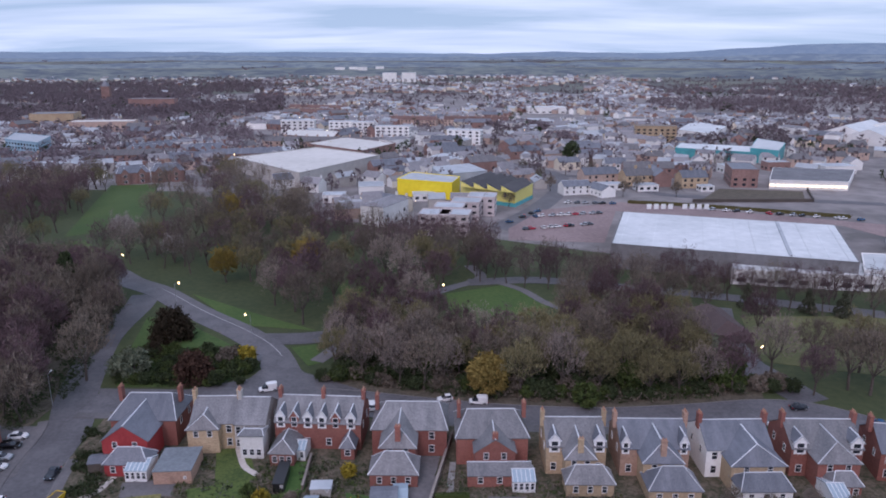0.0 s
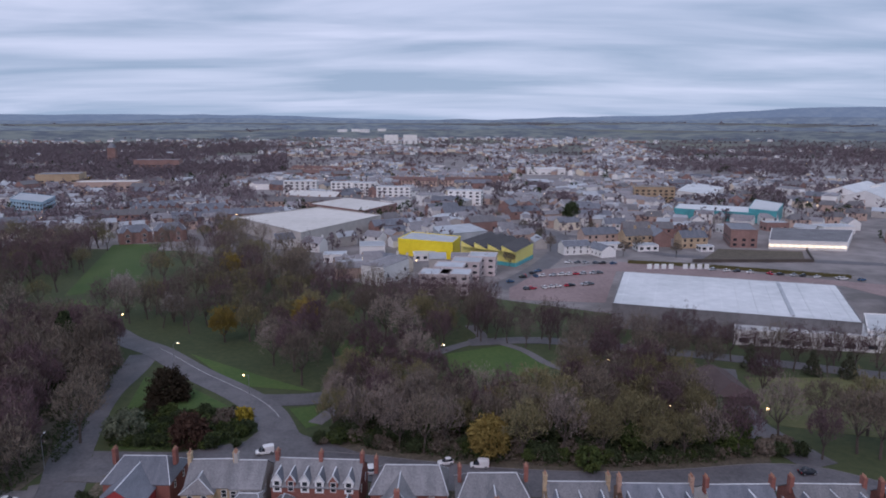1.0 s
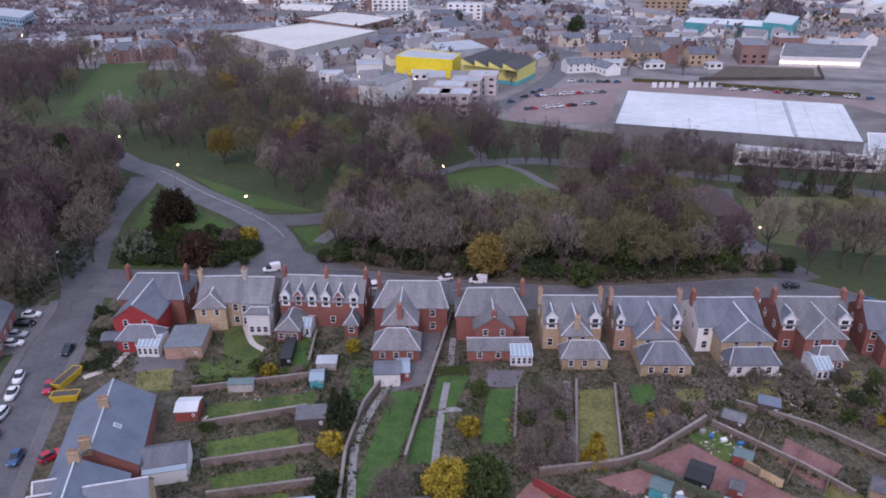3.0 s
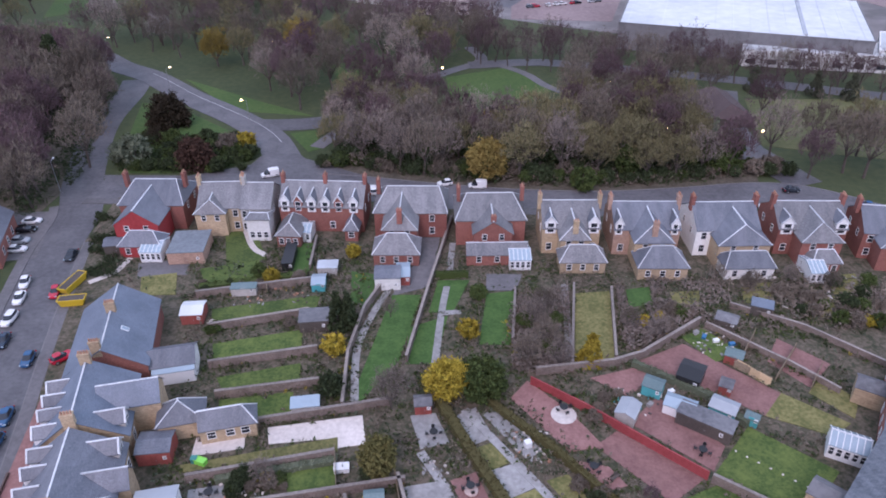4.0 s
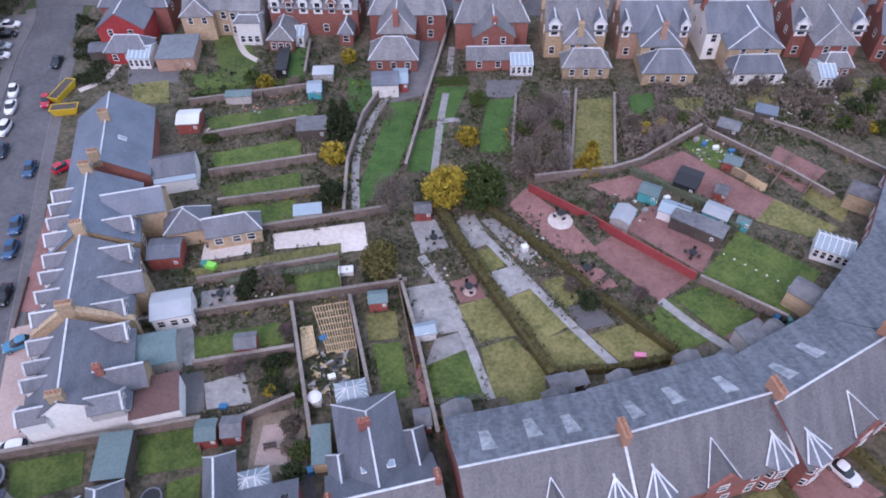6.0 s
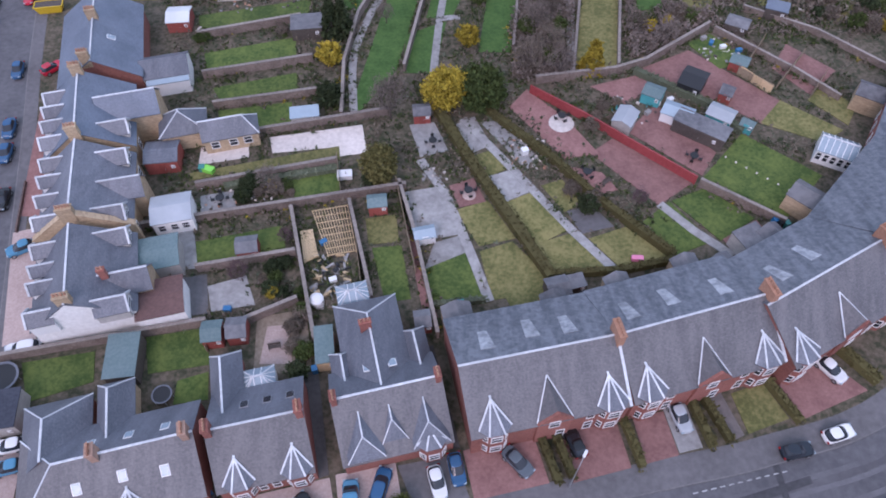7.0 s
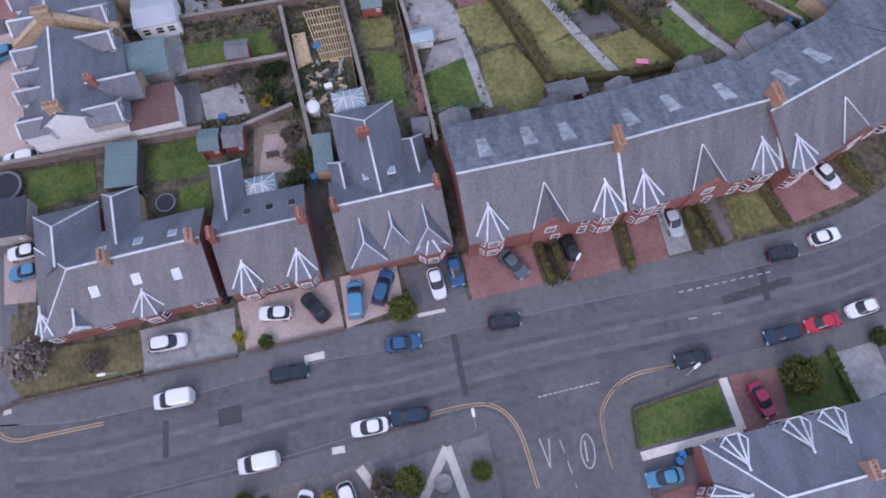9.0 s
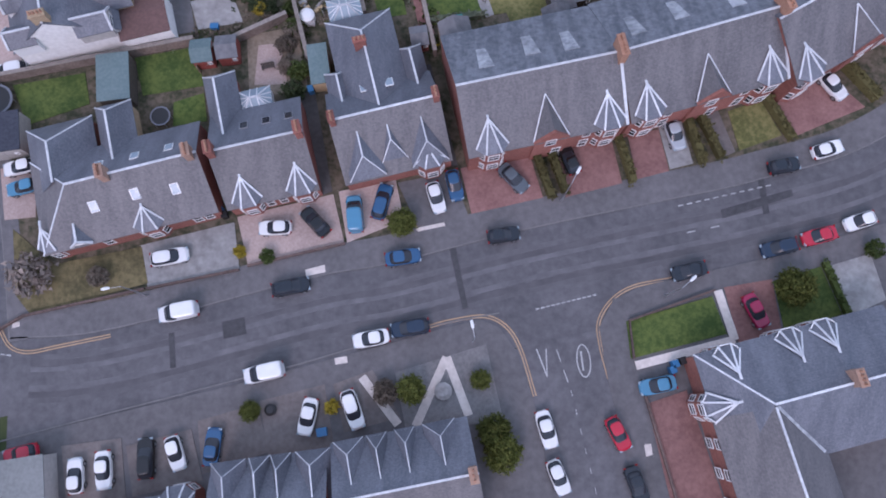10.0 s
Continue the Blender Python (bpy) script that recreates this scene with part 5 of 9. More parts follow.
north_house("sandstone villa with hipped rear wing and slate roof", (32.8, 119.8), (45.3, 119.6), PINKSTONE, SLATE, (0, 0), (0.4, 7.0, 4.0, 5.4, 8.4, 1.5), (1.4, 9.0, 4.6, 3.0, 5.8, 2.6), ((-5.4, 1.4), (5.2, 1.4)), (-6.6, 6.6), SANDSTONE)
north_house("sandstone house with white rendered gable end", (48.2, 119.3), (60.3, 119.5), WHITEWALL, SLATE, (0, 0), (1.6, 9.6, 4.4, 5.2, 8.4, 1.6), (1.6, 9.0, 4.0, 2.8, 4.8, 1.2), (), (-6.0, 6.2), SANDSTONE, lowwall=WHITEWALL)
north_house("red sandstone villa with dormers and slate roof", (64.1, 119.7), (77.1, 119.4), REDBRICK, SLATE_PALE, (0, 0), (0.2, 7.4, 4.0, 5.4, 8.4, 1.8), (0.4, 5.0, 3.0, 2.8, 4.4, 1.0), ((-5.0, 2.2), (5.2, 2.2)), (-6.6, 6.6), glass=(-2.0, 3.0, 6.0))
north_house("red brick house at the crescent's end", (80.3, 118.1), (91.1, 116.3), REDBRICK, SLATE, (0, 0), (0.0, 7.0, 4.0, 5.2, 8.0, 1.4), None, (), (-6.0, 6.0))

# ---- houses south of the road ----
h, L = south_house("slate-roofed bungalow with four dormers", (-10.7, -9.7), (2.6, -7.3), 3.2, 7.0, 4.8, 4.8, (0, 0))
for sx, wd in ((-5.0, 2.6), (-2.2, 1.6), (0.6, 1.6), (4.0, 2.8)):
    wing(h, sx - wd / 2, sx + wd / 2, 0.8, 5.0, 4.0, 6.0, "y", (0, 1.1), REDBRICK, SLATE, z0=2.6, over=0.2, cap=0.5, names=("dormer", "dormer_roof", "dormer_trim"))
    win(h, sx, 5.0, 3.0, "N", 1.0, 0.9)
chimney(h, L / 2 - 0.4, 0, 5.5, 8.2, 1.4, 0.7, PINKSTONE, 3, "y")
h, L = south_house("slate-roofed bungalow with two broad dormers", (-22.6, -11.7), (-11.5, -10.4), 3.2, 7.0, 5.0, 5.0, (0, 0))
for sx, wd in ((-3.9, 3.0), (-0.9, 1.6), (1.2, 1.6), (4.4, 3.0)):
    wing(h, sx - wd / 2, sx + wd / 2, 0.8, 5.2, 4.0, 6.0, "y", (0, 1.1), REDBRICK, SLATE, z0=2.6, over=0.2, cap=0.5, names=("dormer", "dormer_roof", "dormer_trim"))
    win(h, sx, 5.2, 3.0, "N", 1.0, 0.9)
h, L = south_house("slate-roofed bungalow with fan-roofed bay", (-35.1, -15.6), (-24.2, -14.1), 3.2, 7.0, 5.0, 5.0, (0, 0))
bay(h, 3.8, 4.9, "N", 3.2, 3.2, 5.4, 2.0, REDBRICK, 1)
h, L = house("red stone corner terrace with slate roofs and fan-roofed bays", (30.2, -1.3), (44.8, 2.2), "terrace", "terrace")
wing(h, -L / 2 - 4.4, L / 2, -6.0, 5.6, 4.6, 8.0, "x", (4.4, 0), REDBRICK, SLATE, caps=False)
bm = bmesh.new()
bar(bm, (-L / 2, -0.2, 8.15), (L / 2, -0.2, 8.15), 0.22, 0.12)
bar(bm, (-L / 2, -0.2, 8.15), (-L / 2 - 4.7, 5.9, 4.57), 0.16, 0.1)
part("ridge_cap", bm, LEAD, h, "pale lead ridge and hip flashing")
bm = bmesh.new()
bar(bm, (-L / 2 + 0.2, -0.5, 8.05), (-L / 2 + 4.5, -6.0, 4.85), 0.3, 0.08)
part("valley_gutter", bm, LEADSHEET, h, "grey-blue lead valley gutter")
wing(h, -L / 2 - 4.6, -L / 2 + 4.6, -24.0, -0.6, 4.6, 7.94, "y", (0, 0), REDBRICK, SLATE_OLD)
for sx in (-L / 2 - 1.6, -L / 2 + 4.8, -L / 2 + 8.4):
    bay(h, sx, 5.2, "N", 2.6, 4.9, 6.4, 2.0, REDBRICK, 2)
bay(h, -L / 2 - 4.6, 0.6, "W", 2.8, 4.7, 6.4, 2.0, REDBRICK, 2)
for yy in (-3.0, -6.0, -9.0, -12.0, -15.0):
    win(h, -L / 2 - 4.8, yy, 3.0, "W", 1.1, 1.4)
    win(h, -L / 2 - 4.8, yy, 0.7, "W", 1.1, 1.5)
chimney(h, -L / 2 + 8.0, 0.2, 7.0, 9.2, 1.6, 0.7, PINKSTONE, 4, "y")


# ---- lawns, paving and drives ----
patches = 0
PATCHES = []


def patch(pts, mat, label, category, z=0.16, name="lawn"):
    global patches
    patches += 1
    if name == "lawn":
        mx, my = sum(p[0] for p in pts) / len(pts), sum(p[1] for p in pts) / len(pts)
        pts = [(mx + (p[0] - mx) * 1.06, my + (p[1] - my) * 1.06) for p in pts]
    PATCHES.append(ccw([tuple(p) for p in pts]))
    return slab(name, pts, z + 0.006 * (patches % 7), mat, label, category, z0=0.0)


for pts in ([(-39.7, 97.9), (-22.5, 101.7), (-22.3, 97.2), (-38.9, 94.1)], [(-37.2, 88.5), (-23.9, 91.9), (-23.2, 86.5), (-36.1, 84.7)], [(-34.5, 80.6), (-22.8, 83.6), (-22.1, 79.0), (-32.7, 77.5)], [(-32.9, 75.7), (-22.8, 77.3), (-22.1, 73.0), (-31.7, 71.2)],
            [(-20.6, 62.6), (-14.6, 63.5), (-13.9, 59.5), (-19.8, 58.7)], [(-31.8, 52.1), (-21.5, 54.4), (-20.6, 50.8), (-30.8, 48.1)], [(-9.1, 50.7), (-5.5, 51.0), (-4.2, 43.5), (-7.2, 43.1)], [(-2.4, 47.5), (3.4, 50.2), (5.0, 42.8), (-1.6, 42.0)],
            [(-44.2, 123.1), (-38.9, 125.1), (-34.4, 113.9), (-41.2, 112.1)], [(-45.6, 110.3), (-35.5, 113.0), (-34.3, 106.5), (-43.5, 105.8)], [(26.4, 54.5), (30.3, 57.7), (34.2, 51.4), (29.7, 49.5)], [(30.9, 57.9), (35.5, 59.9), (40.7, 55.0), (35.7, 51.7)]):
    patch(pts, GRASS, "short mossy green garden lawn", "lawn")
for pts in ([(-17.0, 109.0), (-12.6, 108.0), (-12.6, 98.6), (-16.2, 99.5)], [(-9.1, 101.0), (-4.1, 101.0), (-7.1, 84.5), (-12.3, 75.5), (-13.0, 78.6)], [(-0.8, 106.0), (4.7, 106.0), (1.6, 96.8), (-2.3, 96.9)], [(7.9, 101.6), (12.9, 102.4), (10.8, 88.4), (6.0, 88.5)],
            [(-5.6, 92.3), (0.6, 95.3), (-1.3, 83.7), (-5.8, 83.8)], [(-30.6, 118.7), (-25.6, 119.1), (-24.7, 110.0), (-29.1, 109.5)], [(33.1, 102.9), (37.3, 103.7), (36.7, 98.7), (32.6, 98.0)]):
    patch(pts, GRASS_B, "bright green garden lawn", "lawn")
for pts in ([(-34.6, 63.8), (-15.3, 68.3), (-15.0, 65.9), (-34.0, 62.7)], [(-10.2, 55.5), (-6.4, 56.1), (-5.9, 51.9), (-9.6, 51.6)], [(1.7, 56.7), (6.0, 58.2), (9.1, 52.3), (4.6, 51.2)], [(4.8, 50.0), (8.8, 51.4), (12.9, 46.3), (9.9, 43.9), (6.0, 43.2)],
            [(7.5, 43.7), (12.6, 46.0), (13.3, 41.9), (8.7, 40.9)], [(4.4, 66.3), (6.9, 67.3), (8.7, 64.0), (6.2, 62.6)], [(8.5, 57.9), (12.0, 59.5), (16.0, 53.5), (12.0, 51.3)], [(11.9, 51.1), (17.3, 52.9), (20.8, 47.5), (13.8, 45.7)], [(13.5, 60.8), (16.3, 61.8), (18.3, 57.8), (16.1, 56.5)]):
    patch(pts, GRASS_Y, "worn yellowish garden lawn", "lawn")
for pts in ([(19.0, 51.9), (23.8, 53.6), (28.8, 48.6), (22.5, 47.3)], [(46.5, 72.1), (50.4, 76.4), (57.4, 70.6), (54.0, 68.4)], [(54.6, 76.6), (57.5, 79.7), (61.0, 75.3), (58.7, 71.7)], [(23.8, 101.4), (29.9, 102.1), (27.3, 84.7), (20.8, 83.4)], [(-55.9, 107.7), (-50.0, 108.9), (-48.2, 102.4), (-54.2, 102.2)],
            [(64.0, 99.5), (69.5, 100.5), (67.5, 95.0), (62.5, 94.5)], [(54.5, 104.5), (60.0, 105.0), (58.0, 99.0), (53.0, 99.0)], [(71.0, 107.0), (76.5, 107.5), (75.0, 102.0), (70.0, 101.5)], [(40.9, 102.0), (46.1, 102.4), (43.9, 96.2), (40.1, 96.3)], [(32.2, 30.5), (35.8, 31.7), (37.6, 27.7), (33.0, 26.1)]):
    patch(pts, GRASS_Y, "worn olive garden lawn", "lawn", z=0.165)
for pts in ([(36.0, 61.8), (43.0, 69.6), (51.6, 62.1), (44.8, 55.0)], [(39.3, 89.5), (43.2, 91.6), (48.0, 85.8), (42.9, 83.8)], [(19.3, 7.1), (28.1, 9.5), (29.2, 5.7), (19.5, 3.4)], [(35.2, 11.1), (40.2, 12.5), (41.7, 7.6), (35.8, 5.9)],
            [(-48.9, 35.2), (-41.2, 36.5), (-40.4, 32.9), (-46.9, 30.6)], [(-35.2, 38.3), (-28.5, 39.5), (-27.5, 34.9), (-34.0, 33.9)], [(-30.5, 32.8), (-27.3, 33.8), (-26.8, 30.6), (-30.4, 30.1)]):
    patch(pts, GRASS, "green garden lawn with darker edges", "lawn", z=0.17)

patch([(-47.0, 18.1), (-42.4, 14.3), (-33.5, 16.0), (-32.6, 12.2), (-44.2, 9.1), (-46.0, 11.2)], surf("brown_winter_grass", (0.085, 0.075, 0.034), (0.19, 0.155, 0.075), spread=0.4, fine=2.0, rough=0.95, bump=0.6, coarse=0.3), "brownish winter grass in a front garden", "lawn")
PAVED = "paving"
patch([(-24.9, 70.3), (-11.7, 72.6), (-10.7, 67.2), (-14.9, 66.5), (-15.3, 68.3), (-24.1, 67.3)], PALEPAVE, "pale stone patio", PAVED, name="patio")
patch([(-34.4, 68.5), (-27.9, 69.6), (-27.3, 66.6), (-34.2, 65.2)], PALEPAVE, "pale stone patio", PAVED, name="patio")
patch([(-22.6, 41.0), (-16.8, 42.0), (-15.4, 34.4), (-22.0, 33.0)], surf("sandy_gravel", (0.19, 0.145, 0.105), (0.33, 0.265, 0.20), fine=2.5), "sandy gravel round a patio", PAVED, name="gravel", z=0.125)
patch([(-33.5, 46.6), (-29.8, 47.2), (-28.6, 41.6), (-32.4, 41.0)], PAVE, "dark slate yard behind a house", PAVED, name="patio", z=0.14)
patch([(-21.2, 39.7), (-18.7, 39.9), (-17.7, 34.8), (-21.5, 34.8)], PINKGRAVEL, "pinkish stone patio with a bench", PAVED, name="patio")
for pts in ([(-32.9, 59.7), (-28.5, 60.6), (-27.5, 56.7), (-32.3, 56.4)], [(-29.4, 45.4), (-24.8, 46.9), (-23.1, 42.7), (-28.3, 41.8)], [(-5.3, 60.0), (0.0, 61.0), (2.7, 53.0), (-3.5, 51.8)], [(6.2, 62.6), (10.3, 64.0), (11.8, 59.8), (8.5, 58.2)], [(-4.8, 72.5), (-1.2, 73.0), (0.8, 67.4), (-3.2, 66.3)],
            [(1.7, 72.4), (4.7, 74.1), (6.9, 68.4), (3.8, 66.8)], [(5.5, 72.9), (8.9, 73.5), (13.5, 65.6), (11.0, 64.6)], [(-35.9, 55.4), (-33.2, 55.8), (-31.1, 48.1), (-33.8, 47.8)], [(-1.2, 51.6), (2.4, 52.8), (3.2, 50.2), (-2.4, 47.6)], [(-33.2, 16.3), (-23.1, 18.7), (-22.3, 13.4), (-32.1, 11.6)], [(24.1, 28.9), (26.7, 29.5), (27.6, 24.5), (25.0, 23.9)]):
    patch(pts, GREYPAVE, "grey concrete slab paving", PAVED, name="patio", z=0.15)
for pts in ([(16.4, 56.5), (19.9, 57.4), (22.3, 53.9), (17.9, 52.8)], [(-5.2, 22.9), (0.9, 24.0), (2.6, 18.8), (-3.0, 17.9)], [(-4.1, 121.4), (-0.5, 121.3), (-2.3, 104.3), (-9.3, 101.5), (-6.5, 107.9)], [(-58.3, 112.4), (-48.7, 114.1), (-47.8, 108.5), (-56.9, 107.8)], [(8.1, 108.2), (14.8, 108.1), (13.1, 102.9), (7.8, 103.0)]):
    patch(pts, PAVE, "dark grey slate chippings", PAVED, name="patio", z=0.14)
for pts in ([(0.8, 61.0), (4.2, 62.3), (5.7, 58.2), (2.2, 57.3)], [(17.4, 64.2), (21.9, 63.1), (23.7, 60.0), (20.7, 59.1)], [(20.8, 66.7), (24.3, 69.4), (34.3, 61.3), (28.8, 57.3)], [(35.8, 52.0), (41.2, 54.7), (42.1, 52.2), (37.1, 49.7)], [(26.5, 70.8), (31.7, 76.1), (38.5, 66.5), (35.6, 62.3)],
            [(30.4, 83.7), (39.0, 88.0), (50.2, 76.6), (46.4, 71.9), (41.2, 76.1)], [(22.5, 80.1), (30.5, 82.6), (32.0, 79.3), (27.1, 76.3)], [(1.8, 24.4), (9.4, 26.5), (10.8, 20.9), (2.9, 19.2)], [(12.6, 26.5), (18.7, 27.7), (19.6, 22.4), (13.3, 20.9)], [(20.6, 28.0), (24.1, 28.6), (24.9, 23.7), (21.2, 22.8)], [(37.2, 32.7), (43.0, 35.7), (47.5, 30.8), (39.5, 27.6)]):
    patch(pts, REDPAVE, "red monoblock paving", PAVED, name="paving", z=0.155)
for pts in ([(29.7, 10.6), (34.9, 11.4), (35.4, 5.0), (30.8, 3.9)], [(20.6, -1.4), (24.8, -0.1), (27.8, -11.8), (22.4, -11.8)], [(12.8, 79.6), (18.1, 73.4), (22.0, 66.6), (17.1, 65.6), (9.9, 75.9)], [(-59.8, 76.2), (-57.9, 76.7), (-52.7, 56.6), (-56.5, 56.6)], [(-5.3, 56.0), (-3.7, 51.6), (-0.8, 40.7), (-2.5, 40.7)], [(51.0, 83.7), (54.7, 89.3), (60.6, 82.9), (55.1, 77.8)]):
    patch(pts, REDPAVE, "dull red paved yard", PAVED, name="paving", z=0.145)
for pts in ([(-22.8, 19.3), (-12.3, 21.7), (-11.0, 16.2), (-21.4, 13.9)], [(-11.7, 22.0), (-5.4, 23.2), (-4.5, 18.6), (-10.7, 16.2)], [(-56.4, 53.9), (-53.7, 54.7), (-48.4, 38.1), (-52.2, 37.4)], [(-49.5, 25.3), (-45.6, 25.9), (-45.0, 19.7), (-48.4, 19.4)]):
    patch(pts, PINKGRAVEL, "pinkish gravel front drive", PAVED, name="drive", z=0.15)
for pts in ([(-39.9, -4.7), (-33.8, -4.0), (-32.7, -10.9), (-38.8, -10.8)], [(-33.2, -4.8), (-26.6, -3.2), (-25.1, -8.3), (-32.2, -9.8)], [(-26.0, -2.4), (-19.9, -0.8), (-18.4, -5.6), (-25.2, -7.7)], [(-19.6, -0.5), (-12.9, 1.1), (-11.8, -5.2), (-18.4, -6.7)], [(-12.0, 1.1), (-7.9, 2.5), (-4.9, -2.4), (-10.8, -3.8)], [(29.1, 31.2), (30.7, 31.5), (32.4, 25.8), (30.8, 25.1)]):
    patch(pts, surf("brown_grey_drive", (0.13, 0.11, 0.105), (0.20, 0.175, 0.165), fine=2.0), "brownish asphalt front drive", PAVED, name="drive", z=0.15)
patch([(41.4, 12.8), (45.8, 14.0), (46.8, 9.0), (42.4, 7.2)], GREYPAVE, "pale concrete front drive", PAVED, name="drive", z=0.15)
# Alley paving coloured dark to imitate the shadow between the houses.
for pts in ([(-14.0, 21.5), (-12.4, 22.0), (-14.6, 34.0), (-16.2, 33.6)], [(0.2, 24.5), (1.5, 24.8), (-1.4, 37.0), (-2.7, 36.7)]):
    patch(pts, surf("damp_alley_paving", (0.055, 0.050, 0.050), (0.10, 0.092, 0.09), fine=2), "paved alley between houses, darkened to stand for shadow", PAVED, name="paving", z=0.14)
patch([(-5.5, 2.2), (4.1, 5.0), (5.6, -2.6), (-4.3, -4.4)], surf("dark_gravel", (0.13, 0.125, 0.125), (0.23, 0.22, 0.218), fine=3), "grey gravel front garden", PAVED, name="drive", z=0.15)
for k, (a, b) in enumerate((((-3.4, -3.3), (-0.1, 3.7)), ((-0.1, 3.7), (2.1, -2.3)), ((-9.0, 1.8), (-5.2, -3.1)), ((29.0, 10.3), (30.3, 5.0)), ((30.3, 5.0), (19.7, 2.5)))):
    ribbon("garden_path", [a, b], 0.9, 0.2 + 0.006 * k, PALEPAVE, "pale paved garden path", "path", z0=0.0)
for pts in ([(3.0, 73.6), (10.5, 62.6), (17.1, 52.8), (21.9, 46.5)], [(28.9, 57.5), (32.5, 53.1), (36.7, 49.1)], [(-3.2, 65.8), (0.3, 59.7), (3.7, 49.0), (5.5, 42.8)]):
    ribbon("garden_path", pts, 1.25, 0.218, GREYPAVE, "long grey concrete garden path", "path", z0=0.0)
for pts in ([(-40.4, 124.1), (-37.5, 117.8), (-34.3, 114.9)], [(0.7, 104.3), (-0.3, 96.1), (-1.3, 83.7)], [(0.2, 96.5), (3.1, 96.8)], [(-60.6, 114.3), (-61.7, 109.6), (-65.2, 106.1)], [(2.0, 119.2), (1.3, 109.6)], [(-13.1, 74.9), (-13.9, 86.6), (-12.4, 95.4), (-9.5, 104.4)], [(22.2, 104.8), (19.9, 83.4)], [(-38.7, 94.0), (-39.8, 94.6)]):
    ribbon("garden_path", smooth(pts, 4), 1.2, 0.18, PALEPAVE if pts[0][0] < -20 else GREYPAVE, "stone garden path", "path", z0=0.0)

# ---- walls, fences and hedges of the gardens ----
for pts in ([(-43.9, 101.2), (-23.7, 105.5)], [(-39.0, 92.0), (-22.9, 96.2)], [(-36.6, 82.8), (-20.1, 86.4)], [(-33.8, 76.2), (-18.3, 79.0)], [(-35.1, 68.9), (-8.0, 74.6)], [(-33.5, 60.9), (-14.7, 65.1)], [(-40.9, 53.9), (-5.0, 60.5)], [(-31.0, 47.6), (-18.8, 49.9)], [(-52.3, 35.5), (-28.3, 40.1)], [(-28.5, 37.8), (-17.8, 43.0)],
            [(-20.1, 56.9), (-15.2, 37.4)], [(-12.5, 57.9), (-8.8, 42.9)], [(-6.0, 61.2), (-3.7, 52.4), (-0.8, 37.9)], [(-5.8, 83.8), (-2.8, 101.8), (1.9, 127.7)], [(14.2, 80.9), (26.5, 82.7), (31.4, 84.6), (43.1, 93.1)], [(34.7, 60.6), (44.3, 53.7)], [(-14.7, 73.8), (-15.1, 85.2), (-13.5, 97.0), (-10.5, 105.3)]):
    wall_run(pts)
for pts in ([(43.9, 92.4), (54.1, 82.3), (58.9, 76.5)], [(49.7, 97.7), (60.1, 91.4), (69.6, 81.5)], [(11.3, 88.4), (13.0, 102.9)], [(20.0, 82.1), (23.7, 103.9)], [(27.2, 84.0), (30.2, 102.6)], [(-25.0, 110.0), (-25.3, 120.7)]):
    wall_run(pts, 1.2, 0.3, label="low weathered stone wall edging a garden")
wall_run([(13.2, 78.9), (20.6, 73.1), (27.7, 66.7), (34.3, 60.9)], 1.7, 0.22, surf("dull_red_paint", (0.24, 0.035, 0.038), (0.34, 0.065, 0.065), fine=2, rough=0.7), "dull red painted garden wall", cope=False)
for pts in ([(-47.7, 7.3), (-45.1, 8.8), (-32.4, 11.5)], [(-32.1, 11.5), (-22.3, 13.4)], [(-21.4, 13.8), (-10.9, 16.1)], [(19.5, 3.2), (19.3, 7.2), (28.6, 10.3)], [(-57.4, 62.4), (-55.9, 53.9)], [(20.4, -0.6), (23.0, -11.8)]):
    wall_run(pts, 0.6, 0.22, DARKBRICK, "low dark brick front wall", cope=False)
for a, b in (((-26.3, 21.0), (-27.5, 26.9)), ((45.2, 82.4), (49.3, 78.5)), ((51.2, 90.0), (46.3, 83.1)), ((56.4, 86.4), (50.3, 79.1)), ((58.3, 81.6), (54.9, 77.2)), ((-19.7, 56.1), (-16.7, 42.3)), ((-11.9, 55.9), (-10.3, 45.5)), ((-6.4, 61.6), (-3.6, 47.0)), ((-28.3, 40.0), (-27.7, 36.4)), ((-14.8, 65.9), (-13.7, 58.9)), ((-32.7, 109.2), (-31.5, 102.2))):
    fence_run(a, b)
fence_run((45.6, 82.4), (49.1, 78.1), 1.7, NEWWOOD, "new pale timber fence")
hs = 0
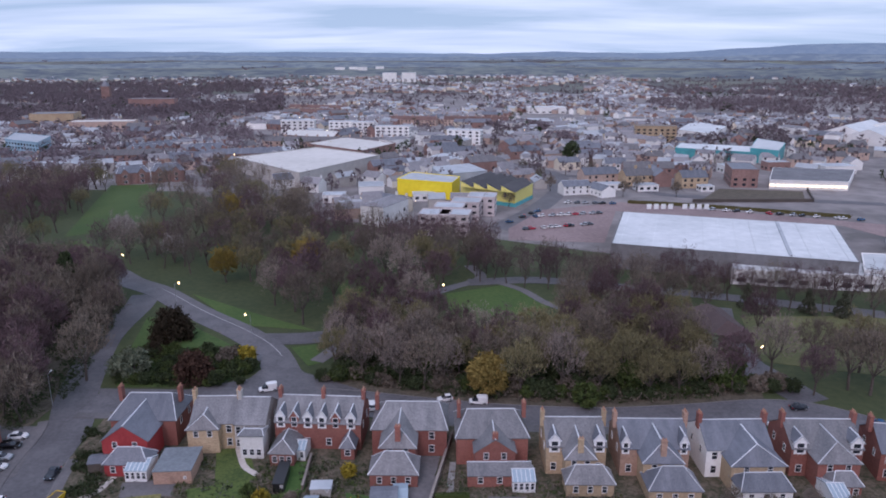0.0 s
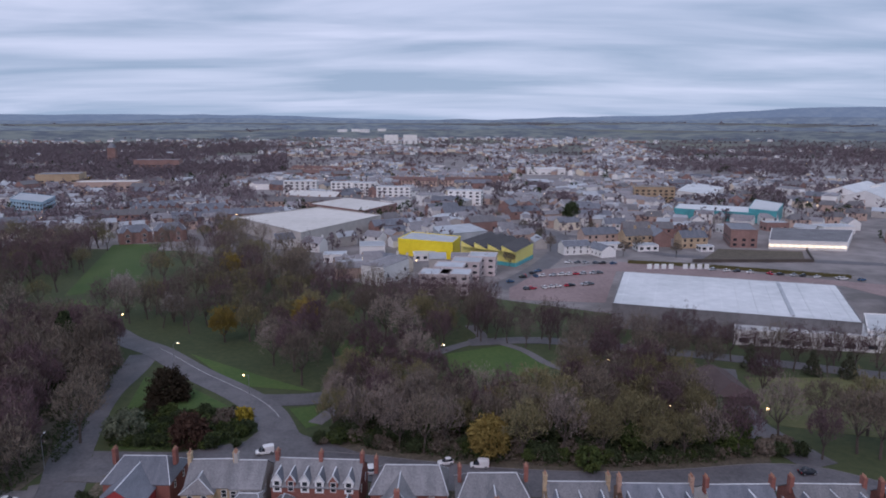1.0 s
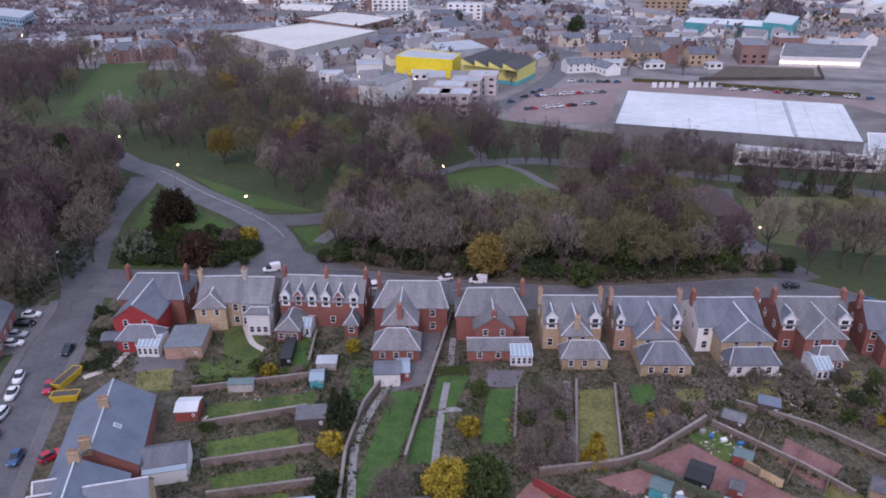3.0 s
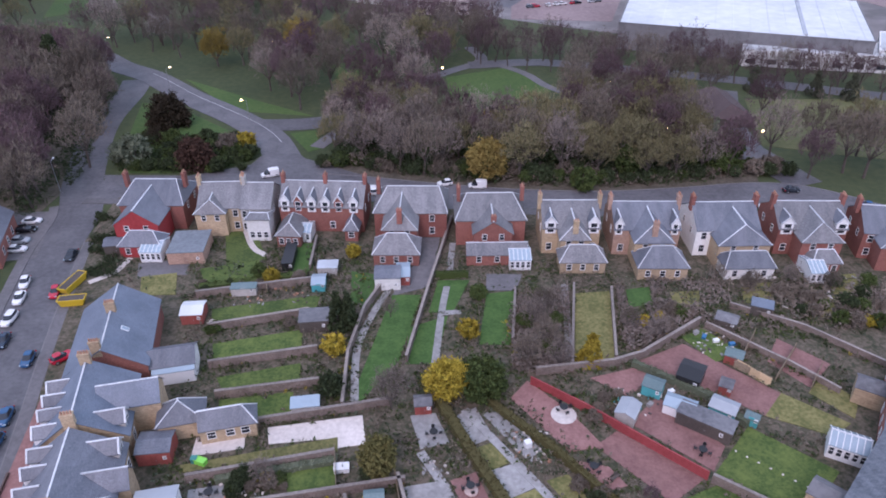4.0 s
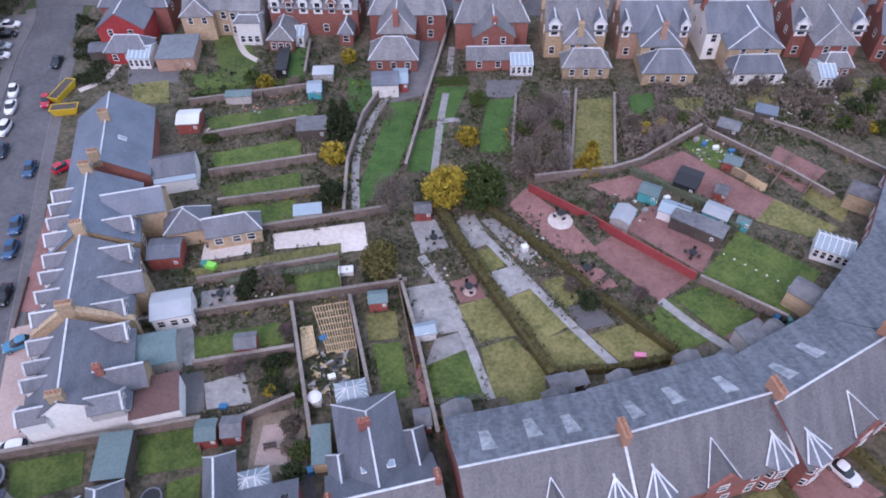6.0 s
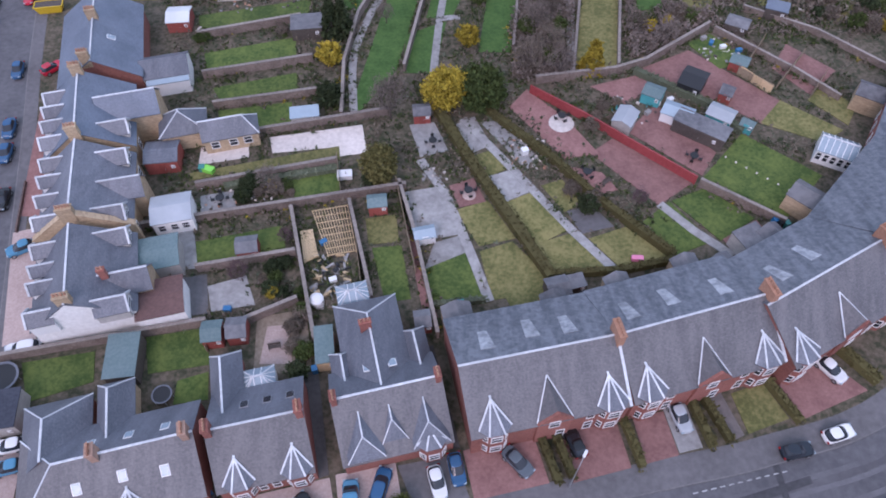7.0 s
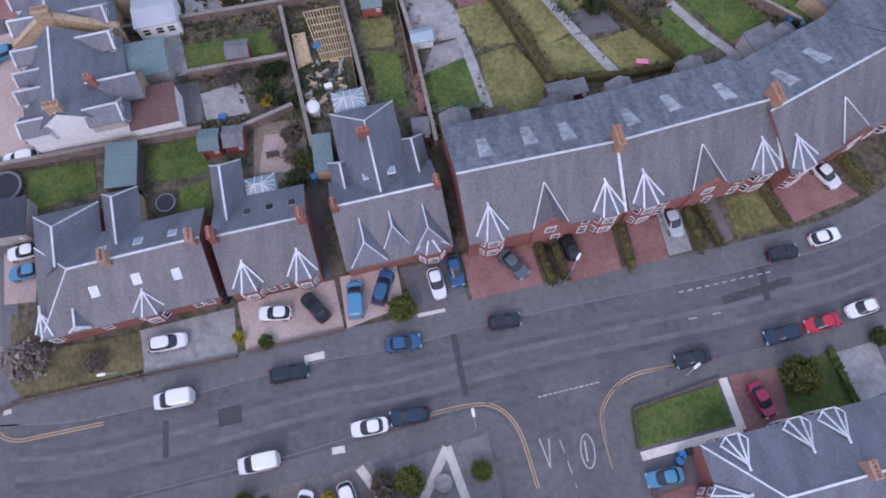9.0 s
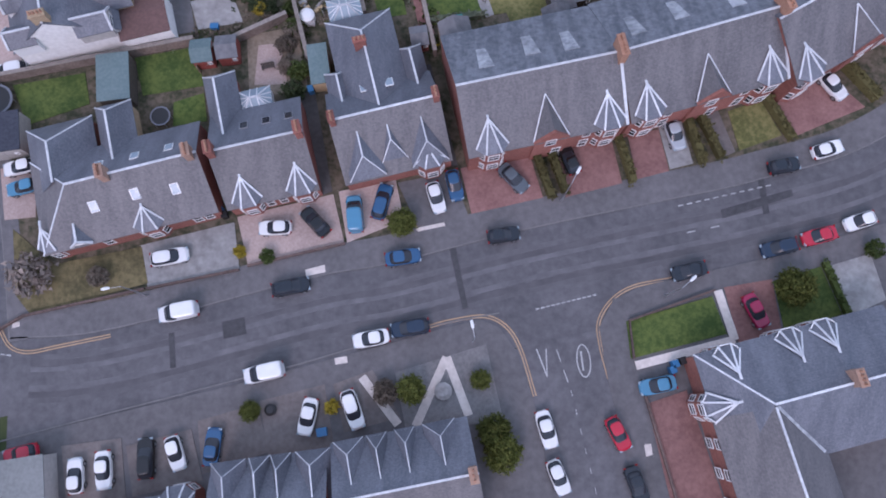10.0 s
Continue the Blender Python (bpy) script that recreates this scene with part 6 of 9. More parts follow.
for pts, w, hh in (([(-0.6, 74.8), (5.0, 62.6), (13.3, 45.9)], 1.7, 1.4), ([(6.7, 74.7), (14.6, 66.1), (20.9, 57.8), (29.1, 48.9)], 1.1, 1.4), ([(29.5, 82.9), (39.2, 75.5), (42.7, 69.9)], 1.0, 1.3), ([(9.9, 26.7), (11.7, 20.8)], 0.9, 1.3), ([(11.5, 27.0), (13.2, 21.4)], 0.9, 1.3), ([(19.4, 27.7), (20.7, 22.4)], 0.9, 1.2), ([(27.0, 30.6), (28.6, 24.4)], 0.9, 1.2), ([(28.4, 30.9), (30.6, 25.0)], 0.9, 1.2),
                   ([(36.1, 32.3), (38.7, 27.1)], 0.9, 1.2), ([(44.3, 37.7), (48.8, 31.6)], 1.3, 1.4), ([(13.6, 46.3), (22.2, 46.8), (29.2, 48.3)], 0.9, 1.3), ([(-1.4, 42.3), (5.0, 42.9)], 0.7, 0.9), ([(-44.0, 103.7), (-25.2, 107.6)], 1.8, 1.2), ([(-38.4, 92.7), (-26.5, 95.6)], 1.0, 1.0), ([(-29.7, 61.0), (-14.6, 64.1)], 1.2, 1.0), ([(40.6, 13.1), (42.5, 7.0)], 0.7, 0.8), ([(-1.3, 106.9), (4.7, 107.2)], 1.0, 1.6)):
    hs += 1
    hedge(pts, w, hh, HEDGE if hs < 3 or 4 <= hs <= 11 else LEAF_G if hs % 3 else LEAF_S, "clipped olive-brown garden hedge" if hs < 3 or 4 <= hs <= 11 else "clipped dark green garden hedge", seed=hs)

# ---- sheds, greenhouses and clutter ----
def ang(a, b):
    return math.degrees(math.atan2(b[1] - a[1], b[0] - a[0]))


def at(p, w, d, h, turn, wall, roof, label, flat=False):
    shed(p[0], p[1], turn, w, d, h, wall, roof, label if len(label.split()) > 4 else label + " in a back garden", flat)


TEALFELT = surf("blue_green_felt", (0.10, 0.16, 0.165), (0.16, 0.22, 0.225), fine=3)
at((-49.2, 116.1), 6.8, 8.0, 2.6, 4, PINKSTONE, surf("blue_grey_felt", (0.13, 0.15, 0.17), (0.21, 0.235, 0.255), fine=1.5), "grey flat-roofed stone garage in a back garden", True)
at((-42.5, 95.6), 3.6, 3.8, 2.4, 4, SHEDRED, WHITESHEET, "white-roofed garden hut")
at((-29.3, 112.9), 1.9, 7.0, 1.8, 2, BLACKPLASTIC, BLACKPLASTIC, "black plastic-covered store", True)
at((-21.6, 93.3), 4.8, 3.6, 2.2, 6, DARKWOOD, FLATFELT, "dark timber summer house with felt roof", True)
at((-20.0, 73.8), 4.0, 2.2, 1.6, 8, GREYWALL, CONSGLASS, "low glass-topped lean-to", True)
at((-38.7, 65.7), 4.4, 3.8, 2.7, 6, SHEDRED, SLATE, "red shed with slate roof")
at((-8.7, 57.1), 2.4, 2.0, 2.3, 6, SHEDRED, TEALFELT, "small red shed with blue-green roof")
at((-24.8, 50.3), 2.6, 2.4, 2.4, 8, SHEDRED, FLATFELT, "small red shed on a lawn")
at((-27.1, 38.2), 2.2, 2.6, 2.3, 6, SHEDRED, TEALFELT, "red shed with blue-green felt roof")
at((-24.3, 38.6), 2.2, 2.6, 2.3, 6, SHEDRED, FLATFELT, "red shed with grey felt roof")
at((-36.6, 35.0), 3.4, 5.4, 2.4, 6, DARKWOOD, TEALFELT, "long shed with blue-grey roof", True)
at((-13.8, 36.2), 2.0, 4.6, 2.2, 8, NEWWOOD, TEALFELT, "long timber shed with ribbed green roof", True)
at((-2.6, 39.6), 1.8, 2.2, 2.1, 8, SHEDRED, FLATFELT, "small dark red shed")
at((-3.0, 73.8), 2.4, 2.2, 2.1, 4, SHEDRED, FLATFELT, "small brown shed under trees")
at((-2.5, 52.2), 2.6, 1.8, 1.9, 12, WHITE, CONSGLASS, "small white-framed greenhouse")
at((-48.9, 28.6), 5.0, 4.4, 2.5, 8, GREYWALL, surf("navy_felt", (0.03, 0.035, 0.05), (0.06, 0.065, 0.085)), "flat navy-roofed garage", True)
at((37.5, 79.5), 3.4, 4.2, 2.4, -32, BLACKPLASTIC, BLACKPLASTIC, "black barrel-roofed garden store")
at((31.2, 77.1), 2.8, 2.6, 2.2, -30, TEAL, TEALFELT, "teal painted garden shed")
at((26.2, 71.9), 3.4, 2.8, 2.3, 60, GREYWALL, GREYSHEET, "grey garden shed beside a red wall")
at((34.0, 73.0), 4.2, 2.8, 2.1, -30, WHITE, CONSGLASS, "white-framed glass greenhouse")
at((40.1, 72.5), 3.6, 2.8, 2.2, -35, TEAL, GREYSHEET, "pale blue-roofed shed")
at((36.7, 69.9), 7.6, 2.8, 2.2, -35, DARKWOOD, FLATFELT, "long dark felt-roofed store", True)
at((43.6, 70.8), 1.8, 1.6, 1.7, -35, TEAL, TEALFELT, "small teal tool store")
at((42.1, 77.2), 1.8, 2.2, 2.0, -30, SHEDRED, FLATFELT, "small red shed on red paving")
at((47.5, 92.8), 3.4, 2.6, 2.0, -30, DARKWOOD, FLATFELT, "low grey-roofed shed")
at((45.6, 83.8), 2.6, 2.2, 2.0, -30, SHEDRED, TEALFELT, "red and teal playhouse")
at((13.7, 43.8), 2.6, 2.6, 2.2, 14, DARKWOOD, FLATFELT, "dark garden shed beside a hedge")
at((15.9, 44.5), 2.2, 1.8, 1.8, 14, DARKWOOD, FLATFELT, "low dark garden store", True)
at((38.5, 50.3), 3.6, 3.0, 2.6, 25, GREYWALL, FLATFELT, "grey flat-roofed outhouse", True)
at((-10.0, 105.3), 4.6, 4.2, 3.0, 2, WHITEWALL, SLATE, "white summer house with slate gable roof")
at((-7.3, 107.0), 2.4, 4.6, 2.3, 2, SHEDRED, CONSGLASS, "glass-roofed brick lean-to")
at((54.6, 96.1), 3.4, 2.6, 2.0, -24, DARKWOOD, SLATE_BLUE, "low weathered shed among shrubs", True)
at((-22.5, 104.6), 2.4, 3.4, 1.9, 4, TEAL, CONSGLASS, "small green-framed greenhouse")
at((-35.6, 102.6), 4.4, 1.8, 1.6, 4, GREYWALL, TEALFELT, "low pale green-roofed store", True)
at((-21.5, 109.4), 3.6, 2.6, 1.6, 2, GREYWALL, GREYSHEET, "low grey store against a wall", True)
at((-64.2, 117.3), 3.8, 3.4, 2.4, 10, DARKWOOD, SLATE, "small slate-roofed outhouse")


def bench(p, turn, label="dark slatted garden bench"):
    th = empty("garden_bench", pose(p[0], p[1], 0.16, 0, 0, turn), label, "bench")
    for i in range(4):
        bm = bmesh.new()
        box(bm, -0.75, -0.2 + i * 0.12, 0.42, 0.75, -0.1 + i * 0.12, 0.46)
        part("slat", bm, DARKWOOD, th)
    bm = bmesh.new()
    box(bm, -0.75, 0.26, 0.5, 0.75, 0.31, 0.9)
    part("backrest", bm, DARKWOOD, th)
    for sx in (-0.68, 0.62):
        bm = bmesh.new()
        box(bm, sx, -0.2, 0, sx + 0.06, 0.3, 0.42)
        part("leg", bm, DARKWOOD, th)


def table_set(p, turn, label="dark garden table with chairs on paving"):
    th = empty("garden_table", pose(p[0], p[1], 0.16, 0, 0, turn), label, "table")
    bm = bmesh.new()
    tube(bm, (0, 0, 0.7), (0, 0, 0.75), 0.6, 0.6, 16)
    part("tabletop", bm, BLACKPLASTIC, th)
    bm = bmesh.new()
    tube(bm, (0, 0, 0), (0, 0, 0.7), 0.2, 0.05, 8)
    part("pedestal", bm, BLACKPLASTIC, th)
    for k in range(4):
        c = empty("garden_chair", pose(p[0], p[1], 0.16, 0, 0, turn + 90 * k) @ pose(0.95, 0, 0, 0, 0, 0), "dark garden chair beside a round table", "chair", "garden chairs")
        bm = bmesh.new()
        box(bm, -0.22, -0.22, 0.4, 0.22, 0.22, 0.45)
        part("seat", bm, BLACKPLASTIC, c)
        bm = bmesh.new()
        box(bm, 0.18, -0.22, 0.46, 0.23, 0.22, 0.9)
        part("backrest", bm, BLACKPLASTIC, c)
        for lx in (-0.2, 0.17):
            for ly in (-0.2, 0.17):
                bm = bmesh.new()
                box(bm, lx, ly, 0, lx + 0.03, ly + 0.03, 0.4)
                part("leg", bm, BLACKPLASTIC, c)


for p, tn in (((-30.0, 58.9), 10), ((19.8, 62.7), 30), ((17.4, 73.4), 20), ((-1.4, 68.8), 5), ((35.0, 65.4), -30), ((3.4, 59.7), 15)):
    table_set(p, tn)
bench((-19.9, 36.8), 10)
bench((22.3, 61.1), 40)


def trampoline(p, r=1.8, legs=6):
    th = empty("trampoline", pose(p[0], p[1], 0.16), "round black garden trampoline on a lawn", "trampoline")
    bm = bmesh.new()
    tube(bm, (0, 0, 0.72), (0, 0, 0.76), r * 0.86, r * 0.86, 28)
    part("mat", bm, BLACKPLASTIC, th)
    bm = bmesh.new()
    n = 28
    ring = []
    for i in range(n):
        a = 2 * math.pi * i / n
        ring.append([bm.verts.new((math.cos(a) * q, math.sin(a) * q, z)) for q, z in ((r * 0.86, 0.77), (r, 0.77), (r, 0.83), (r * 0.86, 0.83))])
    for i in range(n):
        for k in range(4):
            bm.faces.new((ring[i][k], ring[i][(k + 1) % 4], ring[(i + 1) % n][(k + 1) % 4], ring[(i + 1) % n][k]))
    part("padding", bm, paint("pad_grey", (0.16, 0.17, 0.2), 0.6), th)
    for i in range(legs):
        a = 2 * math.pi * i / legs
        bm = bmesh.new()
        tube(bm, (math.cos(a) * r, math.sin(a) * r, 0), (math.cos(a) * r, math.sin(a) * r, 0.78), 0.03, 0.03, 6)
        part("leg", bm, METAL, th)


trampoline((-31.7, 30.9), 1.15)
trampoline((-50.4, 33.2), 1.9)


# timber frame being built
def joists(name, c, label):
    (x0, y0), (x1, y1), (x2, y2), (x3, y3) = c
    th = empty(name, pose(x0, y0, 0.1), label, "timber frame")
    n = 13
    for i in range(n):
        t = i / (n - 1)
        bm = bmesh.new()
        bar(bm, ((x1 - x0) * t, (y1 - y0) * t, 0.5), ((x3 - x0) + (x2 - x3) * t, (y3 - y0) + (y2 - y3) * t, 0.5), 0.1, 0.16)
        part("joist", bm, NEWWOOD, th)
    for i in range(8):
        t = i / 7
        bm = bmesh.new()
        bar(bm, ((x3 - x0) * t, (y3 - y0) * t, 0.36), ((x1 - x0) + (x2 - x1) * t, (y1 - y0) + (y2 - y1) * t, 0.36), 0.1, 0.12)
        part("bearer", bm, NEWWOOD, th)
    for t, u in ((0, 0), (1, 0), (0, 1), (1, 1)):
        px = (x1 - x0) * t * (1 - u) + ((x3 - x0) + (x2 - x3) * t) * u
        py = (y1 - y0) * t * (1 - u) + ((y3 - y0) + (y2 - y3) * t) * u
        bm = bmesh.new()
        box(bm, px - 0.06, py - 0.06, 0, px + 0.06, py + 0.06, 0.5)
        part("post", bm, NEWWOOD, th)


joists("deck_frame", ((-17.4, 56.7), (-12.8, 57.6), (-11.2, 50.3), (-14.7, 49.6)), "unfinished new timber deck frame of joists")
joists("deck_frame", ((-18.6, 53.3), (-17.1, 53.6), (-16.0, 49.5), (-17.6, 48.6)), "smaller unfinished new timber deck frame")


def offcuts(name, x0, y0, x1, y1, n, mats, label, seed, length=1.6):
    """Loose planks, sheets and oddments lying about a yard."""
    g = random.Random(seed)
    for k, mat in enumerate(mats):
        bm = bmesh.new()
        for _ in range(n):
            x, y, a = g.uniform(x0, x1), g.uniform(y0, y1), g.uniform(0, 180)
            w, l, t = g.uniform(0.08, 0.35), g.uniform(0.2, length * 0.75), g.uniform(0.04, 0.3)
            box(bm, -l / 2, -w / 2, 0.1, l / 2, w / 2, 0.13 + t, pose(x, y, 0, 0, 0, a))
        me = mesh_of(name, bm, mat)
        tagged(link(name, me, None), label, "clutter", "", "stuff")


offcuts("scattered_planks", -16.6, 43.5, -12.0, 50.0, 26, (NEWWOOD, BLACKPLASTIC, GREYPAVE), "scattered planks and building rubble in a yard", 4)
offcuts("garden_clutter", 25.0, 71.5, 31.5, 78.0, 16, (PALEPAVE, DARKWOOD, TEAL), "pots and oddments in a crowded garden", 5, 0.8)
offcuts("garden_clutter", 9.5, 63.8, 14.5, 69.5, 14, (PALEPAVE, GREYPAVE, POT), "pots and ornaments beside a garden path", 6, 0.7)
offcuts("garden_clutter", 40.5, 85.0, 47.5, 91.5, 14, (PALEPAVE, GREYPAVE, DARKWOOD), "pale toys and boxes on a rough lawn", 7, 0.9)
offcuts("garden_clutter", -38.0, 98.5, -24.0, 104.0, 12, (DARKWOOD, GREYPAVE, POT), "pots and timber along a garden wall", 8, 0.9)
offcuts("garden_clutter", -33.0, 57.0, -22.0, 61.0, 12, (POT, GREYPAVE, PALEPAVE), "garden pots and ornaments in borders", 9, 0.6)
offcuts("garden_clutter", -5.0, 62.0, 0.5, 66.5, 6, (PALEPAVE, GREYPAVE, DARKWOOD), "stone slabs and pots at a garden end", 10, 0.8)
offcuts("garden_clutter", 56.0, 95.0, 76.0, 108.0, 30, (DARKWOOD, GREYPAVE, PALEPAVE), "old timber and boards in overgrown gardens", 11, 1.6)


def tank(p, r, h, mat, label, name="water_tank"):
    th = empty(name, pose(p[0], p[1], 0.1), label, "tank")
    bm = bmesh.new()
    tube(bm, (0, 0, 0), (0, 0, h), r, r, 20)
    part("body", bm, mat, th)
    bm = bmesh.new()
    tube(bm, (0, 0, h), (0, 0, h + 0.2), r * 1.03, r * 0.6, 20)
    part("lid", bm, mat, th)


tank((-15.5, 42.9), 0.85, 1.0, WHITE, "round white garden tank or hot tub")
tank((-18.4, -1.4), 0.6, 0.5, BLACKPLASTIC, "round dark planter on a front drive", "planter")
tank((-0.5, 0.2), 0.9, 0.4, GREYPAVE, "round stone planter in gravel", "planter")
tank((3.5, 59.3), 0.9, 0.25, PINKGRAVEL, "round stone garden ornament", "planter")
tank((-1.2, 69.3), 1.3, 0.12, GREYPAVE, "round paved circle feature in slabs", "planter")
tank((17.3, 72.5), 1.8, 0.08, PALEPAVE, "round pale paved circle in a garden", "planter")


def crate(p, turn, w, d, h, mat, label, name="storage_box", category="box"):
    th = empty(name, pose(p[0], p[1], 0.16, 0, 0, turn), label, category)
    bm = bmesh.new()
    box(bm, -w / 2, -d / 2, 0, w / 2, d / 2, h)
    bmesh.ops.bevel(bm, geom=bm.edges[:], offset=min(w, d, h) * 0.08, segments=2)
    part("body", bm, mat, th)
    bm = bmesh.new()
    box(bm, -w / 2 - 0.03, -d / 2 - 0.03, h + 0.002, w / 2 + 0.03, d / 2 + 0.03, h + 0.06)
    part("lid", bm, mat, th)


SKIP = paint("skip_yellow", (0.62, 0.42, 0.02), 0.5)
LIME = paint("lime_plastic", (0.25, 0.75, 0.10), 0.4)
PINK = paint("pink_plastic", (0.8, 0.25, 0.4), 0.4)
BLUEP = paint("blue_plastic", (0.03, 0.16, 0.34), 0.4)
GREENP = paint("green_plastic", (0.05, 0.25, 0.22), 0.4)


def skip_container(p, turn, L=4.2):
    """An open-topped skip with sloping ends."""
    th = empty("skip", pose(p[0], p[1], 0.13, 0, 0, turn), "yellow open steel waste skip beside the street", "skip", "skips")
    bm = bmesh.new()
    a = [(-L / 2 + 0.5, -0.75, 0), (L / 2 - 0.5, -0.75, 0), (L / 2 - 0.5, 0.75, 0), (-L / 2 + 0.5, 0.75, 0)]
    b = [(-L / 2, -0.9, 1.3), (L / 2, -0.9, 1.3), (L / 2, 0.9, 1.3), (-L / 2, 0.9, 1.3)]
    solid(bm, a, b)
    part("body", bm, SKIP, th)
    bm = bmesh.new()
    for p0, p1 in zip(b, b[1:] + b[:1]):
        bar(bm, p0, p1, 0.12, 0.14)
    part("rim", bm, SKIP, th)
    bm = bmesh.new()
    box(bm, -L / 2 + 0.15, -0.8, 1.0, L / 2 - 0.15, 0.8, 1.315)
    part("load", bm, DARKWOOD, th)


skip_container((-67.5, 105.1), 78, 6.0)
skip_container((-65.2, 99.7), 8, 4.6)
crate((-32.6, 64.1), -20, 1.8, 0.9, 0.7, LIME, "lime green plastic play equipment", "toy", "toy")
crate((-33.4, 64.3), 0, 0.8, 0.8, 0.8, GREENP, "green plastic toy box", "toy", "toy")
crate((24.4, 48.6), -5, 1.4, 0.6, 0.6, PINK, "pink plastic toy on the lawn", "toy", "toy")
crate((11.5, 66.7), 20, 0.9, 0.8, 0.9, WHITE, "small white play house on paving", "toy", "toy")
crate((-13.5, 62.8), 5, 2.0, 1.2, 0.75, WHITE, "white garden table beside a patio", "garden_table", "table")
crate((-13.0, -3.7), 10, 1.0, 0.8, 0.6, BLUEP, "blue plastic storage box on paving", "storage_box")
for p, m in (((1.5, 42.1), BLUEP), ((2.1, 42.2), GREENP), ((30.4, 47.9), BLACKPLASTIC), ((31.0, 47.4), BLUEP), ((31.6, 47.0), BLACKPLASTIC), ((43.2, 54.1), BLUEP), ((43.8, 53.7), BLACKPLASTIC), ((44.5, 53.5), GREENP), ((-24.4, 19.8), BLUEP), ((-24.0, 19.4), BLACKPLASTIC), ((-14.9, 33.8), BLUEP), ((23.6, 2.6), BLUEP), ((24.4, 2.9), BLACKPLASTIC), ((23.3, 2.0), BLUEP)):
    crate(p, 15, 0.6, 0.7, 1.0, m, "plastic wheelie bin beside a wall", "wheelie_bin", "bin")
for p, tn in (((31.8, 76.1), 0), ((33.9, 76.8), 20), ((25.9, 76.9), 10), ((30.1, 74.2), 40), ((-12.2, 43.7), 5), ((-13.8, 46.0), 20), ((-15.5, 51.7), 30), ((-15.1, 42.2), 0), ((-26.3, 42.0), 0), ((41.8, 90.5), 30), ((42.8, 89.4), 60), ((44.4, 88.4), 10), ((46.7, 87.5), 15)):
    crate(p, tn, 0.9, 0.6, 0.5, (WHITE, GREYPAVE, BLUEP)[int(abs(p[0] * 10)) % 3], "small pale garden box among clutter", "storage_box")


# ---- vehicles ----
D = "parked by the kerb"
R = "parked on a front drive"
for a, b, c, k, w in (((-31.7, 14.5), (-27.7, 15.2), "white", "estate", R), ((-26.2, 9.3), (-30.7, 8.5), "white", "van", D), ((-18.7, 11.0), (-14.5, 11.8), "dark", "estate", D), ((-6.7, 14.1), (-2.5, 14.7), "blue", "car", D), ((4.5, 16.4), (8.1, 16.9), "dark", "hatch", D), ((-6.0, 6.1), (-10.0, 5.4), "white", "car", D),
                      ((-1.8, 7.1), (-6.0, 6.5), "navy", "estate", D), ((-17.2, 2.8), (-21.1, 2.0), "white", "van", D), ((-16.6, 17.9), (-20.3, 17.8), "white", "hatch", R), ((-12.5, 16.7), (-15.7, 20.2), "black", "car", R), ((-9.6, 17.1), (-10.0, 21.4), "sky", "van", R), ((-7.4, 18.6), (-6.3, 22.6), "blue", "estate", R),
                      ((-1.4, 22.6), (-0.5, 19.3), "white", "hatch", R), ((0.8, 23.8), (1.4, 20.8), "blue", "hatch", R), ((6.1, 24.6), (9.0, 21.4), "grey", "car", R), ((14.4, 23.4), (13.2, 26.7), "black", "hatch", R), ((25.1, 29.6), (26.1, 26.0), "silver", "car", R), ((42.6, 34.9), (45.0, 31.5), "white", "car", R)):
    car(a, b, c, k, 0.16 if w == R else 0.02, w)
for a, b, c, k, w in (((35.7, 23.6), (39.0, 24.2), "dark", "hatch", D), ((40.6, 25.2), (44.1, 26.2), "white", "hatch", D), ((46.5, 18.0), (43.2, 17.0), "white", "hatch", D), ((42.1, 16.4), (38.4, 15.5), "red", "car", D), ((37.9, 15.2), (33.8, 14.3), "navy", "estate", D), ((27.9, 12.8), (24.0, 11.9), "dark", "car", D),
                      ((31.7, 9.9), (33.4, 6.0), "crimson", "car", R), ((23.6, 0.8), (19.7, 0.1), "sky", "car", R), ((9.5, -1.9), (10.5, -5.7), "white", "car", D), ((10.4, -6.9), (11.6, -10.1), "white", "hatch", D), ((16.5, -2.6), (18.1, -6.1), "red", "hatch", D), ((18.3, -7.7), (19.4, -11.1), "dark", "car", D),
                      ((-14.0, -0.0), (-14.9, -4.3), "white", "car", R), ((-10.6, 0.6), (-9.1, -3.6), "white", "estate", R), ((-24.3, -6.9), (-23.9, -3.1), "blue", "car", R), ((-28.5, -3.7), (-27.2, -7.4), "white", "hatch", R), ((-30.7, -8.0), (-31.0, -4.0), "black", "estate", R), ((-35.3, -5.0), (-34.8, -9.2), "white", "car", R)):
    car(a, b, c, k, 0.16 if w == R else 0.02, w)
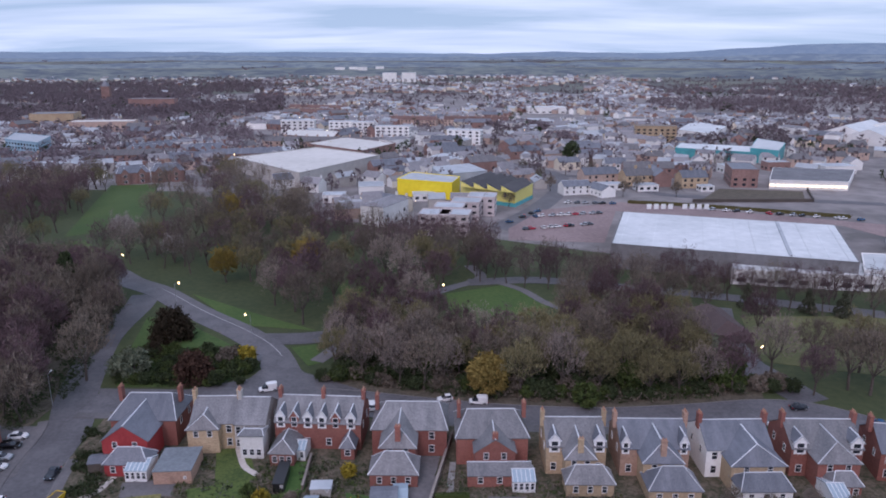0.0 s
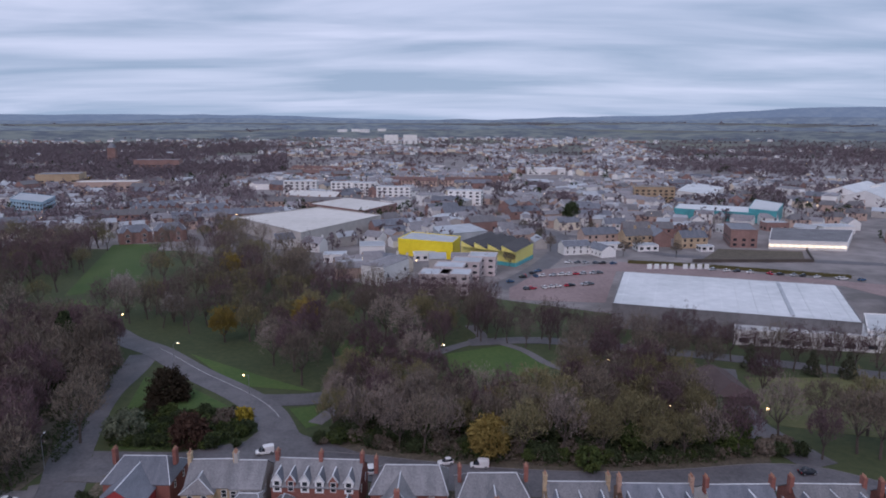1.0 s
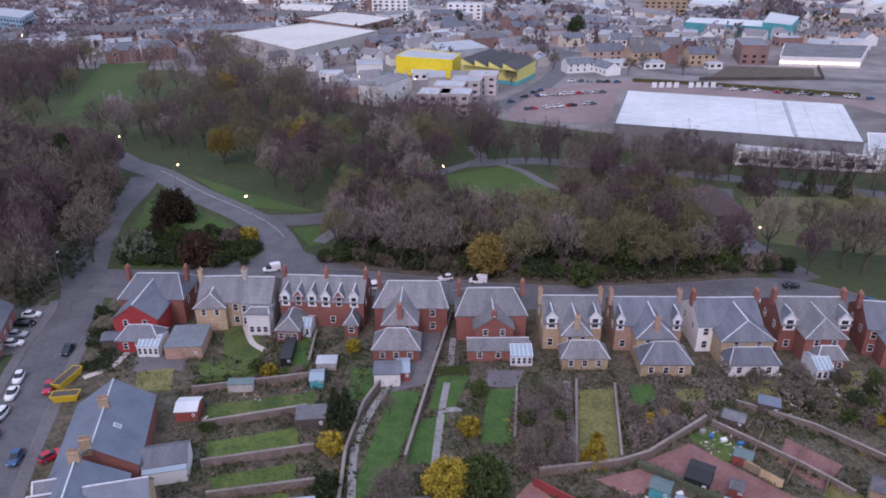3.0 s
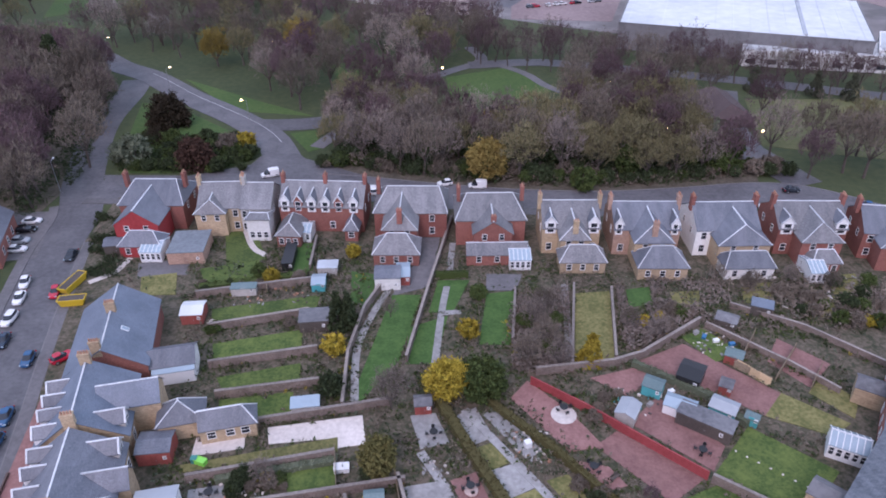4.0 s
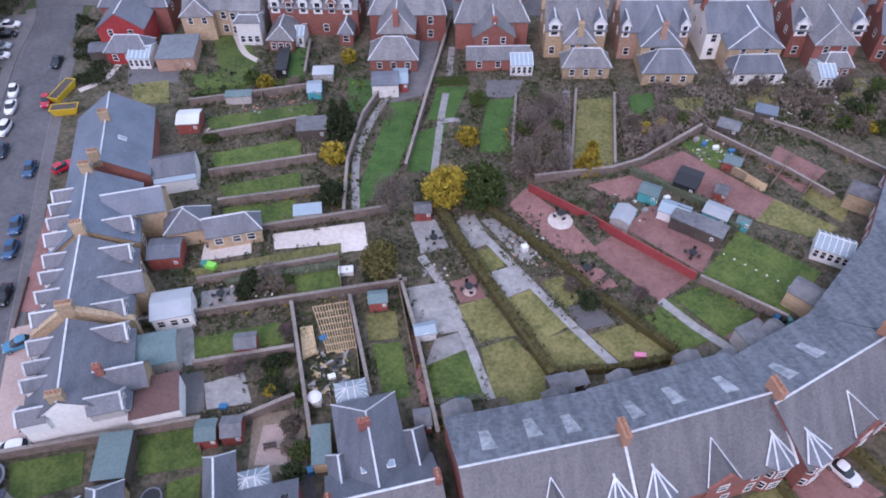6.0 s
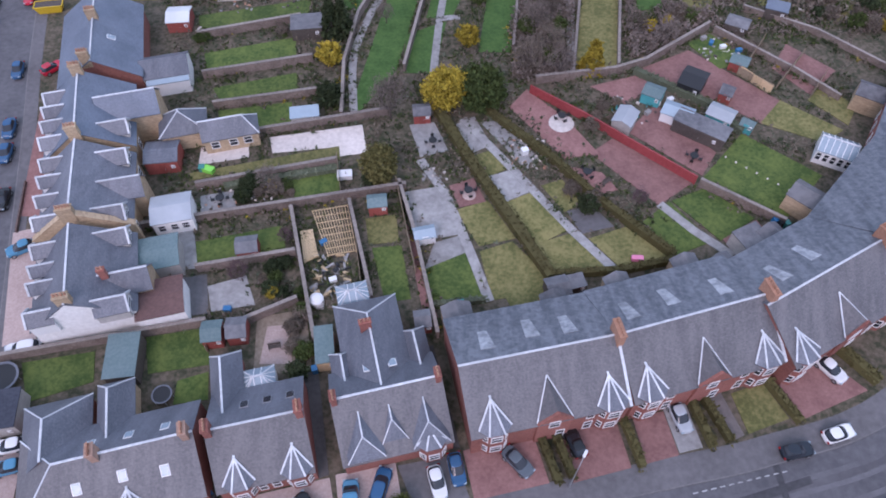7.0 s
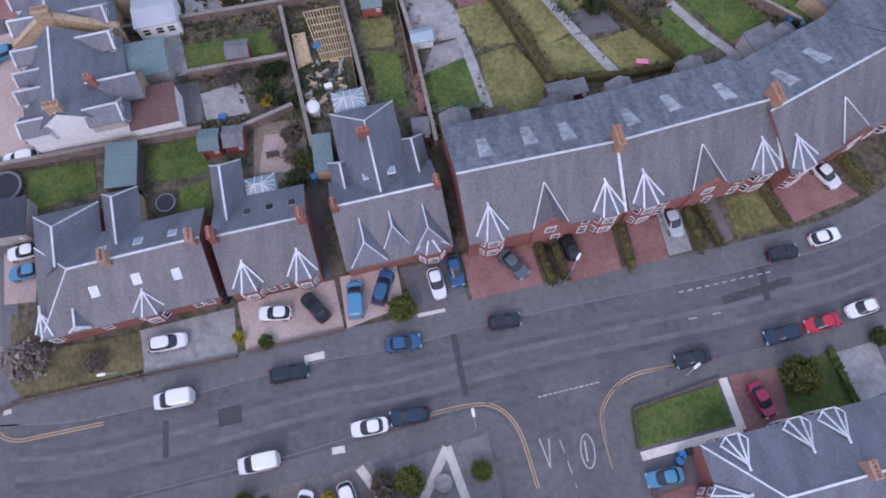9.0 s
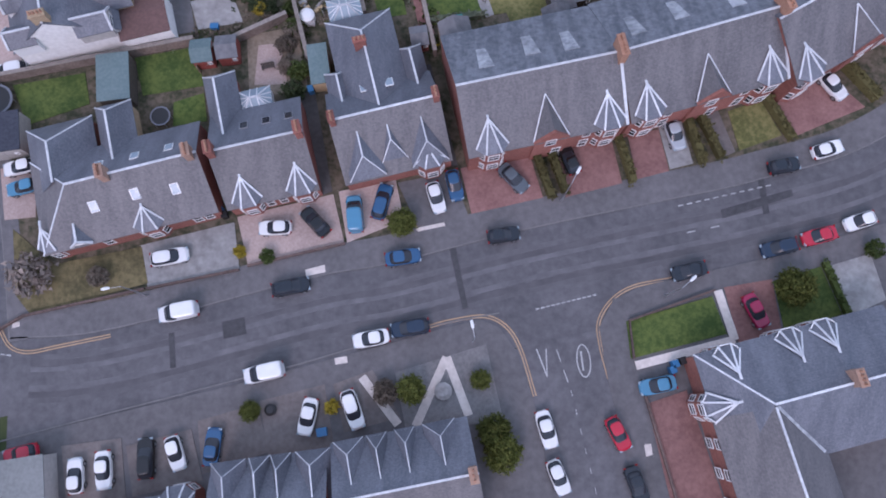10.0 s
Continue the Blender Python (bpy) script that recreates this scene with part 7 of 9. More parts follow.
for a, b, c, k, w in (((-37.6, -9.7), (-38.1, -5.5), "white", "hatch", R), ((-45.4, 25.6), (-48.5, 24.9), "white", "hatch", R), ((-44.9, 23.3), (-47.8, 22.6), "sky", "hatch", R), ((-47.6, 37.2), (-51.0, 36.5), "white", "estate", R), ((-41.8, -4.9), (-45.5, -5.8), "red", "hatch", R), ((-88.6, 127.8), (-83.9, 128.4), "white", "car", D),
                      ((-88.1, 124.3), (-83.4, 124.9), "black", "estate", D), ((-87.4, 120.2), (-82.5, 120.5), "silver", "car", D), ((-86.2, 116.9), (-81.3, 117.2), "white", "hatch", D), ((-77.2, 108.1), (-76.0, 103.2), "white", "hatch", D), ((-75.6, 103.2), (-74.8, 98.6), "white", "car", D), ((-74.0, 97.3), (-73.9, 92.7), "white", "estate", D),
                      ((-72.2, 116.7), (-72.1, 112.8), "dark", "car", D), ((-70.1, 104.9), (-69.2, 100.3), "red", "hatch", D), ((-65.9, 86.6), (-65.4, 82.6), "blue", "hatch", D), ((-72.3, 91.2), (-71.7, 87.1), "navy", "car", D), ((-63.2, 74.6), (-62.5, 69.9), "blue", "car", D), ((-61.9, 69.5), (-61.6, 65.4), "blue", "hatch", D)):
    car(a, b, c, k, 0.16 if w == R else 0.03, w)
for a, b, c, k, w in (((-61.3, 84.0), (-59.5, 85.9), "red", "hatch", R), ((-53.2, 51.6), (-55.2, 50.5), "sky", "hatch", R), ((10.6, 142.9), (5.5, 143.2), "white", "van", D), ((2.5, 145.0), (-1.3, 143.7), "white", "hatch", D), ((-38.7, 150.0), (-42.3, 148.7), "white", "van", D), ((76.5, 140.0), (80.3, 140.5), "dark", "car", D), ((90.9, 133.4), (93.7, 132.0), "blue", "car", D), ((-59.5, 60.8), (-59.2, 57.4), "black", "car", D), ((-15.2, 138.7), (-16.0, 143.2), "white", "estate", R), ((67.9, 129.2), (69.2, 133.8), "white", "hatch", R)):
    car(a, b, c, k, 0.16 if w == R else 0.03, w)

# ---- road markings and lamps ----
def double_line(pts):
    s = smooth(pts)
    ribbon("yellow_line", s, 0.12, 0.068, LINEYELLOW, "worn yellow no-parking line", "road marking", z0=0.0)
    ribbon("yellow_line", offset(s, 0.28), 0.12, 0.068, LINEYELLOW, "worn yellow no-parking line", "road marking", z0=0.0)


double_line([(-1.9, 6.8), (0.5, 7.4), (4.0, 7.8), (6.2, 6.7), (7.6, 4.3), (8.9, -0.5)])
double_line([(24.3, 11.8), (20.0, 11.0), (17.5, 9.5), (16.0, 7.2), (16.0, 4.8), (16.7, 1.2)])
double_line([(-35.8, 6.7), (-41.5, 5.6), (-44.4, 5.1), (-46.3, 5.7), (-47.6, 7.6)])


def dashes(a, b, n, w=0.12, fill=0.5):
    a, b = Vector(a), Vector(b)
    for i in range(n):
        p, q = a + (b - a) * (i / n), a + (b - a) * ((i + fill) / n)
        ribbon("road_dash", [tuple(p), tuple(q)], w, 0.062, LINEWHITE, "worn white road dash", "road marking", z0=0.0)


dashes((9.5, 8.6), (16.2, 10.1), 12, 0.16, 0.7)
dashes((12.8, 0.1), (15.1, -11.6), 6, 0.05, 0.3)
dashes((11.5, 4.3), (12.8, 0.1), 2, 0.1, 0.6)
dashes((26.3, 16.7), (31.6, 17.7), 2, 0.14, 0.35)
dashes((25.6, 19.7), (36.4, 22.0), 11, 0.14, 0.55)
dashes((-49.2, 5.1), (-46.0, 4.6), 5, 0.16, 0.7)
at((-44.1, -9.2), 8.5, 6.5, 2.7, 8, GREYWALL, surf("green_grey_felt", (0.15, 0.16, 0.155), (0.22, 0.23, 0.225)), "flat green-grey roofed garage beside a drive", True)
ribbon("arrow_mark", [(9.4, 4.4), (10.4, 1.5)], 0.14, 0.062, LINEWHITE, "worn white triangular road mark", "road marking", z0=0.0)
ribbon("arrow_mark", [(10.4, 4.4), (10.4, 1.5)], 0.14, 0.07, LINEWHITE, "worn white triangular road mark", "road marking", z0=0.0)
oc, ox = (14.3, 3.1), (15.0, 3.1)
ax, ay = Vector(ox) - Vector(oc), Vector((14.4, 1.4)) - Vector(oc)
oval = [tuple(Vector(oc) + ax * math.cos(k * math.pi / 8) + ay * math.sin(k * math.pi / 8)) for k in range(17)]
ribbon("oval_mark", oval, 0.14, 0.062, LINEWHITE, "worn white oval road mark", "road marking", z0=0.0)
ribbon("oval_bar", [tuple(Vector(oc) - ax * 0.3 - ay * 0.6), tuple(Vector(oc) - ax * 0.2 + ay * 0.6)], 0.18, 0.062, LINEWHITE, "worn white bar in a road mark", "road marking", z0=0.0)
DARKTAR = surf("fresh_tar", (0.045, 0.044, 0.048), (0.075, 0.073, 0.078), fine=2)
for pts in ([(30.2, 19.2), (38.2, 21.4), (38.3, 20.6), (30.3, 18.2)], [(-24.0, 7.8), (-21.6, 8.3), (-21.3, 6.5), (-23.7, 6.0)], [(-29.6, 6.7), (-29.0, 6.8), (-28.6, 3.1), (-29.2, 3.0)], [(0.4, 15.4), (1.1, 15.5), (2.3, 8.9), (1.7, 8.7)], [(34.6, 22.6), (35.3, 22.7), (35.5, 18.7), (34.8, 18.6)]):
    slab("tar_patch", pts, 0.045 + 0.0007 * (int(abs(pts[0][0]) * 10) % 17), DARKTAR, "darker tarred road repair", "road patch", z0=0.0)
for pts in ([(-15.2, 13.3), (-13.1, 13.8), (-13.0, 13.0), (-15.1, 12.6)], [(-11.9, 3.8), (-10.6, 4.0), (-10.5, 3.3), (-11.8, 3.1)], [(-3.2, 17.7), (-0.1, 18.3), (0.0, 17.9), (-3.0, 17.3)], [(20.0, -5.5), (20.7, -5.4), (20.8, -6.5), (20.1, -6.7)], [(-46.4, 8.0), (-45.6, 8.2), (-45.5, 7.7), (-46.3, 7.5)]):
    slab("pale_slab", pts, 0.135, PALEPAVE, "pale concrete crossing slab", "paving", z0=0.0)
lamp(*(12.8, 20.5), 60, 7.0)
lamp(*(-32.1, 10.8), 190, 6.5)
lamp(*(2.7, 5.2), 100, 6.0)
lamp(*(23.3, 9.8), 40, 6.0)
lamp(*(-86.8, 142.2), 90, 7.5)


# ---- planting along the walls and in the borders ----
def border_plants(name, lines, per_metre, mat, label, width, height, seed):
    g = np.random.default_rng(seed)
    c = []
    for pts in lines:
        for p, q in zip(pts, pts[1:]):
            L = math.hypot(q[0] - p[0], q[1] - p[1])
            for _ in range(int(L * per_metre)):
                t = g.random()
                nz = noise.noise(Vector((p[0] + (q[0] - p[0]) * t, p[1] + (q[1] - p[1]) * t, seed * 3.1)) * 0.35)
                if nz < -0.1:
                    continue
                x, y = p[0] + (q[0] - p[0]) * t + g.normal() * width, p[1] + (q[1] - p[1]) * t + g.normal() * width
                k = g.random() ** 2 * height * (0.5 + nz)
                for z in (0.05, 0.5, 1.0):
                    c.append((x + g.normal() * 0.15, y + g.normal() * 0.15, 0.12 + k * z))
    c = np.array(c)
    me = tri_mesh("foliage", leaf_cloud(g, c, 0.22, len(c) * 4, 0.3, 0.8), mat)
    tagged(link(name, me, None), label, "plants", "", "stuff")


LINES = [[(-43.9, 101.2), (-23.7, 105.5)], [(-39.0, 92.0), (-22.9, 96.2)], [(-36.6, 82.8), (-20.1, 86.4)], [(-33.8, 76.2), (-18.3, 79.0)], [(-35.1, 68.9), (-8.0, 74.6)], [(-33.5, 60.9), (-14.7, 65.1)], [(-40.9, 53.9), (-5.0, 60.5)], [(-31.0, 47.6), (-18.8, 49.9)], [(-20.1, 56.9), (-15.2, 37.4)], [(-6.0, 61.2), (-3.7, 52.4), (-0.8, 37.9)],
         [(14.2, 80.9), (26.5, 82.7), (43.1, 93.1)], [(34.7, 60.6), (44.3, 53.7)], [(11.4, 96.7), (10.8, 82.2)], [(49.7, 97.7), (69.6, 81.5)], [(43.9, 92.4), (58.9, 76.5)], [(-14.9, 108.9), (-15.7, 75.0)]]
MORE = [[(42.0, 110.8), (45.1, 91.6)], [(48.1, 106.2), (78.3, 100.6)], [(47.7, 101.0), (74.0, 91.2)], [(30.8, 96.4), (45.4, 96.2)], [(-71.0, 125.6), (-56.9, 106.0)], [(-42.6, 111.2), (-31.4, 107.4)], [(-24.7, 120.7), (-20.9, 97.1)], [(11.4, 73.5), (20.7, 58.5)], [(3.9, 74.7), (13.7, 63.5)], [(19.6, 78.2), (26.3, 72.1)], [(-24.1, 47.7), (-17.6, 41.5)], [(20.7, 58.5), (28.0, 53.9)], [(15.1, 104.9), (18.9, 79.5)], [(11.9, 103.3), (19.6, 92.0)]]
border_plants("border_plants", LINES, 3.0, LEAF_G, "green border plants along garden walls", 0.55, 1.0, 2)
border_plants("border_plants", LINES + MORE, 2.2, BARE, "brown dormant border plants", 0.8, 1.1, 3)
border_plants("border_plants", MORE, 4.0, LEAF_S, "grey-green low garden planting", 1.4, 1.2, 4)
border_plants("border_plants", MORE, 3.0, LEAF_D, "dark green low garden planting", 1.6, 1.2, 5)
border_plants("border_plants", LINES, 0.6, LEAF_Y, "golden low shrubs along walls", 0.6, 0.8, 6)


def within(p, poly):
    c = False
    for (x0, y0), (x1, y1) in zip(poly, poly[1:] + poly[:1]):
        if (y0 > p[1]) != (y1 > p[1]) and p[0] < (x1 - x0) * (p[1] - y0) / (y1 - y0) + x0:
            c = not c
    return c


def low_growth(area, count, mat, label, seed, height):
    """Weeds, tufts and small plants over whatever garden ground is neither lawn nor paving."""
    g = np.random.default_rng(seed)
    xs, ys = [p[0] for p in area], [p[1] for p in area]
    near = [q for q in PATCHES if max(p[1] for p in q) > 30]
    c, tries = [], 0
    while len(c) < count and tries < count * 6:
        tries += 1
        p = (g.uniform(min(xs), max(xs)), g.uniform(min(ys), max(ys)))
        nz = noise.noise(Vector((p[0] * 0.22, p[1] * 0.22, seed * 2.3)))
        if nz < 0.0 or not within(p, area) or any(within(p, q) for q in near):
            continue
        c.append((p[0], p[1], 0.1 + g.random() ** 2 * height * (0.4 + nz)))
    me = tri_mesh("foliage", leaf_cloud(g, np.array(c), 0.3, len(c) * 6, 0.3, 0.7), mat)
    tagged(link("border_plants", me, None), label, "plants", "", "stuff")


GARDENS = [(-33.0, 38.0), (-2.0, 44.0), (20.0, 45.0), (42.0, 56.0), (60.0, 75.0), (72.0, 108.0), (45.0, 108.0), (0.0, 116.0), (-40.0, 122.0), (-62.0, 118.0), (-44.0, 98.0), (-38.0, 60.0)]
low_growth(GARDENS, 5200, LEAF_G, "green weeds and small plants in the gardens", 11, 0.9)
low_growth(GARDENS, 4200, BARE, "brown winter stalks and shrubs in the gardens", 12, 1.2)
low_growth(GARDENS, 3600, LEAF_D, "dark low evergreens in the gardens", 13, 1.3)
low_growth(GARDENS, 1600, LEAF_S, "grey-green tufts in the gardens", 14, 0.8)
low_growth([(42.2, 107.2), (80.7, 105.7), (74.0, 91.2), (58.3, 91.4), (44.1, 91.6)], 1000, BARE_P, "pale bare stems in overgrown gardens", 15, 2.0)
low_growth([(12.4, 103.2), (22.5, 103.1), (19.9, 81.4), (10.7, 81.6)], 1500, BARE_P, "pale bare shrubs in an overgrown garden", 16, 2.6)
low_growth([(31.7, 106.4), (42.0, 106.3), (42.3, 91.6), (28.6, 84.7)], 1300, BARE_P, "pale bare shrubs at a garden end", 17, 2.2)
low_growth([(-74.6, 132.4), (-70.0, 134.6), (-60.6, 107.8), (-66.8, 107.9)], 1100, LEAF_D, "dark hedging plants in a side garden", 18, 1.6)


# ---- trees of the park ----
slab("wood_floor", [(-123.8, 127.4), (-87.3, 127.3), (-85.9, 147.1), (-94.1, 184.7), (-100.9, 213.3), (-116.7, 234.0), (-191.1, 230.9)], 0.008, EARTH, "leaf litter under the roadside trees", "ground")
rs = random.Random(5)
T_BROWN = [make_tree(11 + i, 14, 5.2, BARE, 2400) for i in range(3)]
T_RED = [make_tree(21 + i, 15, 4.6, BARE_R, 2500, low=0.25) for i in range(3)]
T_OLIVE = [make_tree(31 + i, 13, 5.0, BARE_O, 2600, 0.82, 0.2) for i in range(2)]
T_PALE = [make_tree(41 + i, 14, 5.4, BARE_P, 1900) for i in range(2)]
T_DARK = [make_bush(51, 6.2, 9.6, LEAF_B, 8500, 0.6, n=340, dome=True), make_bush(52, 4.6, 13, LEAF_D, 6500, 0.65, True, n=260), make_bush(57, 5.0, 8.0, foliage("copper_brown_leaves", (0.040, 0.022, 0.017), (0.085, 0.048, 0.034)), 6500, 0.55, n=280, dome=True)]
B_BIGGOLD, B_BIGDARK = make_bush(53, 3.4, 6.2, LEAF_Y, 6000, 0.36, n=300), make_bush(54, 3.9, 6.4, LEAF_G, 6000, 0.4, n=300)
T_EVER = [make_bush(55 + i, 3.6, 10, (LEAF_D, LEAF_G)[i], 3200, 0.62, n=200) for i in range(2)]
T_BLOSSOM = [make_tree(61, 9, 4.2, BLOSSOM, 2600, 0.6, 0.3)]
T_GOLD = [make_bush(72, 4.3, 8.6, foliage("ochre_buds", (0.21, 0.155, 0.045), (0.37, 0.275, 0.085)), 6500, 0.5, n=300), make_tree(71, 10, 4.2, foliage("ochre_budding_twigs", (0.17, 0.125, 0.03), (0.30, 0.22, 0.06)), 4200, 0.7, 0.3, low=0.2)]
B_GREEN = [make_bush(81 + i, 2.2, 3.4, LEAF_G, 1500, 0.42) for i in range(2)]
B_DARK = [make_bush(91 + i, 2.6, 3.6, LEAF_D, 1500, 0.45) for i in range(2)]
B_SAGE = [make_bush(101, 3.4, 7.0, LEAF_S, 2200, 0.5)]
B_NEAR = [make_bush(141, 2.2, 3.4, foliage("olive_laurel", (0.058, 0.074, 0.018), (0.145, 0.155, 0.04)), 5200, 0.24, n=260), make_bush(142, 2.2, 3.2, BARE, 4200, 0.3, n=220)]
B_OLIVE = make_bush(144, 2.5, 6.2, foliage("olive_conifer", (0.075, 0.072, 0.024), (0.18, 0.16, 0.06)), 4200, 0.34, n=240)
B_PALE = [make_bush(143, 2.3, 3.0, BARE_P, 520, 0.5, n=90)]
B_GOLD = [make_bush(111, 1.6, 2.6, LEAF_Y, 1500, 0.34)]
B_TWIG = [make_bush(121 + i, 2.4, 3.2, BARE, 1500, 0.38) for i in range(2)]
B_CONE = [make_bush(131, 2.0, 7.5, LEAF_D, 1900, 0.5, True), make_bush(132, 1.3, 3.2, LEAF_Y, 1400, 0.32, True)]
B_CONEG = [make_bush(133, 2.6, 7.5, foliage("dull_conifer", (0.045, 0.052, 0.034), (0.095, 0.10, 0.066)), 2400, 0.5, True)]

LAB = {"brown": "bare winter tree with brown twiggy crown in the park", "red": "bare winter tree with reddish purple twigs", "olive": "tree with olive budding crown", "pale": "bare tree with pale grey-brown branches"}


def tree(p, kind, s=1.0):
    pool = {"brown": T_BROWN, "red": T_RED, "olive": T_OLIVE, "pale": T_PALE}[kind]
    return plant("tree", rs.choice(pool), p[0], p[1], s, LAB[kind], "tree", "park trees", rng=rs)


def inside(p, poly):
    c = False
    for (x0, y0), (x1, y1) in zip(poly, poly[1:] + poly[:1]):
        if (y0 > p[1]) != (y1 > p[1]) and p[0] < (x1 - x0) * (p[1] - y0) / (y1 - y0) + x0:
            c = not c
    return c


ROADS = [(diag, 7), (stub, 6), (w_east, 3), (w_west, 3), (n_line, 3.5)]


def clear_of_roads(p):
    return all(min(math.hypot(p[0] - q[0], p[1] - q[1]) for q in line) > d for line, d in ROADS)


def join_trees(name, spots, label):
    """Trees past counting, as one crown object and one trunk object for each tone."""
    by = {}
    for p, kind, s in spots:
        tr, cr = rs.choice({"brown": T_BROWN, "red": T_RED, "olive": T_OLIVE, "pale": T_PALE}[kind])
        by.setdefault(kind, []).append((SHAPES[cr.name], p, s, rs.uniform(0, 6.28)))
    for kind, rows in by.items():
        cv, tv, tf = [], [], []
        n = 0
        for (v, f, crown, mat), p, s, a in rows:
            m = np.array(((math.cos(a), math.sin(a), 0), (-math.sin(a), math.cos(a), 0), (0, 0, 1))) * s
            crown = crown[:int(len(crown) * 0.42) // 3 * 3]
            cv.append(crown @ m + np.array((p[0], p[1], -0.05)))
            tv.append(v @ m + np.array((p[0], p[1], -0.05)))
            tf += [tuple(i + n for i in q) for q in f]
            n += len(v)
        th = empty(name, pose(0, 0, 0), label, "trees", "", "stuff")
        link("crown", tri_mesh("crown", np.concatenate(cv), rows[0][0][3]), None, th)
        link("trunk", raw("trunk", np.concatenate(tv).tolist(), tf, BARK), None, th)


def wood(poly, count, gap, mix, lo, hi, holes=(), joined=""):
    """Trees scattered over a stretch of the park, no two closer than gap."""
    done, spots, tries = [], [], 0
    xs, ys = [p[0] for p in poly], [p[1] for p in poly]
    while len(done) < count and tries < count * 60:
        tries += 1
        p = (rs.uniform(min(xs), max(xs)), rs.uniform(min(ys), max(ys)))
        if not inside(p, poly) or any(inside(p, h) for h in holes) or not clear_of_roads(p) or any(math.hypot(p[0] - q[0], p[1] - q[1]) < gap for q in done):
            continue
        done.append(p)
        spots.append((p, rs.choice(mix), rs.uniform(lo, hi)))
        if not joined:
            tree(*spots[-1])
    if joined:
        join_trees("wood", spots, joined)
    return done


lawn_mid = [(1.3, 217.6), (22.5, 227.6), (36.2, 205.3), (19.2, 191.0), (2.8, 195.6)]
lawn_left = [(-153.5, 241.3), (-165.8, 270.1), (-148.2, 282.3), (-127.0, 248.3)]
lawn_back = [(-156.3, 326.2), (-171.2, 369.2), (-158.3, 378.4), (-138.0, 328.5)]
gold_gap = [(3.6, 139.0), (16.6, 139.0), (17.0, 153.5), (4.0, 153.5)]
pav_gap = [(60.0, 149.0), (74.0, 149.0), (93.0, 200.0), (68.0, 200.0)]
villa_gap = [(-202.0, 434.0), (-166.0, 440.0), (-138.0, 312.0), (-162.0, 292.0)]
lawn_stub = [(-43.6, 178.5), (-30.0, 180.5), (-27.0, 160.6), (-37.2, 162.2)]
lawn_a = [(-37.1, 227.7), (-22.5, 237.2), (-15.0, 213.2), (-32.0, 205.3)]
view_gap = [(-1.8, 162.2), (30.7, 162.2), (38.4, 197.9), (-2.2, 198.0)]
wood([(-27.7, 160.6), (-19.1, 152.2), (-3.0, 147.5), (14.9, 144.2), (35.1, 143.1), (53.1, 144.2), (70.5, 147.5), (75.9, 165.5), (31.8, 169.1), (-12.4, 172.8), (-27.6, 174.6)], 54, 5.2, ["brown", "olive", "olive", "olive", "brown", "pale", "olive", "red"], 0.72, 1.0, (gold_gap, pav_gap))
wood([(-27.8, 175.8), (-12.5, 174.6), (32.1, 170.9), (75.1, 167.3), (80.5, 184.5), (35.9, 193.3), (-13.6, 191.1), (-30.3, 193.3)], 26, 6.5, ["brown", "olive", "pale", "olive", "red"], 0.75, 0.95, (lawn_mid, view_gap, pav_gap))
wood([(-35.4, 184.6), (-0.5, 191.1), (3.3, 230.7), (13.7, 243.9), (-51.1, 251.1), (-68.6, 230.8), (-54.6, 198.0)], 26, 8.5, ["brown", "olive", "olive", "red", "pale"], 0.85, 1.1, (lawn_mid, lawn_stub, lawn_a))
wood([(-99.0, 129.6), (-86.2, 129.6), (-83.3, 147.1), (-91.4, 180.6), (-98.1, 208.0), (-107.7, 224.7), (-132.8, 230.8), (-161.8, 224.7)], 84, 4.0, ["red", "red", "brown", "brown", "red"], 0.85, 1.1)
wood([(-173.4, 227.8), (-133.5, 236.0), (-122.5, 251.2), (-70.6, 230.8), (-46.9, 251.1), (-44.5, 293.6), (-100.8, 338.5), (-110.5, 275.2), (-138.6, 262.7), (-228.9, 314.7)], 84, 6.5, ["brown", "red", "brown", "olive", "pale"], 0.85, 1.15, (lawn_left, lawn_back, villa_gap), "bare park trees with brown and olive crowns")
wood([(-259.1, 303.9), (-180.0, 320.3), (-113.6, 303.8), (-43.8, 288.7), (-36.4, 309.0), (-83.5, 389.7), (-129.5, 440.6), (-161.6, 440.6), (-201.5, 426.3), (-366.1, 416.7)], 118, 7.2, ["brown", "red", "brown", "brown", "olive"], 0.85, 1.2, (lawn_left, lawn_back, villa_gap), "bare trees at the far side of the park")
wood([(9.2, 233.3), (22.3, 225.8), (58.7, 218.7), (91.4, 207.8), (131.0, 195.0), (148.7, 203.7), (97.6, 223.3), (59.5, 238.4), (16.1, 249.6)], 72, 5.2, ["red", "brown", "red", "red", "pale"], 0.58, 0.85, (), "row of bare reddish trees along the avenue")
wood([(-330.0, 372.0), (-208.0, 428.0), (-168.0, 300.0), (-182.0, 238.0), (-240.0, 296.0)], 70, 7.0, ["red", "brown", "red"], 0.9, 1.2, (lawn_left,), "dark bare trees beside the villa lawn")
wood([(-30.0, 251.1), (15.8, 245.3), (22.2, 275.0), (-19.9, 288.7), (-43.1, 284.1)], 40, 6.5, ["red", "brown", "red"], 0.75, 1.0, (), "bare reddish trees at the park's far edge")
wood([(34.4, 184.6), (78.8, 180.4), (86.8, 205.2), (37.9, 205.3)], 9, 10.0, ["brown", "red"], 0.8, 1.0, (lawn_mid, pav_gap))
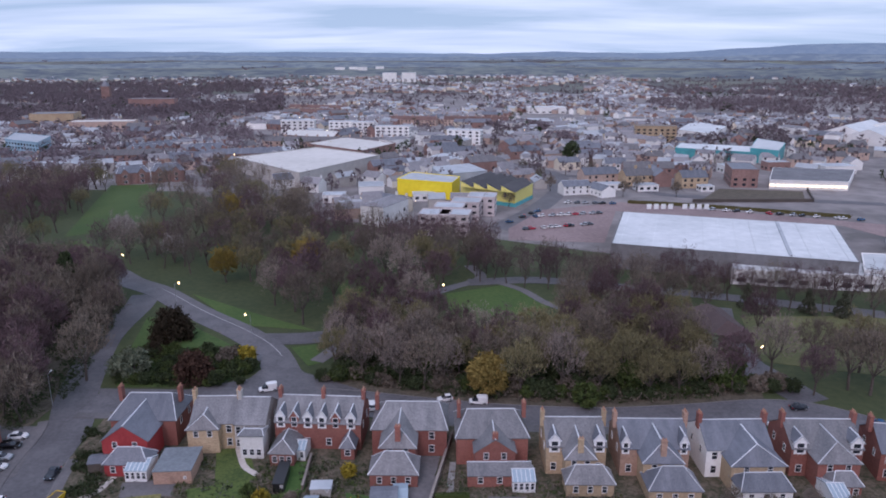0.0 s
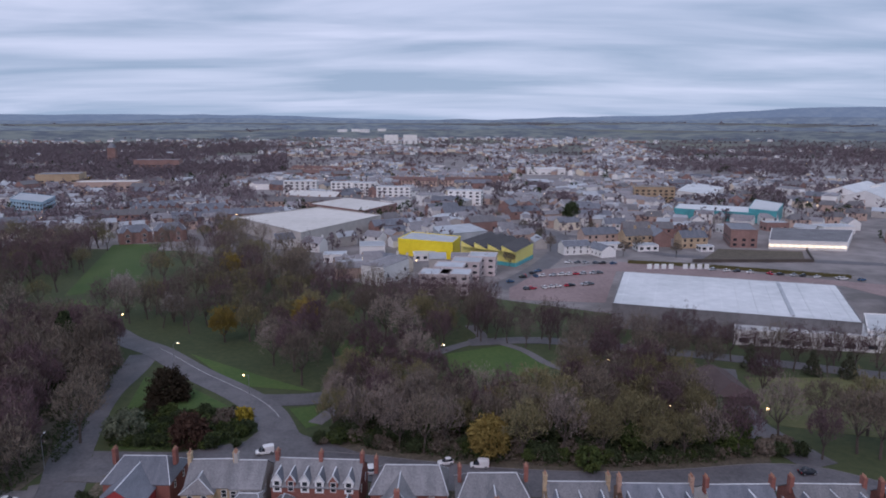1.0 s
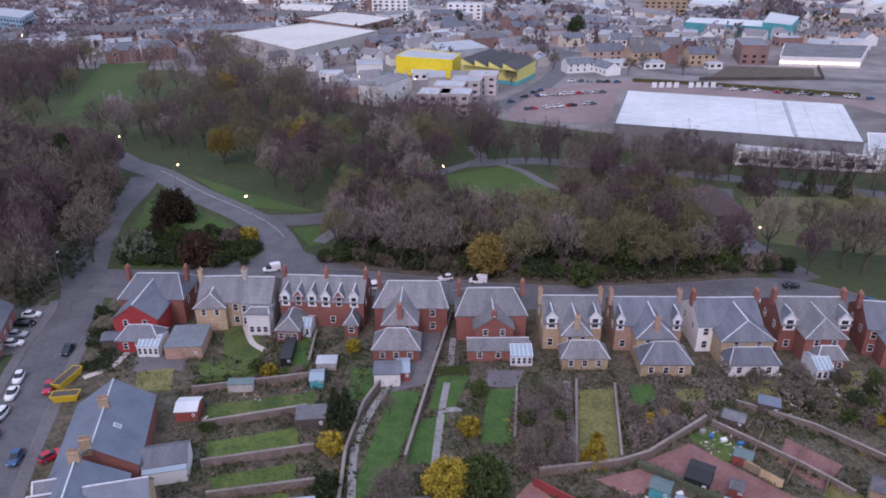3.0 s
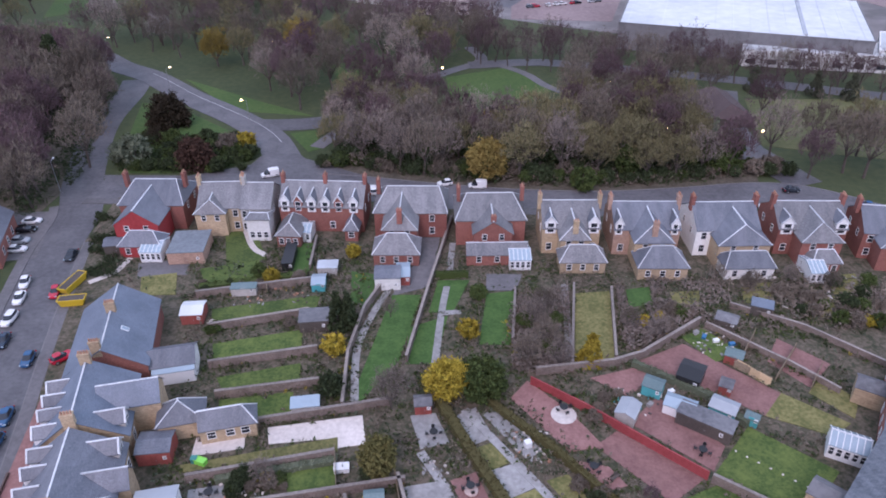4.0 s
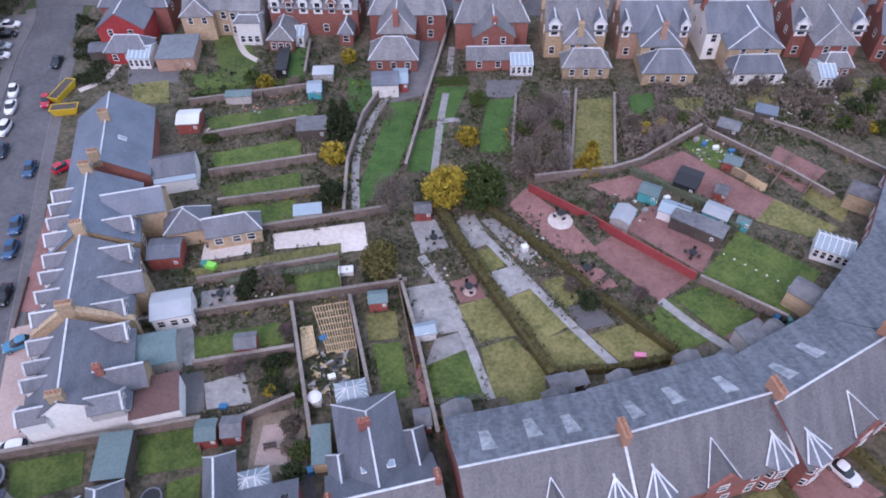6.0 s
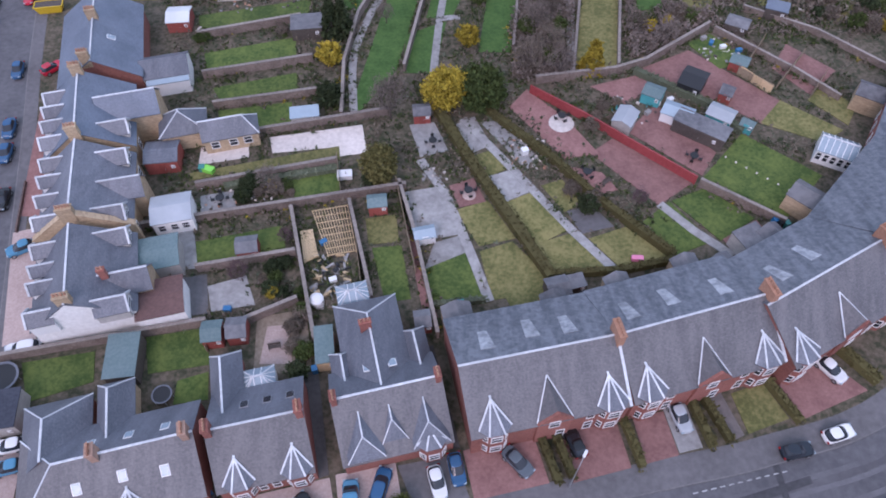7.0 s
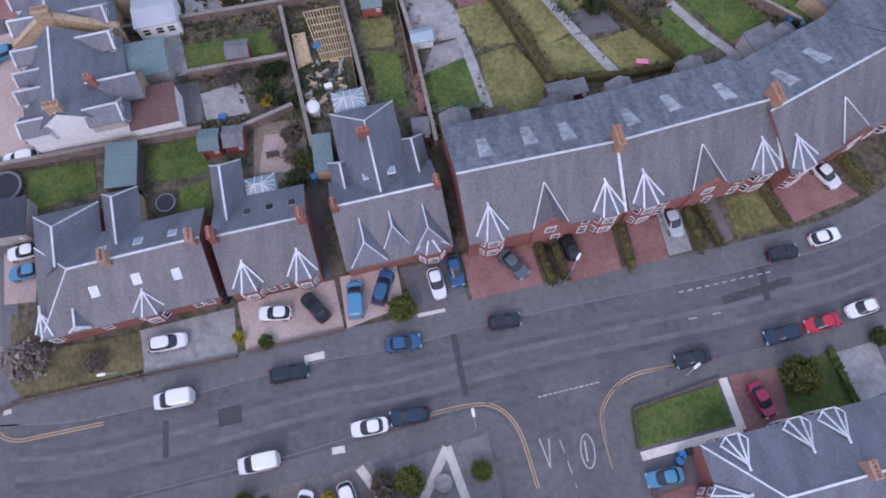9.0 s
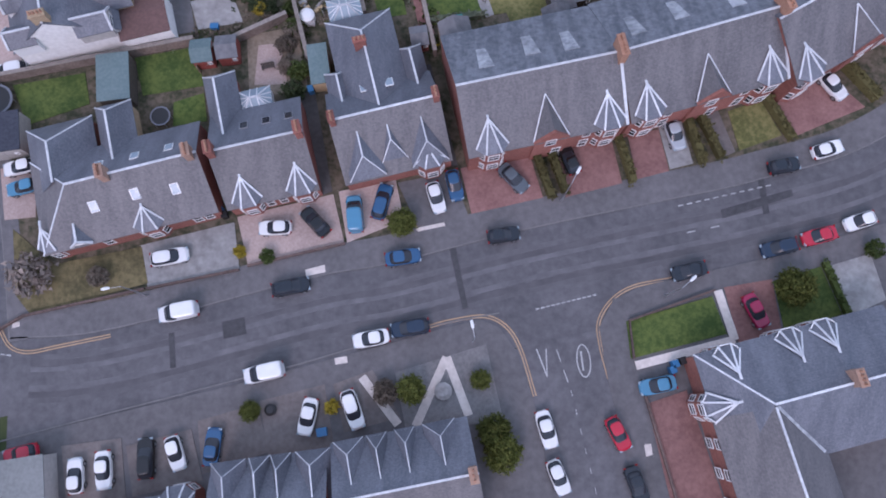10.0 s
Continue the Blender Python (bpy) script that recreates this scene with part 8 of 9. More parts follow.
for p, k, s in (((80.1, 157.3), "pale", 1.0), ((92.9, 162.1), "brown", 0.9), ((94.5, 149.7), "brown", 1.05), ((98.1, 146.9), "brown", 1.1), ((102.3, 158.9), "olive", 1.1), ((85.1, 146.9), "red", 0.8), ((86.6, 180.4), "red", 0.9), ((107.7, 149.7), "brown", 1.1)):
    tree(p, k, s)
for p, me, s, lab in (((-74.3, 180.5), T_DARK[0], 0.95, "large dark copper-leaved evergreen on the park island"), ((-59.3, 154.6), T_DARK[2], 0.95, "dark copper-leaved round tree"), ((-74.3, 168.5), T_DARK[0], 0.45, "small dark copper tree"), ((-113.7, 203.9), T_DARK[1], 1.35, "tall dark evergreen tree"), ((10.3, 147.6), T_GOLD[0], 1.12, "round ochre-gold budding tree beside the road"), ((-74.4, 230.8), T_GOLD[1], 1.1, "olive-gold budding tree in the park"),
                      ((-96.7, 314.6), T_GOLD[1], 1.3, "ochre budding tree in the park"), ((-132.6, 284.1), T_BLOSSOM[0], 1.2, "pale blossom tree in the park"), ((-100.8, 254.9), T_BLOSSOM[0], 1.1, "pale blossom tree in the park"), ((-47.4, 237.2), T_GOLD[1], 1.2, "ochre budding tree in the park")):
    plant("tree", me, p[0], p[1], s, lab, "tree", rng=rs)
for p, me, s, lab in (((-73.8, 155.2), B_SAGE[0], 1.15, "grey-green tall shrub on the park island"), ((-78.2, 155.9), B_SAGE[0], 0.8, "grey-green tall shrub on the park island"), ((-49.6, 164.9), B_GOLD[0], 1.7, "golden shrub beside the park road"), ((-53.9, 163.9), B_TWIG[0], 1.4, "bare twiggy shrub"), ((31.7, 142.1), B_GREEN[0], 1.45, "bright green round shrub"), ((-20.4, 170.9), B_CONE[0], 1.3, "dark green columnar conifer"), ((-8.1, 175.8), B_CONE[0], 1.2, "dark green columnar conifer"),
                      ((93.8, 205.2), B_CONEG[0], 1.0, "grey-green conifer"), ((110.2, 200.3), B_CONEG[0], 1.0, "grey-green conifer"), ((119.5, 197.9), B_CONEG[0], 1.0, "grey-green conifer"), ((-110.8, 184.7), B_CONE[0], 1.2, "dark green conifer"), ((53.6, 149.8), B_CONEG[0], 1.0, "green conifer in the park belt"), ((65.8, 165.5), B_SAGE[0], 1.2, "grey-green evergreen in the park belt"), ((13.5, 180.5), B_GOLD[0], 1.6, "golden shrub in the park belt"), ((-12.9, 180.5), B_CONE[0], 1.1, "dark green conifer"), ((-108.0, 159.0), B_GOLD[0], 1.8, "golden evergreen shrub")):
    plant("shrub", me, p[0], p[1], s, lab, "shrub", rng=rs)
for line, n, d in ((offset(n_line, 4.4)[24:80], 46, 2.6), (offset(n_line, 7.4)[26:80], 34, 3.4)):
    for i in range(n):
        p = line[int(i * (len(line) - 1) / n)]
        plant("shrub", rs.choice(B_DARK + B_DARK + B_GREEN + B_TWIG), p[0] + rs.uniform(-1.5, 1.5), p[1] + rs.uniform(-0.6, 1.5), rs.uniform(0.6, 1.1), "dark evergreen shrub at the wooded park edge", "shrub", "park edge shrubs", rng=rs)
for i in range(60):
    p = (rs.uniform(-84, -46), rs.uniform(150, 172))
    if clear_of_roads(p) and math.hypot(p[0] + 55, p[1] - 165) > 4:
        plant("shrub", rs.choice(B_DARK + B_GREEN), p[0], p[1], rs.uniform(0.5, 0.95), "dark shrub on the park island", "shrub", "island shrubs", rng=rs)
for p in ((-53.6, 184.6), (-84.6, 211.7), (31.0, 160.5), (-20.5, 183.8), (-58.0, 237.2), (-116.2, 244.0), (78.0, 162.1), (47.5, 197.9), (55.0, 162.2), (-1.1, 210.5)):
    lamp(p[0], p[1], rs.uniform(0, 360), 5.5, True)

# park pavilion
h, L = house("dark-roofed low park pavilion among trees", (77.2, 194.3), (77.7, 178.7), "pavilion", "pavilion")
wing(h, -L / 2 - 2, L / 2 + 2, -5.5, 5.5, 2.8, 5.6, "x", (3, 3), DARKWOOD, surf("brown_tiles", (0.075, 0.05, 0.05), (0.12, 0.085, 0.08), courses=0.2), caps=False)
for x in (-3.0, 0.0, 3.0):
    win(h, x, -5.5, 0.9, "S", 1.2, 1.2)

# ---- trees and shrubs of the gardens ----
for p, me, s, lab in (((-17.3, 114.6), B_GOLD[0], 1.0, "golden garden shrub"), ((-31.4, 106.0), B_GOLD[0], 1.1, "golden garden shrub"), ((-34.0, 107.4), B_GREEN[0], 0.7, "green garden shrub"), ((-17.4, 86.4), B_GOLD[0], 1.3, "weeping golden garden shrub"), ((-17.5, 92.5), B_CONE[0], 1.0, "dark columnar conifer in a garden"), ((-15.8, 92.7), B_CONE[0], 0.95, "dark columnar conifer in a garden"), ((-16.8, 77.4), B_DARK[0], 0.9, "dark garden shrub"),
                      ((0.5, 76.7), B_BIGGOLD, 1.0, "large golden conifer at the garden ends"), ((5.8, 76.9), B_BIGDARK, 1.0, "large dark green conifer at the garden ends"), ((4.2, 90.4), B_GOLD[0], 1.2, "golden garden shrub"), ((6.2, 100.8), B_GREEN[1], 0.8, "round green garden shrub"), ((23.1, 83.7), B_CONE[1], 1.7, "bright gold conical conifer"), ((-8.6, 62.4), B_OLIVE, 1.0, "tall green-gold garden conifer"), ((-9.6, 61.6), B_DARK[0], 0.6, "dark low shrub")):
    plant("shrub", me, p[0], p[1], s, lab, "shrub", rng=rs, squash=1.25 if me in (B_GREEN[0],) else 1.0)
for p, me, s, lab in (((-4.7, 18.1), B_NEAR[0], 0.72, "round green clipped shrub by a drive"), ((-3.8, 0.4), B_NEAR[0], 0.7, "green shrub in a gravel garden"), ((-6.5, 0.2), B_NEAR[1], 0.6, "reddish bare shrub"), ((3.4, 1.3), B_NEAR[0], 0.5, "small green shrub"), ((4.6, -3.8), B_NEAR[0], 0.8, "green laurel shrub"), ((5.4, -6.0), B_NEAR[0], 0.9, "green laurel shrub"), ((36.6, 10.3), B_NEAR[0], 0.95, "rounded green tree on a front lawn"),
                      ((-20.4, -1.5), B_NEAR[0], 0.5, "small bright green shrub"), ((-19.2, 14.7), B_GREEN[1], 0.4, "small green shrub"), ((-22.2, 15.3), B_GOLD[0], 0.45, "small golden shrub"), ((-44.1, 13.1), B_PALE[0], 1.1, "grey bare twiggy shrub in a front garden"), ((45.9, 14.3), B_GREEN[0], 0.5, "small golden green shrub"), ((-37.2, 12.8), B_NEAR[1], 0.5, "low dark island bed of plants"), ((-12.0, -1.2), B_GOLD[0], 0.5, "pale golden hedge shrub")):
    plant("shrub", me, p[0], p[1], s, lab, "shrub", rng=rs, z=0.1)
for p, k, s in (((-7.6, 73.7), "pale", 0.5), ((14.8, 92.0), "pale", 0.42), ((16.6, 86.2), "brown", 0.42), ((13.1, 82.9), "brown", 0.42), ((17.9, 82.1), "pale", 0.38), ((17.2, 96.6), "brown", 0.35), ((35.0, 88.8), "pale", 0.34), ((30.9, 91.8), "brown", 0.3), ((55.2, 102.6), "brown", 0.3), ((62.9, 104.2), "pale", 0.3), ((49.9, 105.3), "brown", 0.28), ((69.3, 102.4), "brown", 0.3), ((-23.5, 60.9), "pale", 0.28), ((25.7, 57.1), "red", 0.22), ((-9.0, 95.4), "pale", 0.26), ((-25.1, 46.1), "red", 0.26), ((-20.2, 51.7), "red", 0.2)):
    tree(p, k, s)
GARD = [[(29.6, 94.9), (39.6, 96.3), (47.8, 97.8), (39.4, 91.7), (29.8, 86.0)], [(47.1, 106.2), (79.9, 104.0), (74.0, 91.2), (61.3, 94.4)], [(11.4, 96.7), (22.0, 99.8), (19.7, 82.1), (11.1, 80.9)], [(-43.8, 104.9), (-24.8, 108.2), (-24.4, 105.5), (-43.1, 102.0)], [(-39.6, 93.5), (-25.7, 96.9), (-25.2, 93.3), (-38.9, 90.5)],
        [(-28.2, 61.0), (-20.7, 62.4), (-20.1, 58.5), (-26.7, 57.6)], [(-24.7, 47.3), (-18.7, 48.8), (-17.2, 43.0), (-22.4, 42.3)], [(17.5, 72.2), (26.3, 76.9), (21.8, 69.9)], [(15.5, 62.5), (20.7, 58.5), (18.8, 55.8)], [(-18.3, 41.6), (-16.3, 41.9), (-15.0, 34.0), (-17.5, 33.3)]]
for k, poly in enumerate(GARD):
    n = (14, 26, 12, 8, 6, 12, 9, 8, 6, 7)[k]
    xs, ys = [p[0] for p in poly], [p[1] for p in poly]
    c = 0
    while c < n:
        p = (rs.uniform(min(xs), max(xs)), rs.uniform(min(ys), max(ys)))
        if inside(p, poly):
            c += 1
            me = rs.choice(B_TWIG + B_TWIG + B_GREEN + B_DARK + B_GOLD)
            plant("shrub", me, p[0], p[1], rs.uniform(0.25, 0.6) * (1.25 if k < 3 else 1.0), "low garden border shrub", "shrub", "border shrubs", rng=rs, z=0.1)


for i in range(56):
    p = (rs.uniform(-28, 92), rs.uniform(147, 176))
    if inside(p, [(-26.4, 165.6), (-16.4, 152.2), (15.0, 145.3), (35.3, 144.2), (68.9, 148.3), (74.4, 165.5), (31.2, 165.6), (-12.3, 170.9)]):
        plant("tree", rs.choice(T_EVER), p[0], p[1], rs.uniform(0.55, 0.9), "dark evergreen tree in the wooded park belt", "tree", "park evergreens", rng=rs)


def undergrowth(poly, count, mat, label, seed, height=2.2):
    """Low tangled growth under the trees."""
    g = np.random.default_rng(seed)
    xs, ys = [p[0] for p in poly], [p[1] for p in poly]
    c = []
    while len(c) < count:
        p = (g.uniform(min(xs), max(xs)), g.uniform(min(ys), max(ys)))
        if inside(p, poly) and noise.noise(Vector((p[0] * 0.12, p[1] * 0.12, seed))) > -0.25:
            c.append((p[0], p[1], g.random() ** 1.6 * height))
    me = tri_mesh("foliage", leaf_cloud(g, np.array(c), 0.7, count * 7, 0.52, 0.55), mat)
    tagged(link("undergrowth", me, None), label, "plants", "", "stuff")


left_wood = [(-100.6, 128.5), (-88.1, 130.7), (-85.3, 148.5), (-92.2, 180.6), (-99.1, 208.0), (-111.9, 227.7), (-167.6, 227.8)]
belt = [(-27.3, 162.2), (-17.7, 151.6), (-3.0, 147.3), (14.9, 144.0), (35.0, 142.6), (53.1, 143.9), (70.4, 147.2), (77.3, 169.0), (32.4, 172.7), (-12.7, 176.5), (-27.9, 176.6)]
undergrowth(left_wood, 5200, LEAF_D, "dark undergrowth below roadside trees", 3)
undergrowth(belt, 4200, LEAF_D, "dark undergrowth in the wooded belt", 4)
for k in range(3):
    undergrowth(GARD[k], (420, 360, 420)[k], (BARE_P, BARE, BARE_P)[k], "pinkish brown bare thicket in the gardens", 12 + k, 2.0)
undergrowth(belt, 2600, BARE, "brown brambles in the wooded belt", 5)
undergrowth([(-77.5, 152.8), (-81.2, 171.0), (-71.5, 171.0), (-58.0, 165.6), (-45.8, 162.9), (-48.2, 155.8), (-60.1, 151.0)], 1700, LEAF_D, "dark shrubby growth on the park island", 6)
undergrowth([(-77.5, 152.8), (-81.2, 171.0), (-71.5, 171.0), (-58.0, 165.6), (-45.8, 162.9), (-48.2, 155.8), (-60.1, 151.0)], 900, LEAF_G, "green shrubby growth on the park island", 7)

# a house across the west street
h, L = west_house("red sandstone house with slate roof beside a car yard", (-93.1, 124.7), (-88.4, 109.5), 5.0, 5.0, REDBRICK, SLATE, (), ())
for x in (-4.0, 0.0, 4.0):
    win(h, x, 5.0, 0.9, "N", 1.2, 1.6)
slab("car_yard", [(-97.2, 132.8), (-83.7, 133.0), (-79.0, 114.6), (-90.0, 112.8)], 0.05, PAVE, "asphalt parking yard beside the street", "car park")


# ---- town beyond the park ----
FARRED = surf("weathered_red_stone", (0.20, 0.118, 0.102), (0.32, 0.195, 0.17), fine=1.0, rough=0.9, bump=0.2)
# Far slate and twig tones are lightened to stand in for haze.
FARSLATE = surf("pale_weathered_slate", (0.165, 0.16, 0.172), (0.30, 0.285, 0.298), fine=1.0, rough=0.55, bump=0.2, coarse=0.05)
FARTWIG = foliage("far_bare_twigs", (0.145, 0.118, 0.130), (0.235, 0.19, 0.206))
FARPINK = surf("pale_pink_stone", (0.40, 0.285, 0.235), (0.56, 0.42, 0.35), fine=1.0, rough=0.9)
def block_building(label, pts, h, wall, roof, category="building", wins=0, parapet=0.5, name="building", skirt=None, winh=1.5, storeys=1):
    """A flat-roofed building on a four-cornered plan: walls, roof, parapet and windows on the side that faces the park."""
    pts = ccw([tuple(p) for p in pts])
    cx, cy = sum(p[0] for p in pts) / len(pts), sum(p[1] for p in pts) / len(pts)
    th = empty(name, pose(cx, cy, 0), label if len(label.split()) > 4 else label + " in the town", category)
    loc = [(p[0] - cx, p[1] - cy) for p in pts]
    bm = bmesh.new()
    solid(bm, [(x, y, -0.2) for x, y in loc], [(x, y, h) for x, y in loc])
    part("wall", bm, wall, th)
    ins = [(x * 0.99, y * 0.99) for x, y in loc]
    bm = bmesh.new()
    solid(bm, [(x, y, h + 0.01) for x, y in ins], [(x, y, h + 0.3) for x, y in ins])
    part("roof", bm, roof, th)
    if parapet:
        bm = bmesh.new()
        for p, q in zip(loc, loc[1:] + loc[:1]):
            bar(bm, (*p, h + parapet / 2), (*q, h + parapet / 2), 0.4, parapet)
        part("parapet", bm, wall, th)
    if skirt:
        bm = bmesh.new()
        out_ = [(x * 1.004, y * 1.004) for x, y in loc]
        solid(bm, [(x, y, -0.1) for x, y in out_], [(x, y, h * 0.25) for x, y in out_])
        part("plinth", bm, skirt, th)
    if wins:
        for p, q in zip(loc, loc[1:] + loc[:1]):
            p, q = Vector(p), Vector(q)
            d = (q - p).normalized()
            nrm = Vector((d.y, -d.x))
            if nrm.dot(Vector((-cx, -cy))) <= 0:
                continue
            n = max(2, int((q - p).length / wins))
            for s in range(storeys):
                for i in range(n):
                    c = p + (q - p) * ((i + 0.5) / n)
                    pane_only(th, c.x, c.y, 1.0 + s * 3.0, w=round(wins * 0.5, 1), hh=winh, turn=math.degrees(math.atan2(d.y, d.x)))
    return th


MARKET = block_building("large white-roofed supermarket with low pitched sheet roof", [(79.1, 302.3), (158.5, 276.6), (138.2, 223.5), (61.6, 248.3)], 9.0, surf("dark_grey_cladding", (0.16, 0.155, 0.16), (0.24, 0.235, 0.24), fine=0.5), WHITESHEET, "supermarket", 0, 0.3)
bm = bmesh.new()
mc = MARKET.matrix_basis.translation
a0, a1 = Vector((137.0, 281.1)) - mc.xy, Vector((118.9, 231.0)) - mc.xy
bar(bm, (a0.x, a0.y, 9.45), (a1.x, a1.y, 9.45), 1.2, 0.4)
part("roof_gutter", bm, GREYSHEET, MARKET)
for k in range(14):
    a, b = Vector((79.1, 302.3)).lerp(Vector((158.5, 276.6)), (k + 0.5) / 14) - mc.xy, Vector((61.6, 248.3)).lerp(Vector((138.2, 223.5)), (k + 0.5) / 14) - mc.xy
    bm = bmesh.new()
    bar(bm, (a.x, a.y, 9.34), (b.x, b.y, 9.34), 0.35, 0.12)
    part("roof_seam", bm, WHITESHEET, MARKET)
block_building("long white loading annex of the supermarket", [(98.3, 228.9), (143.8, 220.0), (152.4, 234.2), (105.7, 245.0)], 5.0, WHITEWALL, WHITESHEET, "annex", 6)
block_building("white annex beside the supermarket", [(151.7, 245.2), (172.7, 241.4), (160.9, 218.1), (140.6, 224.3)], 6.0, WHITEWALL, WHITESHEET, "annex", 0)
sg = empty("roof_sign", pose(*(Vector((105.2, 308.0))), 9.3), "white letter-like sign blocks on the supermarket roof", "sign")
for k in range(9):
    bm = bmesh.new()
    if k != 4:
        box(bm, -14 + k * 3.2, -0.2, 0, -12 + k * 3.2, 0.2, 2.2)
        part("sign_bar", bm, WHITE, sg)
    else:
        bm.free()
block_building("yellow clad warehouse with pale ribbed roof", [(-25.1, 387.6), (5.2, 375.0), (9.9, 395.2), (-18.3, 411.3)], 9.0, YELLOW, GREYSHEET, "warehouse", 0, 0.6)
yw = block_building("yellow showroom with dark saw-tooth roof and teal base", [(9.8, 375.4), (37.3, 355.7), (49.2, 378.9), (27.9, 405.1)], 8.0, YELLOWPALE, DARKTAR, "showroom", 0, 0.3, skirt=TEAL)
c = yw.matrix_basis.translation
p0, p1 = Vector((9.7, 372.0)) - c.xy, Vector((37.0, 352.6)) - c.xy
q0, q1 = Vector((27.9, 405.1)) - c.xy, Vector((49.2, 378.9)) - c.xy
for k in range(4):
    a, b, d, e = p0.lerp(p1, k / 4), p0.lerp(p1, (k + 0.98) / 4), q0.lerp(q1, k / 4), q0.lerp(q1, (k + 0.98) / 4)
    bm = bmesh.new()
    solid(bm, [(*a, 8.31), (*b, 8.31), (*a.lerp(b, 0.02), 11.0)], [(*d, 8.31), (*e, 8.31), (*d.lerp(e, 0.02), 11.0)])
    bmesh.ops.recalc_face_normals(bm, faces=bm.faces)
    part("sawtooth", bm, DARKTAR, yw)
    bm = bmesh.new()
    solid(bm, [(a.x, a.y - 0.15, 7.9), (b.x, b.y - 0.15, 7.9), (a.x, a.y - 0.15, 10.9)], [(a.x, a.y - 0.01, 7.9), (b.x, b.y - 0.01, 7.9), (a.x, a.y - 0.01, 10.9)])
    bmesh.ops.recalc_face_normals(bm, faces=bm.faces)
    part("gable_panel", bm, YELLOWPALE, yw)
block_building("blue-grey metal warehouse", [(-1.0, 409.2), (27.1, 423.9), (17.2, 454.2), (-6.4, 439.7)], 8.0, GREYSHEET, GREYSHEET, "warehouse", 0, 0.3)
block_building("large cream flat-roofed retail hall", [(-139.9, 473.4), (-83.2, 407.2), (-43.1, 484.5), (-94.2, 527.9)], 9.0, GREYWALL, CREAMSHEET, "retail hall", 0, 0.8)
block_building("pale flat-roofed store", [(-105.0, 552.6), (-58.2, 508.4), (-36.8, 556.2), (-82.2, 596.2)], 9.0, FARRED, CREAMSHEET, "store", 5, 0.5)
block_building("long pale-roofed store", [(-140.4, 623.1), (-93.1, 605.2), (-95.5, 656.8), (-145.8, 672.4)], 8.0, FARRED, CREAMSHEET, "store", 5)
block_building("glazed blue office block", [(-337.8, 547.2), (-299.9, 524.5), (-313.9, 568.1), (-357.6, 594.7)], 13.0, surf("blue_glazing", (0.20, 0.36, 0.46), (0.38, 0.52, 0.60), fine=0.6, rough=0.25, bump=0.05), GREYSHEET, "office block", 4, 0.6, storeys=4)
FLATS = [((-4.5, 301.6), 0), ((1.8, 316.7), 0), ((10.0, 328.4), 0), ((18.2, 341.0), 0), ((4.2, 301.6), 0)]
for p, _ in FLATS:
    block_building("pinkish flat-roofed block of flats", [(p[0] - 6, p[1] - 5), (p[0] + 7, p[1] - 7), (p[0] + 9, p[1] + 5), (p[0] - 4, p[1] + 7)], 9.0, surf("pink_render", (0.46, 0.40, 0.39), (0.60, 0.53, 0.52), fine=1.0), GREYSHEET, "flats", 4.0, 0.6, storeys=3, winh=1.1)
block_building("teal and white retail warehouse", [(179.3, 543.7), (236.5, 510.9), (256.3, 543.6), (193.2, 572.9)], 7.0, TEAL, WHITESHEET, "warehouse", 0, 0.3)
block_building("teal hall with pale curved roof", [(226.0, 517.7), (239.5, 502.0), (266.3, 548.6), (257.5, 579.3)], 10.0, TEAL, WHITESHEET, "warehouse", 0, 0.3)
block_building("white round-roofed hall", [(219.5, 661.6), (237.7, 622.7), (276.8, 694.0), (260.2, 742.3)], 9.0, WHITEWALL, WHITESHEET, "hall", 0, 0.3)
block_building("red brick mill with lit shopfront", [(171.0, 413.0), (186.0, 411.0), (193.0, 440.0), (178.0, 442.0)], 10.5, FARRED, SLATE, "mill", 4, 0.4, storeys=2)
shop = block_building("long dark-roofed store with brightly lit front", [(192.0, 409.0), (234.2, 401.3), (263.1, 446.7), (215.3, 456.1)], 5.0, WHITEWALL, FLATFELT, "store", 0, 0.3)
cs = shop.matrix_basis.translation
for k in range(12):
    a, b = Vector((192.0, 409.0)).lerp(Vector((234.2, 401.3)), k / 12) - cs.xy, Vector((192.0, 409.0)).lerp(Vector((234.2, 401.3)), (k + 0.85) / 12) - cs.xy
    bm = bmesh.new()
    bar(bm, (a.x, a.y - 0.3, 2.2), (b.x, b.y - 0.3, 2.0), 0.2, 1.4)
    part("shop_window", bm, glow("shop_glow", (1.0, 0.88, 0.6), 0.75), shop, "brightly lit shop window")
for k in range(3):
    h, L = house("white gabled industrial shed", (367.6, 650.8), (429.8, 714.5), "warehouse", "warehouse") if k == 0 else house("white gabled industrial shed", (368.5, 614.1), (432.0, 681.2), "warehouse", "warehouse") if k == 1 else house("white gabled shed among yards", (421.1, 681.2), (499.0, 751.2), "warehouse", "warehouse")
    wing(h, -L / 2, L / 2, -16, 16, 8, 14, "x", (0, 0), WHITEWALL, WHITESHEET, caps=False)
for a, b, z, e, lab in (((66.7, 391.8), (82.4, 395.5), 7.5, 5.0, "white rendered house beside the junction"), ((85.8, 395.8), (91.5, 381.6), 6.5, 4.0, "white gabled cottage beside the road"), ((-99.7, 409.3), (-87.0, 417.3), 8.5, 5.5, "white house with dark slate roof")):
    h, L = house(lab, a, b)
    wing(h, -L / 2, L / 2, -4.5, 4.5, e, z, "x", (0, 0), WHITEWALL, SLATE)
    for i in range(4):
        win(h, -L / 2 + (i + 0.5) * L / 4, -4.5, 1.0, "S", 1.2, 1.5)
        if e > 4.5:
            win(h, -L / 2 + (i + 0.5) * L / 4, -4.5, 3.4, "S", 1.2, 1.4)
